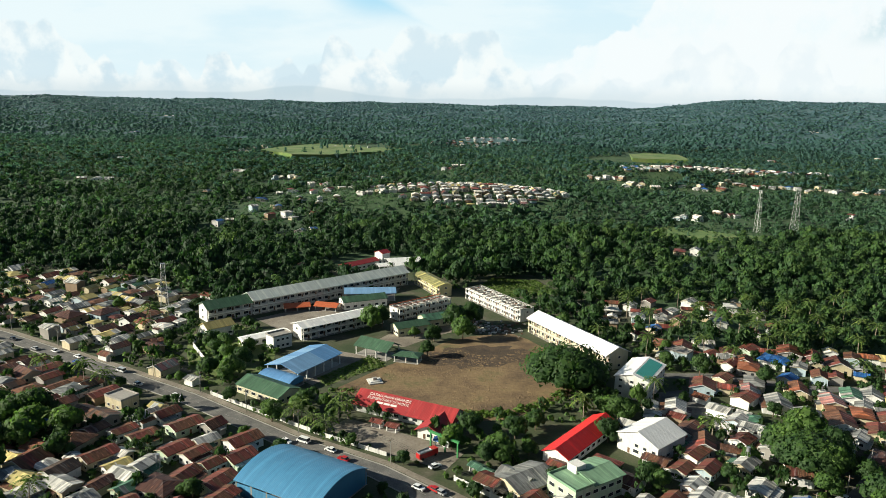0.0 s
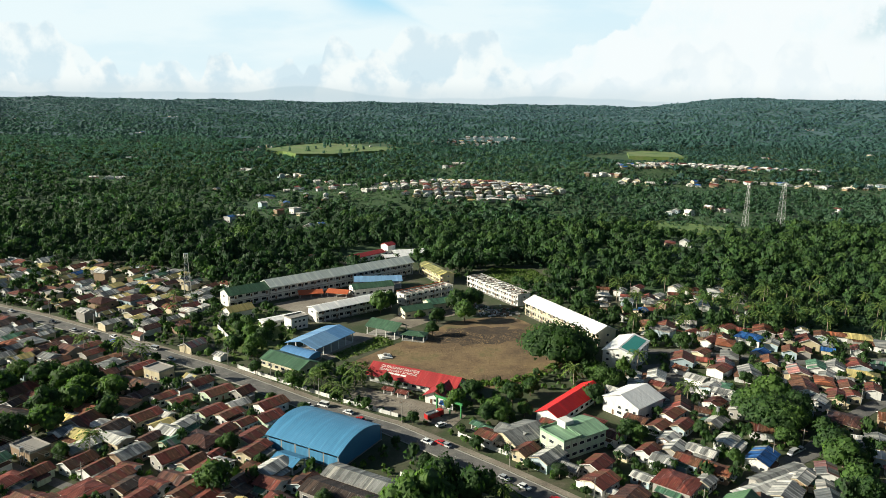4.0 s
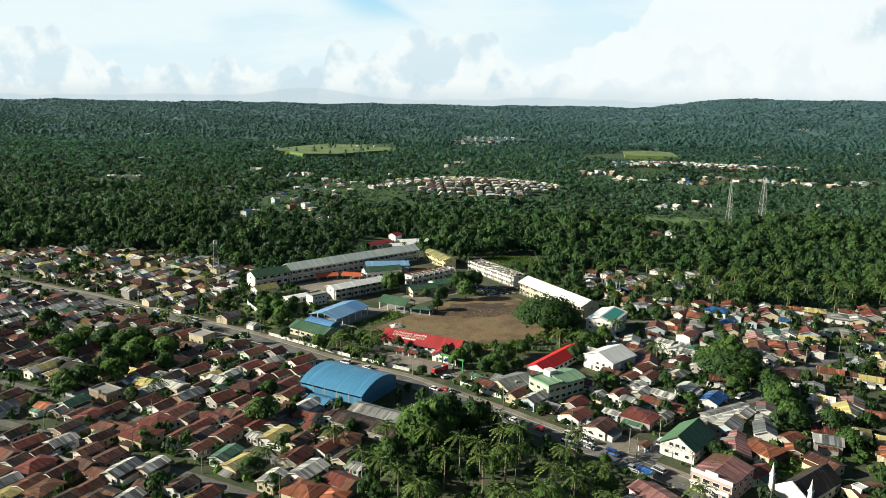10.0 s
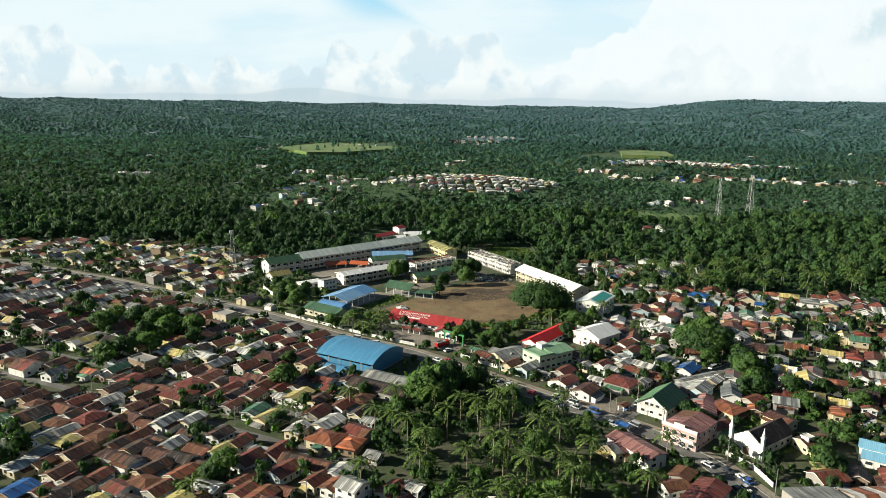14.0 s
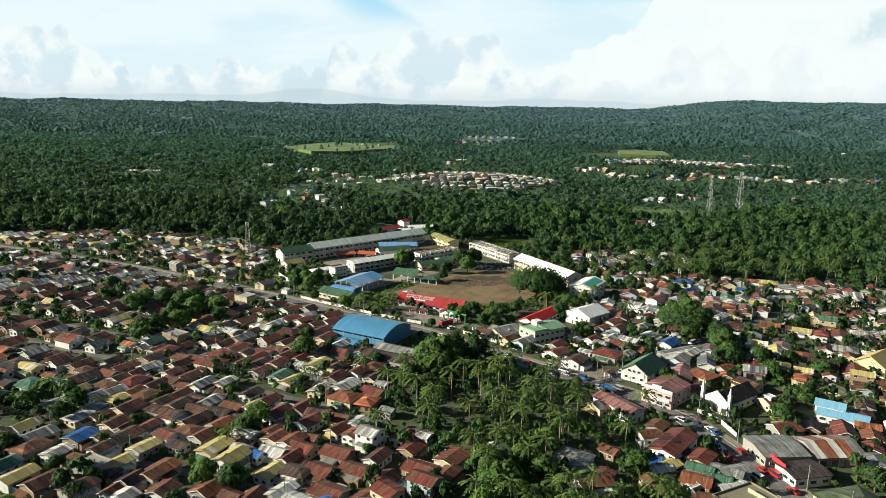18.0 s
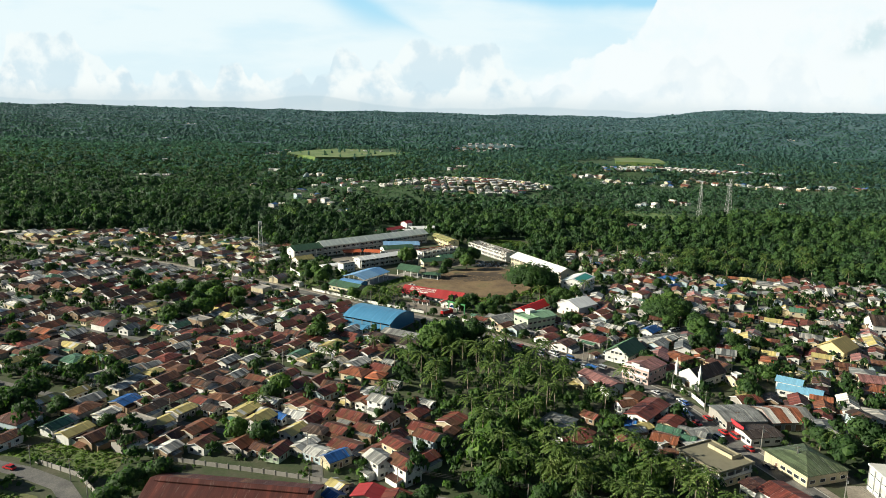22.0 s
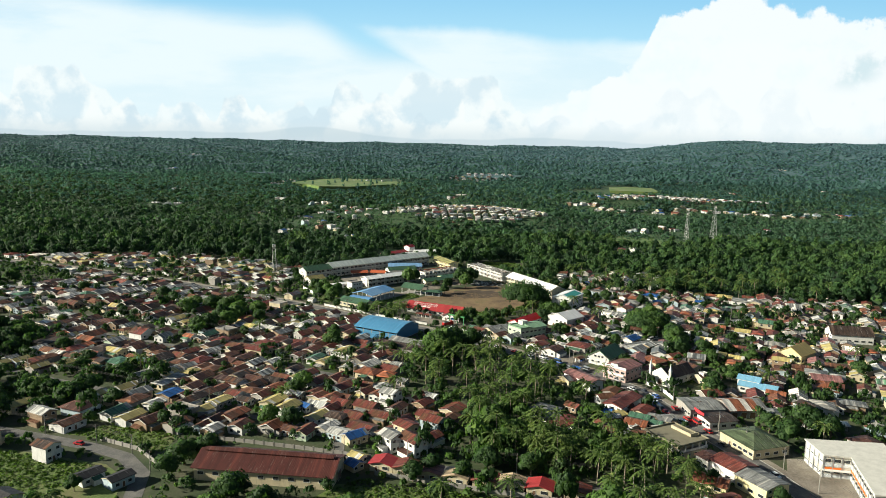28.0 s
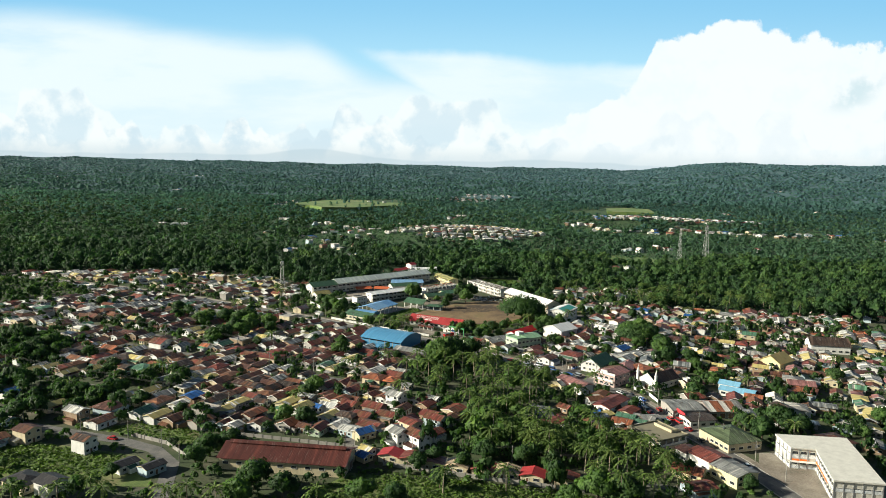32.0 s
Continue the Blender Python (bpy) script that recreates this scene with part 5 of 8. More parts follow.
porch = shed("office_porch", -8, 222.5, 66.5, 13, 9, 3.6, 2.2, SCHOOL_RED, "gabled porch wing with a red roof", "porch", WHITE, over=0.9)
shed("red_roof_hall", 43, 217, 53, 36, 9.5, 3.6, 2.2, BRIGHT_RED, "long building with a vivid red roof and white walls", "building", WHITE)
shed("grey_roof_house", 21, 188, 38, 16, 13, 3.4, 2.0, ROOFS["g"], "house with a plain grey roof and pale walls", "house", WALLS[1])
shed("white_roof_house", 67, 216, 43, 17, 16, 6.2, 3.0, SCHOOL_WHITE, "large white gabled house with a pale roof", "house", WHITE)

# white block with one teal roof slope
teal = thing("white_building", 75.5, 269, 60, "white three-storey building with a white and teal gabled roof", "building")
part("wall", gable_wall(24, 14, 8.8, 2.0).mesh("wall", WHITE), teal)
part("roof", gable_roof(24, 14, 8.8, 2.0, 0.5, 4, 0.006, 0).mesh("roof", SCHOOL_WHITE), teal)
part("roof_deck", Shape().slab((-10, -6.3, 9.17), (10.5, -6.3, 9.17), (10.5, -0.7, 10.77), (-10, -0.7, 10.77), 0.1).mesh("roof_deck", TEAL), teal, "teal painted roof panel")
for z in (1.0, 4.0, 6.8):
    for k in range(6):
        part("window", WINDOW, teal, at=pose(-10 + 4 * k, -7.05, z))
    for k in range(3):
        part("window", WINDOW, teal, at=pose(-12.05, -4.6 + 4.6 * k, z, 0, 0, -90))

# green and white corner block
corner = thing("corner_building", 39, 184.5, 36, "pale green two-storey corner building with green parapets", "building")
part("wall", Shape().box(-10, -6, 0, 10, 6, 7).mesh("wall", WALLS[5]), corner)
part("roof", gable_roof(12, 12, 7, 1.2, 0.7, 3, 0.005, 0).mesh("roof", MINT), corner, at=pose(4, 0, 0))
part("roof_terrace", flat_roof(8, 12, 7).mesh("roof_terrace", MINT), corner, at=pose(-6, 0, 0))
part("roof_room", Shape().box(-3, 1, 7.2, 1, 5, 9.6).mesh("roof_room", WHITE), corner)
for z in (1.0, 4.2):
    for k in range(6):
        part("window", WIDE_WINDOW, corner, at=pose(-8.3 + 3.3 * k, -6.05, z))
    for k in range(3):
        part("window", WIDE_WINDOW, corner, at=pose(-10.05, -4 + 4 * k, z, 0, 0, -90))
        part("window", WIDE_WINDOW, corner, at=pose(10.05, -4 + 4 * k, z, 0, 0, 90))

# ---- churches and shops by the main road ----


def pinnacle(parent, x, y, h):
    s = Shape().box(x - 0.55, y - 0.55, 0, x + 0.55, y + 0.55, h * 0.68).box(x - 0.7, y - 0.7, h * 0.68, x + 0.7, y + 0.7, h * 0.72)
    s.add([(x - 0.5, y - 0.5, h * 0.72), (x + 0.5, y - 0.5, h * 0.72), (x + 0.5, y + 0.5, h * 0.72), (x - 0.5, y + 0.5, h * 0.72), (x, y, h)], [(0, 1, 4), (1, 2, 4), (2, 3, 4), (3, 0, 4)])
    return part("pinnacle", s.mesh("pinnacle", WHITE), parent, "slim white pinnacle")


church = thing("white_church", 107.5, 108.5, 38, "white church with two pinnacles and a dark brown roof", "church")
part("wall", gable_wall(21, 9.5, 4.6, 3.4).mesh("wall", WHITE), church)
part("roof", gable_roof(20.6, 9.5, 4.6, 3.4, 0.5, 4, 0.01, 0).mesh("roof", ROOFS["k"]), church)
part("gable_front", Shape().add([(-10.9, -5.2, 0), (-10.9, 5.2, 0), (-10.9, 5.2, 5.4), (-10.9, 0, 9.0), (-10.9, -5.2, 5.4), (-10.5, -5.2, 0), (-10.5, 5.2, 0), (-10.5, 5.2, 5.4), (-10.5, 0, 9.0), (-10.5, -5.2, 5.4)],
                                [(4, 3, 2, 1, 0), (5, 6, 7, 8, 9), (0, 1, 6, 5), (1, 2, 7, 6), (2, 3, 8, 7), (3, 4, 9, 8), (4, 0, 5, 9)]).mesh("gable_front", WHITE), church)
pinnacle(church, -11.2, -5.9, 12.5), pinnacle(church, -11.2, 5.9, 12.5)
part("door", door_mesh(2.2, 2.8), church, at=pose(-10.95, 0, 0.02, 0, 0, -90))
for k in range(5):
    part("window", WINDOW, church, at=pose(-7.5 + 3.8 * k, -4.8, 1.4))
hall2 = thing("green_roof_chapel", 79, 137.5, 52, "white chapel with a tall green roof and arched windows", "chapel")
part("wall", gable_wall(18, 12, 4.8, 3.8).mesh("wall", WHITE), hall2)
part("roof", gable_roof(18, 12, 4.8, 3.8, 0.7, 4, 0.006, 0).mesh("roof", sheet_roof("chapel_green_roof", (0.1, 0.2, 0.1), 0.06, fade=0.4)), hall2)
for k in (-3.6, 0, 3.6):
    part("window", WINDOW, hall2, at=pose(-9.05, k, 1.3, 0, 0, -90))
    part("window", WINDOW, hall2, at=pose(-9.05, k * 0.6, 4.3, 0, 0, -90))
for k in range(5):
    part("window", WINDOW, hall2, at=pose(-7 + 3.5 * k, -6.05, 1.4))
shop = thing("pink_shophouse", 82.5, 112.5, 47, "two-storey pink and white shophouse with a brown roof", "shop")
part("wall", Shape().box(-8, -6.5, 0, 8, 6.5, 6.4).mesh("wall", plaster("pale_pink_plaster", (0.6, 0.42, 0.38))), shop)
part("roof", gable_roof(15.6, 13, 6.4, 1.6, 0.3, 4, 0.01, 0.1).mesh("roof", ROOFS["p"], ROOFS["b"]), shop)
part("parapet", Shape().box(-8.3, -6.7, 6.4, -8.0, 6.7, 7.6).box(-8.35, -2, 7.6, -8.0, 2, 8.6).mesh("parapet", WHITE), shop)
part("balcony", Shape().box(-9.6, -6.2, 3.2, -8.0, 6.2, 3.4).box(-9.6, -6.2, 3.4, -9.45, 6.2, 4.3).mesh("balcony", WHITE), shop)
for z in (0.9, 4.1):
    for k in range(4):
        part("window", WIDE_WINDOW, shop, at=pose(-8.05, -4.8 + 3.2 * k, z, 0, 0, -90))
    for k in range(4):
        part("window", WINDOW, shop, at=pose(-6 + 4 * k, -6.55, z))

# flat-roofed mall, long sheds, rusted warehouse
mall = thing("shopping_building", 132.2, 5.2, 0, "white flat-roofed shopping building with glass galleries", "shop")
mw = plaster("mall_cream_wall", (0.62, 0.6, 0.52), amount=0.2)
PANEL = plain("pale_shop_panel", (0.6, 0.63, 0.64), 0.4, 0, 0.35, 0.9)
ORANGE = plain("orange_sign_paint", (0.7, 0.16, 0.02))


def prism(outline, z0, z1):
    n = len(outline)
    v = [(x, y, z0) for x, y in outline] + [(x, y, z1) for x, y in outline]
    return Shape().add(v, [tuple(range(n - 1, -1, -1)), tuple(range(n, 2 * n))] + [(k, (k + 1) % n, n + (k + 1) % n, n + k) for k in range(n)])


mall_outline = [(0, 0), (9.3, -1.4), (2, -29.5), (18.4, -31.2), (27.1, 11.4), (-0.3, 13.1)]
part("wall", prism(mall_outline, 0, 8.4).mesh("wall", mw), mall)
part("roof", prism([(-0.5, -0.5), (8.6, -1.9), (1.4, -30), (18.9, -31.8), (27.7, 11.9), (-0.8, 13.7)], 8.4, 8.95).mesh("roof", plaster("mall_roof_sheet", (0.76, 0.74, 0.66), amount=0.12)), mall)
for (ax, ay), (bx, by), band in (((-0.3, 13.1), (0, 0), 0), ((0, 0), (9.3, -1.4), 1), ((9.3, -1.4), (2, -29.5), 1), ((2, -29.5), (18.4, -31.2), 0)):
    run = math.hypot(bx - ax, by - ay)
    turn = math.degrees(math.atan2(by - ay, bx - ax))
    n = max(2, round(run / 3.4))
    edge = pose(ax, ay, 0, 0, 0, turn)
    for k in range(n + 1):
        part("pilaster", Shape().box(-0.16, -0.22, 0, 0.16, -0.002, 8.4).mesh("pilaster", STEEL), mall, at=edge @ pose(run * k / n, 0, 0))
    for k in range(n):
        for z in (0.7, 4.9):
            part("window", WIDE_WINDOW, mall, at=edge @ pose(run * (k + 0.5) / n, -0.05, z + (1.2 if band else 0)))
            part("shop_panel", Shape().box(-run / n / 2 + 0.25, -0.12, z - 0.3, run / n / 2 - 0.25, -0.02, z + 0.9).mesh("shop_panel", PANEL), mall, "pale printed shop panel", edge @ pose(run * (k + 0.5) / n, 0, 0))
    if band:
        part("sign_band", Shape().box(0.6, -0.2, 3.5, run * 0.7, -0.06, 4.2).mesh("sign_band", ORANGE), mall, "plain orange sign band", edge)
part("gallery_slab", Shape().box(-0.2, -1.6, 3.2, 9.2, 0, 3.45).mesh("gallery_slab", WHITE), mall, at=pose(0, 0, 0, 0, 0, -8.6))

ware = thing("warehouse", -67, -8.5, -4.5, "old long warehouse with a deep red rusted roof", "warehouse")
part("wall", gable_wall(49, 17, 5.0, 2.8).mesh("wall", WALLS[1]), ware)
part("roof", gable_roof(49, 17, 5.0, 2.8, 0.9, 12, 0.02, 0.15).mesh("roof", RUST_SHED, ROOFS["b"]), ware)
part("ridge_vent", gable_roof(46, 2.4, 8.1, 0.5, 0.3, 6, 0.01, 0.1).mesh("ridge_vent", RUST_SHED, ROOFS["b"]), ware)
for k in range(9):
    part("window", WIDE_WINDOW, ware, at=pose(-22 + 5.4 * k, -8.55, 2.2))
part("door", door_mesh(4.0, 3.4), ware, at=pose(25.05, 0, 0.02, 0, 0, 90))
shed("row_shop", 107.3, 66, 7, 15.5, 15, 4.2, 0.9, ROOFS["g"], "shop with a low grey metal roof by the road", "shop", WALLS[2])
shed("row_shop", 110, 51.5, 14, 13, 10, 3.6, 0.6, ROOFS["k"], "low shop with a dark flat-pitched roof behind a sign", "shop", WHITE)
striped = thing("market_shed", 125.8, 68, 8, "wide shed with a rusty and silver striped roof", "shed")
part("wall", gable_wall(17, 15, 3.8, 2.2).mesh("wall", CONCRETE), striped)
part("roof", extruded([(8.2, 3.7), (0, 6.15), (-8.2, 3.7), (-8.2, 3.5), (0, 5.95), (8.2, 3.5)], [-9, -5.6, -1.2, 1.6, 5.4, 9.2], [(1, 1), (0, 0), (1, 1), (0, 0), (2, 2)], 2).mesh("roof", ROOFS["o"], ROOFS["w"], ROOFS["g"]), striped)
for k in range(4):
    part("door", door_mesh(2.6, 2.6), striped, at=pose(-6.4 + 4.2 * k, -7.55, 0.02))
shed("row_shop", 117, 29.5, 20, 17, 19, 4.0, 3.2, MOSSY, "old wide building with a mossy green hipped roof", "shop", WALLS[1], hip=True)
shed("row_shop", 99.3, 3.8, -62, 11.5, 11, 5.2, 1.3, ROOFS["r"], "two-storey shophouse with a rusty red roof", "shop", WHITE)
shed("row_shop", 105, -8, -62, 13, 11, 4.9, 1.1, ROOFS["g"], "cream shophouse row with a blue-grey roof", "shop", YELLOW)
shed("row_shop", 93.3, 10.5, -62, 6, 8, 4.4, 0.7, ROOFS["m"], "low shop with a dark crimson roof", "shop", WHITE)
shed("row_shop", 88.5, -6, -30, 11, 8, 3.0, 1.2, ROOFS["o"], "small cream house with a rusty orange roof", "house", YELLOW)
shed("villa", 145, 95.5, -32, 17, 9, 3.4, 1.2, VILLA_BLUE, "white villa with pale blue roofs on two levels", "house", WHITE)
shed("villa_upper", 142.5, 100.5, -32, 10, 7, 5.4, 1.2, VILLA_BLUE, "raised wing of the villa with a pale blue roof", "house", WHITE)
# crowded small buildings on the near side of the road
for x, y, turn, L, W, H, c, words, wall in ((60, 97.5, -57, 19, 8.4, 4.6, "p", "long white house with a faded pink roof", WHITE), (72.3, 65.2, 52, 20, 9, 5.0, "r", "long two-storey shop with a red metal roof", WHITE),
                                            (70.5, 79.5, 52, 7, 6, 4.4, "b", "small shop with a rust-brown roof", WALLS[2]), (79.5, 57.5, 52, 9, 6.5, 3.8, "r", "small shop with a crimson roof", WALLS[1]),
                                            (62.5, 55.5, -20, 6, 6, 3.4, "u", "small house with a pale blue roof", WALLS[2]), (67.5, 53.5, 35, 6, 6, 3.2, "y", "small house with a straw-coloured roof", WALLS[4]),
                                            (77, 51, -28, 8, 5, 3.4, "n", "stall row with a teal metal roof", WALLS[2]), (81, 44.8, -28, 7, 4.6, 3.2, "n", "low stall with a faded teal roof", WALLS[2]),
                                            (73.5, 43.5, -25, 8.5, 7, 3.4, "o", "workshop with a tan and rust roof", WALLS[4]), (85.3, 50, -32, 9.5, 5, 3.3, "g", "shop with a dull grey roof by the road", WALLS[1]),
                                            (84, 40.6, 20, 9, 4, 3.0, "w", "shed with a bright silver roof", WALLS[2]), (59.5, 36.5, -10, 8, 6, 3.0, "b", "shack with a patched rusty roof", WALLS[4]),
                                            (66.8, 35, -10, 6, 6, 2.8, "g", "shack with a patched grey roof", WALLS[4]), (72.3, 33.3, -10, 5.5, 6, 2.8, "b", "shack with a rusty sheet roof", WALLS[2]),
                                            *((x, y, 76 + 3 * (k % 3), 6.6, 8.6, 3.0, c, "small row house with a " + w + " roof behind the wall", WALLS[1]) for k, (x, y, c, w) in enumerate(((-27.5, -1, "R", "bright red"), (-19, -3.5, "r", "red"), (-10.5, -6.6, "p", "faded salmon"), (-0.8, -8.8, "T", "tan"), (9.4, -10.6, "r", "red"), (18.2, -12.6, "T", "tan"), (27.8, -14.6, "R", "bright red"), (40, -17, "r", "red")))),
                                            (96, 158, 30, 27, 5, 3.0, "w", "long shed with a silver sheet roof", WALLS[2]), (102, 165, 30, 22, 5, 3.0, "g", "long shed with a dull grey roof", WALLS[2]),
                                            (241, 197, -8, 24, 13, 5.6, "k", "large white house with a dark slate roof", WHITE), (189, 153, 40, 16, 13, 5.0, "Y", "house with a tall pale yellow gabled roof", YELLOW), (183, 108, -15, 13, 10, 4.6, "p", "villa with a salmon-pink metal roof", WALLS[1])):
    shed("roadside_house", x, y, turn, L, W, H, W * (0.3 if L > 14 and x > 150 else 0.13), {"R": SCHOOL_RED, "Y": PALE_YELLOW, "T": TAN_ROOF}.get(c) or ROOFS[c], words, "house", wall, over=0.6)
signs = thing("shop_sign", 103.2, 54.5, -78, "red plain shop sign board on posts", "sign")
part("board", Shape().box(-4, -0.1, 3.6, 4, 0.1, 5.2).mesh("board", plain("red_sign_paint", (0.55, 0.03, 0.04))), signs)
for x in (-3.4, 3.4):
    part("post", Shape().box(x - 0.1, 0.11, 0, x + 0.1, 0.3, 5.0).mesh("post", STEEL), signs)
flat = thing("concrete_block", 85, 25.4, 30, "bare concrete two-storey block with an open flat roof", "building")
part("wall", Shape().box(-7.6, -8.6, 0, 7.6, 8.6, 2.7).mesh("wall", WALLS[1]), flat)
part("upper_wall", Shape().box(-4.6, -6.2, 2.95, 7.4, 8.4, 5.75).mesh("upper_wall", WALLS[1]), flat)
part("gallery_floor", Shape().box(-7.9, -8.9, 2.7, 7.9, 8.9, 2.95).mesh("gallery_floor", CONCRETE), flat)
for k in range(6):
    part("column", Shape().box(-0.22, -0.22, 2.95, 0.22, 0.22, 5.75).mesh("column", WHITE), flat, at=pose(-7.4, -8.3 + 3.3 * k, 0))
for k in range(1, 5):
    part("column", Shape().box(-0.22, -0.22, 2.95, 0.22, 0.22, 5.75).mesh("column", WHITE), flat, at=pose(-7.4 + 3.7 * k, -8.3, 0))
part("gallery_rail", Shape().box(-7.85, -8.8, 2.95, -7.7, 8.8, 3.85).box(-7.7, -8.85, 2.95, 7.7, -8.7, 3.85).mesh("gallery_rail", WHITE), flat)
part("roof", flat_roof(16.2, 18, 5.75).mesh("roof", DECK), flat)
part("roof_parapet", Shape().box(3.2, -4.2, 5.96, 3.5, 6.0, 7.2).box(3.5, -4.2, 5.96, 7.6, -3.9, 7.2).mesh("roof_parapet", WALLS[1]), flat)
for k in range(4):
    part("window", WINDOW, flat, at=pose(-5.4 + 3.6 * k, -8.65, 0.9))
    part("window", WINDOW, flat, at=pose(-7.65, -6.2 + 3.6 * k, 0.9, 0, 0, -90))
    part("window", WINDOW, flat, at=pose(-4.65, -4.6 + 3.3 * k, 3.8, 0, 0, -90))

# ---- masts ----


def mast(x, y, h, base, label):
    t = thing("lattice_mast", x, y, 20, label, "mast", z=float(height(x, y)))
    corners = [(-1, -1), (1, -1), (1, 1), (-1, 1)]
    levels = 9

    def at(c, k):
        r = base / 2 * (1 - 0.62 * k / levels)
        return (c[0] * r, c[1] * r, h * k / levels)
    for c in corners:
        part("leg", Shape().tube(at(c, 0), at(c, levels), 0.11, 0.08, 5).mesh("leg", WHITE_STEEL), t)
    for k in range(levels):
        s = Shape()
        for a, b in zip(corners, corners[1:] + corners[:1]):
            s.tube(at(a, k), at(b, k + 1), 0.04, 0.04, 4).tube(at(b, k), at(a, k + 1), 0.04, 0.04, 4).tube(at(a, k + 1), at(b, k + 1), 0.04, 0.04, 4)
        part("brace", s.mesh("brace", WHITE_STEEL), t)
    for k, a in enumerate((0, 120, 240)):
        part("antenna", Shape().box(-0.25, -0.15, -1.2, 0.25, 0.15, 1.2).mesh("antenna", WHITE), t, at=pose(0, 0, h - 1.2, 0, 0, a) @ pose(0, -base * 0.3, 0))
    part("platform", Shape().box(-base * 0.28, -base * 0.28, h - 0.1, base * 0.28, base * 0.28, h + 0.1).mesh("platform", STEEL), t)
    return t


mast(-168.5, 366, 25.5, 4.2, "pale steel lattice mast behind the houses")
mast(311, 657, 46, 6.0, "tall pale lattice mast on the wooded slope")
mast(281, 668, 41, 4.4, "slender grey lattice mast on the wooded slope")

# compound behind the long block: red-roofed hall and white canopies
shed("parish_hall", -74, 474, 52, 30, 9, 4.2, 1.6, SCHOOL_RED, "white hall with a long red roof behind the school", "hall", WHITE)
shed("parish_tower", -60, 492, 52, 8, 8, 8.4, 1.6, SCHOOL_RED, "taller white end block with a red roof", "hall", WHITE)
shed("white_canopy", -44, 483, 20, 24, 14, 5.0, 1.6, SCHOOL_WHITE, "wide canopy with a bluish white roof", "canopy", posts=5)
shed("white_canopy", -52, 470, 20, 18, 10, 4.4, 1.2, SCHOOL_WHITE, "lower canopy with a pale roof", "canopy", posts=4)

# ---- houses read off the plan, street by street ----
home(-196.8, 138.1, -25, "w", "L")
home(-182.9, 132.7, -25, "m")
home(-168.2, 125.1, -27, "m")
home(-156.6, 117.5, -27, "m")
home(-156.4, 130.0, -27, "k")
home(-148.1, 123.4, -27, "b")
home(-175.9, 101.2, -27, "n", "H")
home(-173.4, 111.5, -27, "o", "s")
home(-165.7, 104.5, -27, "n")
home(-182.5, 92.7, -27, "n", "s")
home(-154.0, 96.2, -27, "y")
home(-144.1, 92.9, -27, "g")
home(-139.4, 97.5, -27, "g")
home(-156.0, 83.3, -27, "g", "L")
home(-133.7, 76.9, -27, "m")
home(-125.4, 71.0, -24, "m")
home(-126.2, 82.1, -24, "m", "L")
home(-155.6, 65.8, -27, "y")
home(-146.1, 57.7, -27, "g", "L")
home(-163.2, 58.0, -27, "y")
home(-155.7, 52.7, -27, "k")
home(-131.8, 58.9, -24, "u", "L")
home(-117.0, 60.1, -24, "k", "L")
home(-112.6, 68.6, -24, "b")
home(-103.1, 62.2, -28, "b")
home(-108.4, 79.2, -24, "k")
home(-97.7, 74.0, -28, "k", "L")
home(-106.7, 52.8, -28, "y")
home(-90.1, 61.9, -28, "b")
home(-87.2, 71.7, -28, "o")
home(-83.2, 54.0, -28, "y", "L")
home(-74.4, 54.2, -29, "w", "s")
home(-68.6, 51.2, -29, "u", "s")
home(-120.1, 51.7, -24, "k")
home(-116.8, 37.6, -28, "w", "F")
home(-110.5, 42.1, -28, "y")
home(-95.6, 38.6, -28, "o", "L")
home(-133.5, 47.2, -24, "w")
home(-145.8, 37.2, -24, "n", "L")
home(-136.6, 31.5, -24, "y", "L")
home(-126.6, 28.6, -28, "m", "L")
home(-114.8, 26.7, -28, "k", "L")
home(-126.1, 105.0, -27, "m")
home(-120.9, 110.1, -27, "m")
home(-116.3, 115.2, -27, "m")
home(-107.8, 107.6, -24, "g", "L")
home(-99.2, 110.8, -24, "w")
home(-98.4, 91.2, -24, "g")
home(-88.1, 87.5, -28, "b")
home(-84.9, 99.5, -28, "k")
home(-80.4, 88.2, -28, "y")
home(-76.4, 94.3, -28, "b")
home(-69.2, 81.7, -28, "b", "L")
home(-64.8, 63.1, -29, "b")
home(-137.0, 124.5, -27, "g")
home(-124.4, 118.6, -27, "m")
home(-112.4, 131.0, -27, "r", "H")
home(-127.7, 136.7, -27, "b")
home(-98.4, 131.9, -24, "b")
home(-88.4, 124.2, -24, "b")
home(-94.3, 140.0, -24, "r")
home(-83.2, 133.4, -24, "b")
home(-78.3, 119.5, -24, "n")
home(-71.9, 113.4, -28, "y")
home(-60.6, 39.8, -29, "y")
home(-54.0, 28.7, -29, "w")
home(-61.2, 87.9, -28, "r", "L")
home(-56.4, 76.1, -29, "r", "L")
home(-44.7, 70.5, -29, "b")
home(-48.6, 110.0, -28, "w", "L")
home(-36.5, 104.2, -29, "r", "L")
home(-34.3, 114.6, -28, "g", "s")
home(-28.9, 88.2, -29, "g", "s")
home(-38.2, 76.0, -29, "g")
home(-38.1, 68.6, -29, "o")
home(-32.3, 64.1, -29, "g", "2")
home(-54.0, 55.9, -29, "r")
home(-41.5, 52.7, -29, "r", "L")
home(-45.2, 42.2, -29, "r")
home(-34.0, 42.3, -28, "b", "L")
home(-39.9, 29.0, -28, "b", "L")
home(-41.7, 20.6, -42, "u")
home(-48.5, 24.0, -28, "w")
home(-26.6, 16.0, -42, "g", "2")
home(-18.0, 13.0, -41, "r", "2")
home(-13.6, 45, -29, "r", "L")
home(-28, 51.5, -29, "m")
home(-24, 37.5, -29, "r")
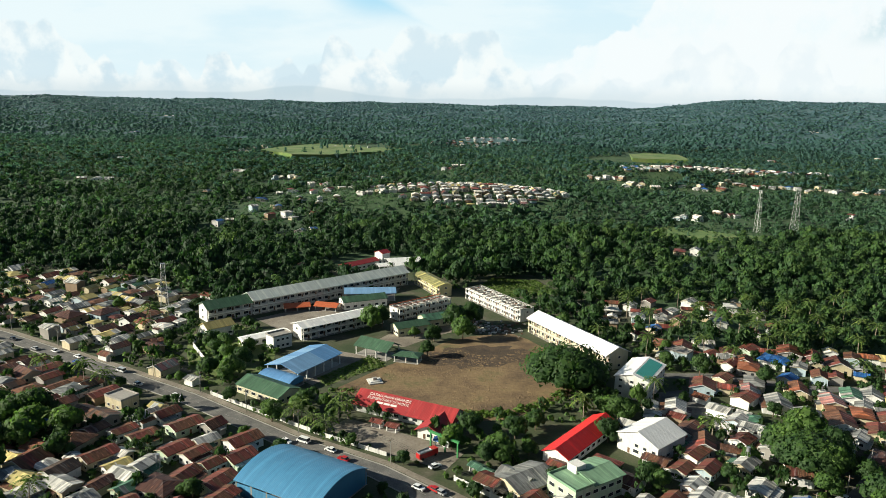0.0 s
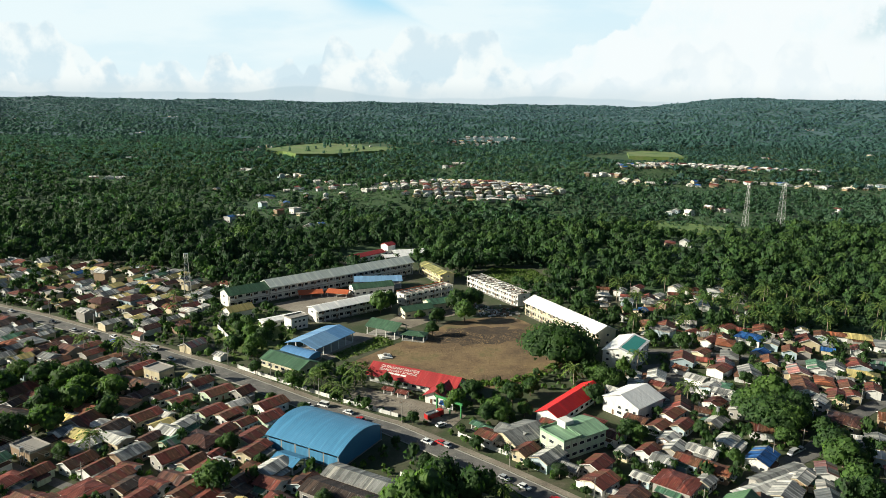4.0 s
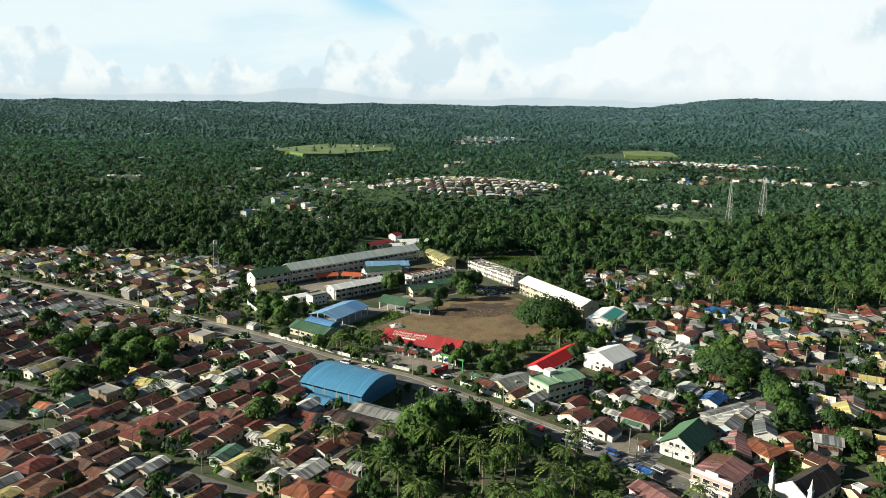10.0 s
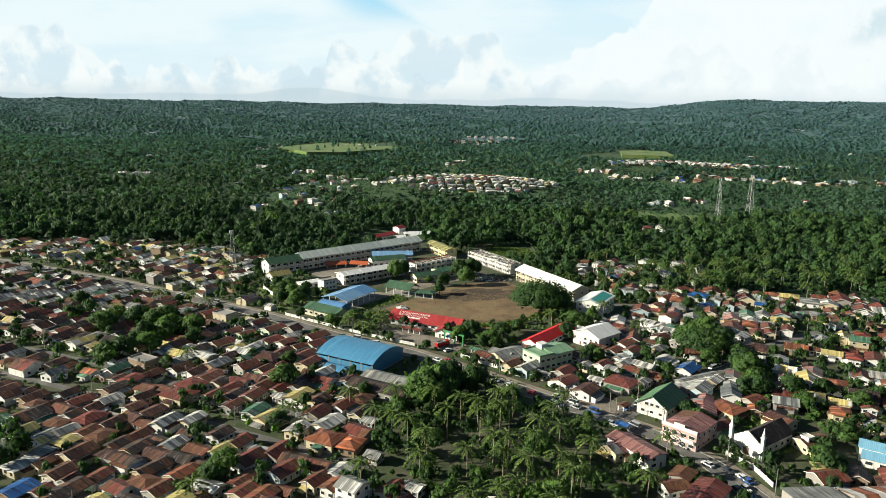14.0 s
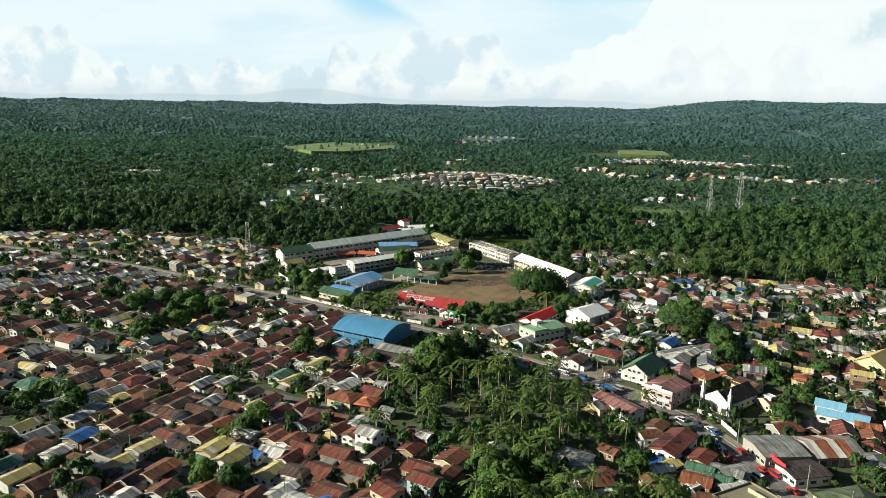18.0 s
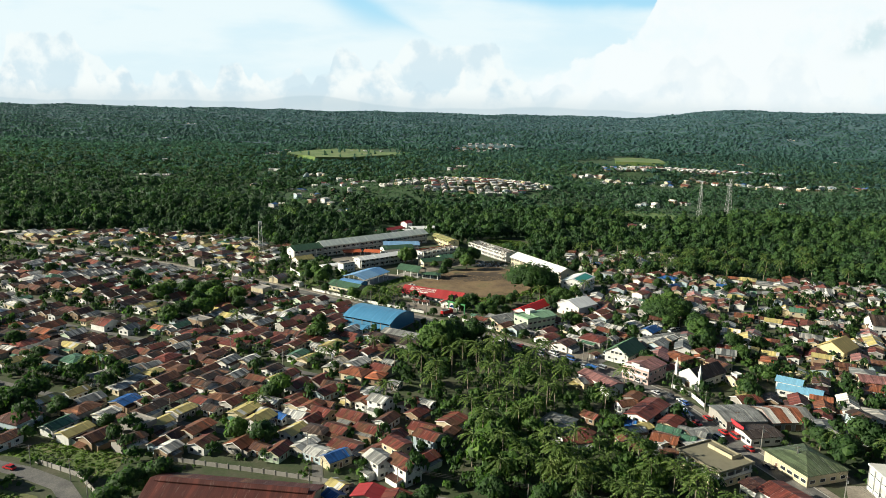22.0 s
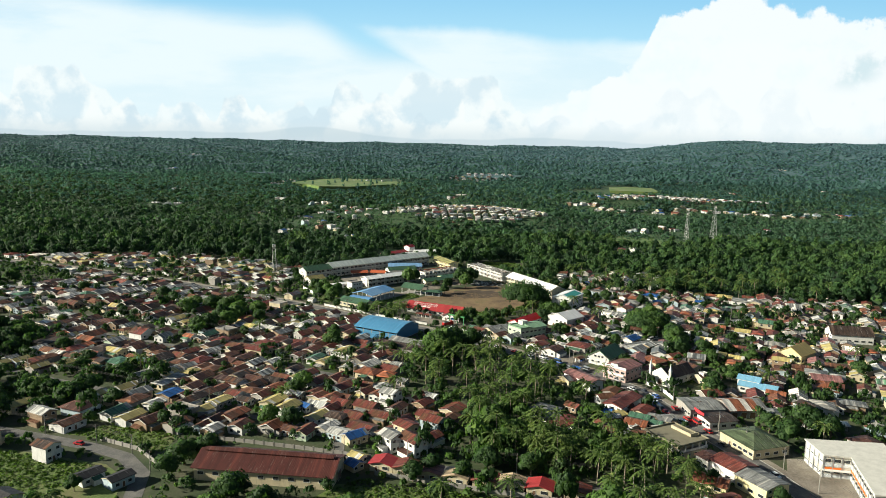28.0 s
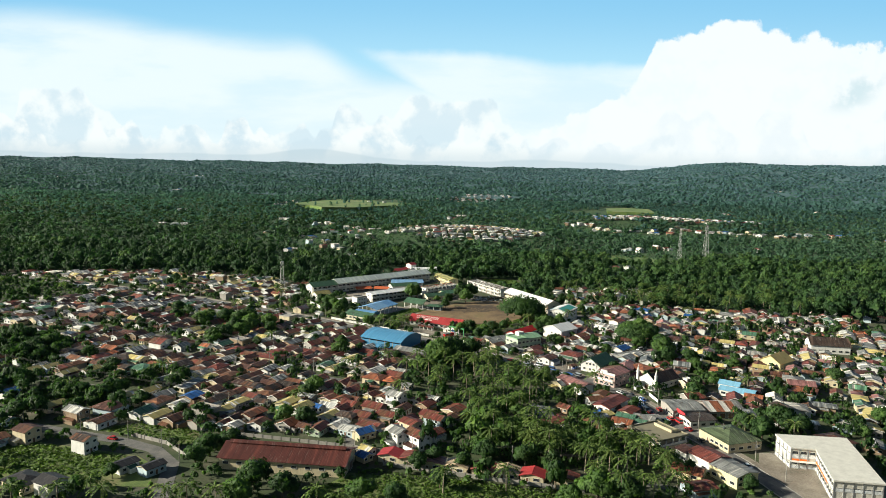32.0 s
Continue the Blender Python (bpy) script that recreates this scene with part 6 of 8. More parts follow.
home(-29, 25.5, -35, "b")
home(-11.5, 34, -29, "r", "2")
home(-12, 22, -35, "r")
home(-5, 42, -29, "b")
home(-21, 67, -29, "r")
home(-21.9, 26.1, -42, "r", "2")
home(-17.1, 58.1, -28, "r")
home(-3.5, 52.0, -29, "r", "L")
home(-14.3, 69.1, -28, "w", "s")
home(36.7, 51.2, -73, "g", "H")
home(40.9, 40.0, -73, "r", "L")
home(15.6, 49.8, -40, "g", "s")
home(8.2, 58.9, -40, "g")
home(-56.4, 49.3, -29, "r")
home(-65.2, 134.1, -24, "y", "L")
home(-45.8, 126.1, -28, "r")
home(73.8, 217.7, -40, "r", "L")
home(82.6, 239.1, -40, "r", "s")
home(97.8, 232.3, -40, "w", "s")
home(109.0, 242.1, -40, "w", "s")
home(81.2, 198.5, -40, "r")
home(73.4, 181.1, -38, "w")
home(93.8, 188.0, -40, "w")
home(100.7, 175.5, -40, "u", "L")
home(67.6, 157.5, -38, "r", "H")
home(98.7, 152.6, -41, "w", "L")
home(108.6, 163.6, -40, "g")
home(103.8, 134.5, -55, "o", "H")
home(117.1, 142.6, -55, "b")
home(95.2, 117.9, -55, "b")
home(171.8, 238.2, -25, "r")
home(152.4, 229.9, -25, "r", "L")
home(176.0, 253.3, -25, "y", "H")
home(200.6, 251.2, -25, "y")
home(214.0, 265.7, -25, "o")
home(224.3, 251.5, -25, "m")
home(224.9, 239.4, -25, "m")
home(237.3, 249.2, -25, "m")
home(191.9, 271.3, -25, "n", "s")
home(144.4, 207.1, -40, "m", "H")
home(163.5, 209.2, -25, "o", "L")
home(172.1, 207.5, -25, "m", "s")
home(177.2, 201.7, -25, "y")
home(196.9, 215.6, -25, "n", "2")
home(194.5, 197.4, -25, "r", "L")
home(216.1, 204.6, -25, "g", "L")
home(230.5, 219.8, -25, "m")
home(205.6, 190.2, -25, "k")
home(155.6, 174.9, -25, "p", "L")
home(176.1, 173.8, -25, "r")
home(204.0, 176.6, -25, "o")
home(162.0, 141.1, -25, "r")
home(172.8, 134.8, -25, "y", "2")
home(168.7, 124.7, -25, "m")
home(180.7, 129.1, -25, "m")
home(120.7, 125.8, -55, "m", "L")
home(124.3, 107.4, -71, "m", "L")
home(117.4, 82.5, -71, "b", "L")
home(70.9, 62.4, -73, "m", "L")
home(63.0, 50.1, -73, "g")
home(79.3, 57.5, -73, "m")
home(81.3, 50.3, -73, "n", "s")
home(87.3, 50.1, -71, "g")
home(72.3, 42.1, -71, "w", "s")
home(54.4, 98.2, -55, "p", "L")
home(66.8, 74.2, -71, "b")
home(58.7, 43.6, -73, "b", "s")
home(-307.8, 394.7, -24, "o")
home(-287.4, 386.8, -24, "g")
home(-287.7, 403.5, -24, "n")
home(-267.5, 385.5, -24, "y")
home(-264.4, 370.4, -24, "o")
home(-256.0, 399.8, -22, "u")
home(-239.2, 378.8, -24, "g")
home(-234.9, 393.2, -22, "w", "2")
home(-225.3, 392.8, -22, "y")
home(-214.2, 393.9, -22, "y")
home(-208.6, 407.8, -22, "g")
home(-207.9, 375.7, -22, "w")
home(-202.0, 379.3, -22, "y")
home(-242.0, 347.2, -24, "w", "F")
home(-236.1, 330.7, -24, "r")
home(-224.2, 330.5, -24, "b")
home(-202.0, 310.7, -29, "w", "2")
home(-220.9, 343.6, -24, "r")
home(-199.8, 321.8, -29, "m")
home(-177.7, 316.5, -29, "m", "L")
home(-182.5, 299.7, -29, "g", "L")
home(-159.4, 292.6, -29, "m")
home(-143.6, 294.9, -29, "m")
home(-154.3, 331.6, -29, "r", "L")
home(-155.6, 309.7, -29, "g")
home(-172.1, 379.1, -25, "g")
home(-158.5, 377.3, -25, "b")
home(-149.7, 384.2, -25, "r")
home(-141.0, 380.5, -25, "b")
home(-158.1, 365.7, -25, "w")
home(-222.3, 285.4, -29, "g")
home(-210.9, 273.9, -29, "k")
home(-194.4, 262.8, -29, "m")
home(-186.1, 271.1, -29, "m", "L")
home(-216.1, 256.8, -29, "r")
home(-206.7, 248.5, -29, "w")
home(-203.8, 233.4, -29, "b")
home(-175.5, 264.3, -29, "b")
home(-169.6, 255.4, -29, "r")
home(-139.9, 240.9, -29, "r", "L")
home(-129.8, 235.6, -29, "g", "F")
home(-151.4, 214.4, -29, "u", "L")
home(-115.0, 223.3, -35, "g")
home(-108.2, 225.2, -35, "b")
home(-98.0, 217.0, -35, "b", "L")
home(-86.1, 205.4, -35, "w")
home(-117.2, 210.4, -35, "b")
home(-108.9, 207.4, -35, "b")
home(-94.4, 199.3, -35, "r", "L")
home(-86.4, 196.9, -35, "b")
home(-78.3, 190.5, -35, "b")
home(-73.0, 179.8, -27, "b", "L")
home(-69.4, 170.6, -27, "b", "L")
home(-73.6, 206.5, -35, "b", "L")
home(-71.4, 195.4, -35, "r", "L")
home(-116.5, 192.2, -35, "r", "L")
home(-107.7, 186.9, -35, "y")
home(-118.3, 174.3, -27, "w", "L")
home(-109.1, 165.3, -27, "g", "L")
home(-126.9, 168.6, -27, "g", "L")
home(-98.2, 173.7, -35, "n")
home(-95.3, 163.6, -35, "r", "L")
home(-86.5, 161.1, -27, "b")
home(-123.8, 190.9, -35, "w", "s")
home(-155.7, 171.8, -25, "m", "L")
home(-142.5, 165.4, -27, "y", "F")
home(-150.0, 156.2, -27, "n", "L")
home(-132.7, 151.6, -27, "b")
home(-122.9, 158.8, -27, "b")
home(-115.0, 154.7, -27, "b")
home(-107.2, 150.5, -27, "b", "L")
home(-93.4, 146.7, -24, "r")
home(-111.0, 140.8, -27, "r", "H")
home(-91.0, 132.4, -24, "k")
home(-74.6, 140.6, -24, "r")
home(-81.9, 143.4, -24, "b")
home(-140.8, 135.8, -27, "k", "L")
home(-125.7, 128.6, -27, "m")
home(-60.1, 158.3, -27, "w", "L")
home(-52.8, 139.9, -39, "r")
home(-58.1, 150.1, -27, "b")
home(18.3, 188.5, -39, "g", "L")
home(62.4, 230.7, -40, "w", "s")
home(90.6, 336.4, -40, "r")
home(110.9, 398.0, -40, "r")
home(119.3, 379.8, -40, "g")
home(118.7, 363.5, -40, "r")
home(101.1, 346.8, -40, "u")
home(135.6, 400.3, -40, "g")
home(98.0, 389.3, -40, "g")
home(165.0, 404.6, -25, "g", "s")
home(98.6, 454.5, -40, "u", "s")
home(102.5, 307.0, -40, "w", "F")
home(110.0, 296.1, -40, "g")
home(111.0, 310.1, -40, "r", "s")
home(118.0, 308.4, -40, "r")
home(123.5, 297.2, -40, "r")
home(139.0, 317.1, -40, "r", "L")
home(145.9, 302.6, -40, "u", "H")
home(142.0, 280.6, -40, "u")
home(114.8, 257.2, -40, "r", "L")
home(113.4, 278.4, -40, "b")
home(153.2, 294.9, -25, "g")
home(157.5, 284.5, -25, "b")
home(164.4, 284.1, -25, "r")
home(184.0, 308.6, -25, "m", "L")
home(177.1, 287.2, -25, "u", "s")
home(192.0, 288.9, -25, "b")
home(169.4, 265.2, -25, "g", "L")
home(160.3, 254.2, -25, "g")
home(101.0, 246.2, -40, "w")
home(104.2, 236.0, -40, "w")
home(105.4, 225.8, -40, "w", "2")
home(98.0, 258.1, -40, "o", "s")
home(83.3, 227.0, -40, "m", "L")
home(100.2, 219.9, -40, "b")
home(107.7, 214.5, -40, "g")
home(79.7, 208.7, -40, "r", "L")
home(72.7, 198.2, -40, "b")
home(73.3, 188.1, -38, "w")
home(94.6, 202.4, -40, "g")
home(44.5, 167.2, -41, "r", "L")
home(43.8, 157.0, -41, "b", "L")
home(51.3, 148.1, -38, "m", "L")
home(57.9, 161.4, -38, "w", "s")
home(67.1, 171.6, -38, "g")
home(63.6, 178.0, -41, "b")
home(143.7, 226.0, -40, "g")
home(234.2, 201.5, -25, "k", "L")
home(256.2, 211.9, -25, "k", "L")
home(257.4, 182.6, -25, "g", "L")
home(231.7, 181.0, -25, "g")
home(232.7, 137.1, -25, "m", "H")
home(174.7, 114.7, -25, "m")
home(181.3, 99.3, -25, "o", "H")
home(170.5, 94.6, -25, "m")
home(196.6, 97.3, -25, "b")
home(154.8, 65.5, -71, "k", "2")
home(171.4, 73.6, -25, "k")
home(162.9, 30.7, -71, "m", "H")
home(198.2, 66.2, -25, "y", "L")
home(177.6, 26.7, -25, "g")
home(289.6, 328.3, -25, "r")
home(267.5, 300.1, -25, "r")
home(302.4, 316.2, -25, "w")
home(300.5, 273.7, -25, "o")
home(321.7, 296.9, -25, "w")
home(266.7, 279.1, -25, "w")
home(265.9, 259.5, -25, "w")
home(278.7, 251.9, -25, "o")
home(306.1, 296.9, -25, "r")
home(289.7, 220.9, -25, "o")
home(244.7, 333.8, -25, "r")
home(220.5, 306.8, -25, "b")
home(244.7, 310.2, -25, "m")
home(335.0, 300.9, -25, "b")
home(-179.5, 4.5, -24, "m", "2")
home(-190, -2, -27, "b", "L")
home(-151, -3.5, -24, "k", "2")
home(-171.9, 28.1, -27, "w", "2")
home(-158, 24, -24, "m", "L")
home(-189.7, 40.5, -27, "y")
home(-200.4, 22.3, -27, "g")
home(-231.8, 93.2, -25, "y")
home(-226.1, 99.3, -25, "y")
home(-249.7, 111.4, -25, "y")
home(-211.4, 90.1, -25, "y")
home(-202.5, 96.4, -25, "y")
home(-221.1, 55.6, -27, "u")
home(-242.7, 81.5, -25, "g")
home(-126.7, -19.1, -29, "d")
home(-115.6, -20.5, -35, "d")
home(-155, -36, -28, "d", "H")
home(-142.0, -41.3, -29, "d", "2")
home(249.9, 159.5, -25, "r")
home(88.0, -21.2, -77, "b", "L")
home(-37.8, 3.3, -41, "y", "s")
home(-38.1, -2.4, -41, "u", "s")
home(-235.3, 442.5, -22, "o", "s")
home(36.7, 55, -32, "g", "H")
home(44, 43.5, -32, "r")
home(50, 62, -40, "b", "s")
home(-147.2, 302, -62, "m")
home(-128.3, 270.5, -28, "p", "L")
home(-111.6, 259.1, -28, "w", "s")
home(-160.5, 284, -28, "b", "s")
home(64.7, 387.4, 30, "w", "s")
home(167.3, 420, 0, "g", "L")
home(140, 362, -10, "w", "L")
home(152, 344, -8, "r")

# ---- single trees and palms ----
tree(44.5, 269, 18.5, 25)
tree(-9, 134, 10.8, 20, False)
tree(3.5, 140, 8.8, 18, True)
tree(0.5, 326.8, 8, 14)
tree(5.8, 353.3, 7, 13)
tree(-14.8, 321.1, 5, 10)
tree(-15.9, 300.3, 5, 9)
tree(-97.6, 267.4, 7, 12)
tree(-110.7, 297.4, 6, 11)
tree(-96.6, 279.6, 6, 11)
tree(-60.0, 240.6, 5, 8)
tree(-69.4, 226.7, 6, 10)
tree(-2.4, 210.0, 6, 11)
tree(13.8, 205.0, 7, 11)
tree(9.4, 201.1, 5, 9)
tree(59.7, 236.8, 7, 12)
tree(52.9, 219.9, 6, 11)
tree(60.7, 193.1, 5, 8)
tree(63.2, 189.1, 5, 8)
tree(116.9, 205.4, 13, 17)
tree(114.0, 215.1, 9, 14)
tree(122.3, 201.0, 8, 13)
tree(132.6, 256.5, 4, 8)
tree(130.9, 277.5, 5, 10)
tree(106.3, 287.2, 6, 11)
tree(98.3, 312.5, 4, 9)
tree(114.1, 188.9, 6, 9)
tree(130.6, 195.9, 7, 10)
tree(-136.2, 210.1, 8, 13)
tree(-155.1, 221.6, 9, 14)
tree(-160.0, 217.6, 8, 13)
tree(-217.9, 428.2, 4, 8)
tree(-99.6, 448.4, 6, 12)
tree(71.2, 254.1, 4, 10)
tree(97.8, 206.9, 4, 8)
tree(121.7, 246.2, 4, 7)
tree(89.4, 254.3, 3, 7)
tree(-141.2, 336.1, 4, 8)
tree(-141.6, 308.2, 4, 8)
tree(-14.5, 129.3, 11, 20)
tree(-5.3, 145.8, 8, 17)
tree(-24.2, 120.9, 6, 11)
tree(-39.5, 139.4, 4, 8)
tree(-162.0, 170.9, 7, 12)
tree(-155.6, 173.3, 8, 13)
tree(-146.6, 181.6, 8, 13)
tree(-156.4, 196.9, 8, 13)
tree(-148.7, 210.7, 8, 13)
tree(-130.9, 194.4, 6, 11)
tree(-219.0, 254.9, 7, 11)
tree(-184.9, 225.8, 7, 11)
tree(-130.8, 162.7, 4, 8)
tree(-75.4, 148.0, 7, 12)
tree(-78.5, 173.6, 4, 8)
tree(-165.8, 156.6, 3, 6)
tree(-67.3, 110.2, 5, 8)
tree(-74.9, 74.9, 7, 11)
tree(-77.4, 72.0, 6, 9)
tree(26.3, 90.7, 7, 14)
tree(126.3, 230.0, 9, 13)
tree(111.1, 217.2, 8, 12)
tree(129.4, 214.5, 8, 12)
tree(127.5, 174.9, 9, 13)
tree(123.5, 152.9, 7, 11)
tree(137.4, 153.9, 7, 11)
tree(128.4, 183.5, 8, 12)
tree(87.4, 130.5, 5, 8)
tree(89.4, 123.5, 5, 8)
tree(152.5, 156.5, 6, 8)
tree(138.1, 112.3, 7, 9)
tree(122.7, 96.7, 6, 8)
tree(86.8, 195.8, 4, 7)
tree(91.4, 175.0, 4, 7)
tree(-79.7, 35.5, 6, 10)
tree(-70.0, 32.8, 6, 10)
tree(-100.0, -4.2, 7, 11)
tree(-93.1, 2.4, 7, 11)
tree(-128.7, 38.0, 4, 8)
tree(-101.8, -14.1, 6, 10)
tree(-73.6, -31.1, 8, 13)
tree(-62.0, -36.6, 7, 11)
tree(-76.6, -40.9, 7, 10)
tree(-34.0, -37.3, 7, 10)
tree(-21.8, -40.6, 6, 10)
tree(35.5, -21.7, 5, 13)
tree(49.1, -31.2, 10, 14)
tree(58.5, -33.5, 9, 13)
tree(38.7, -35.6, 6, 10)
tree(-197.5, 25.8, 8, 11)
tree(-195.7, 35.4, 7, 10)
tree(-173.9, 54.0, 7, 10)
tree(-170.2, 63.3, 7, 10)
tree(-189.7, 52.4, 7, 10)
tree(-152.5, 49.7, 6, 9)
tree(146.2, 48.9, 9, 13)
tree(153.4, 42.0, 7, 11)
tree(133.0, 34.9, 8, 12)
tree(129.5, 45.0, 6, 10)
tree(210.1, 124.4, 7, 10)
tree(198.1, 59.1, 6, 10)
tree(107.5, -18.3, 4, 8)
tree(160.7, 144.0, 6, 9)
tree(136.7, 141.3, 6, 9)
tree(125.5, 160.9, 7, 11)
tree(-183.3, 210.8, 9, 13)
tree(-171.1, 222.0, 9, 13)
tree(-147.9, 200.4, 8, 12)
tree(-160.0, 168.6, 7, 11)
tree(-222.0, 198.6, 5, 9)
tree(-285.9, 267.9, 6, 10)
tree(-252.2, 126.2, 8, 12)
tree(-250.3, 140.0, 8, 12)
tree(-276.6, 153.7, 7, 11)
tree(-216.4, 122.3, 6, 10)
tree(-193.4, 103.4, 6, 9)
tree(-16.2, -10.3, 5, 9)
tree(-9.9, -4.4, 5, 9)
tree(10.1, 0.1, 7, 11)
tree(1.2, -8.8, 5, 9)
tree(25.6, -2.7, 6, 10)
palm(10.5, 82.3, 15)
palm(32.6, 61.0, 14)
palm(36.2, 65.6, 13)
palm(20.4, 70.0, 15)
palm(16.6, 57.3, 14)
palm(-18.0, 90.5, 14)
palm(-11.1, 85.4, 14)
palm(2.0, 79.8, 12)
palm(6.6, 103.5, 12)
palm(13.7, 108.3, 13)
palm(19.1, 122.5, 13)
palm(-31.2, 108.7, 11)
palm(32.9, 112.5, 12)
palm(26.6, 48.9, 12)
palm(20.8, 46.1, 11)
palm(7.6, 39.3, 12)
palm(13.8, 20.2, 13)
palm(38.7, 30.6, 12)
palm(56.1, 64.6, 12)
palm(-0.5, 116.0, 12)
palm(-43.3, 126.3, 9)
palm(-63.9, 116.1, 8)
palm(3.9, 22.7, 11)
palm(9.5, 43.4, 12)
palm(31.9, 18.4, 11)
palm(39.3, 127.0, 12)
palm(38.2, 17.3, 12)
palm(27.0, 100.0, 13)
palm(-5.1, 106.5, 13)
palm(-10.3, 119.6, 13)
palm(-25.8, 127.9, 12)
palm(46.5, 26.0, 11)
palm(-12.6, 73.3, 12)
palm(57.0, -10.8, 12)
palm(61.8, -17.7, 13)
palm(68.5, -7.1, 12)
palm(49.9, -26.6, 12)
palm(78.7, -9.4, 11)
palm(68.5, -32.2, 11)
palm(49.2, -6.1, 12)
palm(65.7, -27.9, 11)
palm(56.1, -35.2, 12)
palm(79.2, -22.8, 9)
palm(-127.1, -42.9, 8)
palm(-121.1, -46.7, 8)
palm(-136.0, -48.0, 8)
palm(-100.5, -45.0, 8)
palm(-93.0, -44.4, 8)
palm(-48.2, -44.9, 8)
palm(-39.9, -48.3, 8)
palm(-82.7, -45.6, 8)
palm(-149.6, -51.0, 9)
palm(20.8, 11.3, 11)
palm(12.5, 8.2, 12)
palm(27.7, 25.1, 11)
palm(-58.5, 229.3, 8)
palm(-44.5, 227.5, 7)
palm(-42.2, 232.7, 7)
palm(-47.5, 216.3, 7)
palm(-60.6, 224.7, 7)
palm(-52.4, 220.6, 7)
palm(-45.5, 238.5, 7)
palm(77.6, 253.7, 10)
palm(124.7, 297.5, 10)
palm(177.8, 287.8, 10)
palm(144.8, 310.0, 12)
palm(156.8, 319.5, 12)
palm(165.3, 320.3, 12)
palm(187.8, 350.5, 12)
palm(187.0, 331.3, 12)
palm(-164.1, 337.8, 11)
palm(-155.6, 312.1, 10)
palm(146.2, 349.2, 11)
palm(151.4, 339.9, 11)

# ---- rows of houses further off, filled in between ----
fill = random.Random(17)
BLOCKED = [(90.7, 259, 11), (93, 249, 9), (-48, 182, 22), (-31, 147, 16), (-70, -8, 30), (79, 137, 12), (82, 112, 11), (107, 108, 16), (140, -5, 30), (107, 66, 13), (126, 68, 13), (238, 197, 17), (189, 153, 11), (183, 108, 10), (117, 29, 14), (85, 25, 13), (99, 4, 9), (105, -8, 9), (72, 65, 11), (60, 98, 10), (78, 48, 10), (64, 36, 9), (66, 53, 6), (110, 51, 8), (142, 99, 11), (-77, 251, 15),
           (43, 217, 18), (21, 188, 11), (67, 216, 12), (75, 270, 15), (39, 184, 12), (-123, 322, 12), (-168, 366, 8), (120, 118, 12), (53, 143, 9), (36.7, 55, 8), (44, 43.5, 6), (-27, -1, 6), (-15, -5, 7), (0, -9, 7), (14, -11.5, 7), (28, -15, 6), (40, -17, 6)]
LINES = [(MAIN_ROAD, 9.8), (SIDE_ROAD, 7), (BACK_LANE, 6.6)] + [(q, 6.6 if q[1][0] == -195 else 5.0) for q in LANES]


def near_line(x, y):
    for line, gap in LINES:
        for (ax, ay), (bx, by) in zip(line, line[1:]):
            s = max(0, min(1, ((x - ax) * (bx - ax) + (y - ay) * (by - ay)) / ((bx - ax) ** 2 + (by - ay) ** 2)))
            if math.hypot(x - ax - s * (bx - ax), y - ay - s * (by - ay)) < gap:
                return True
    return False


WOODLOTS = [[(-480, 240), (-345, 262), (-318, 318), (-352, 352), (-480, 392)], [(-235, 90), (-153, 99), (-133, 58), (-160, 46), (-193, 32), (-240, 50)], [(-300, 163), (-258, 168), (-222, 106), (-256, 100)]]


def free(x, y, r):
    if any(bool(in_polygon(np.array([x]), np.array([y]), w)[0]) for w in WOODLOTS):
        return False
    return (not near_line(x, y) and all(math.hypot(x - a, y - b) > r + q * 0.82 for a, b, q in HOMES) and all(math.hypot(x - a, y - b) > q for a, b, q in BLOCKED)
            and all(math.hypot(x - a, y - b) > 0.55 * q + r * 0.6 for a, b, q in TREES))


def fill_rows(region, turn, along, across, mix, chance=0.9, sizes=("", "", "L", "s", "H"), detail=True, seed=1):
    xs, ys = [p[0] for p in region], [p[1] for p in region]
    u = Vector((math.cos(radians(turn)), math.sin(radians(turn))))
    v = Vector((-u.y, u.x))
    c = Vector((sum(xs) / len(xs), sum(ys) / len(ys)))
    span = max(max(xs) - min(xs), max(ys) - min(ys))
    d = random.Random(seed)
    for j in range(int(-span / across), int(span / across) + 1):
        for k in range(int(-span / along), int(span / along) + 1):
            p = c + u * (k * along + d.uniform(-1.2, 1.2)) + v * (j * across + d.uniform(-0.8, 0.8))
            roll, colour, size = d.random(), d.choice(mix), d.choice(sizes)
            if roll > chance or not bool(in_polygon(np.array([p.x]), np.array([p.y]), region)[0]):
                continue
            if free(p.x, p.y, SIZES[size][0] * 0.4):
                (home if detail else crowd_home)(round(p.x, 1), round(p.y, 1), turn, colour, size)


MIX = "mbbkmrkgbmokbwbkmgbyk"
fill_rows([(-110, 70), (-60, 8), (-30, 90), (-40, 150), (-75, 185), (-110, 200), (-130, 130)], -21.7, 7.4, 8.2, MIX, seed=2, chance=0.97)
fill_rows([(-235, 60), (-60, 2), (-30, 90), (-40, 150), (-75, 185), (-120, 215), (-260, 250)], -21.7, 7.4, 8.2, MIX, seed=2, detail=False, chance=0.97)
fill_rows([(-470, 130), (-235, 60), (-260, 250), (-165, 262), (-225, 295), (-330, 343), (-470, 395)], -24, 7.8, 8.4, "kgkgkgwbgmwbkbmgn", seed=3, detail=False, chance=0.97)
fill_rows([(-120, 215), (-260, 250), (-225, 295), (-165, 265), (-110, 236), (-85, 218)], -28, 7.8, 8.4, MIX, seed=23, detail=False, chance=0.97)
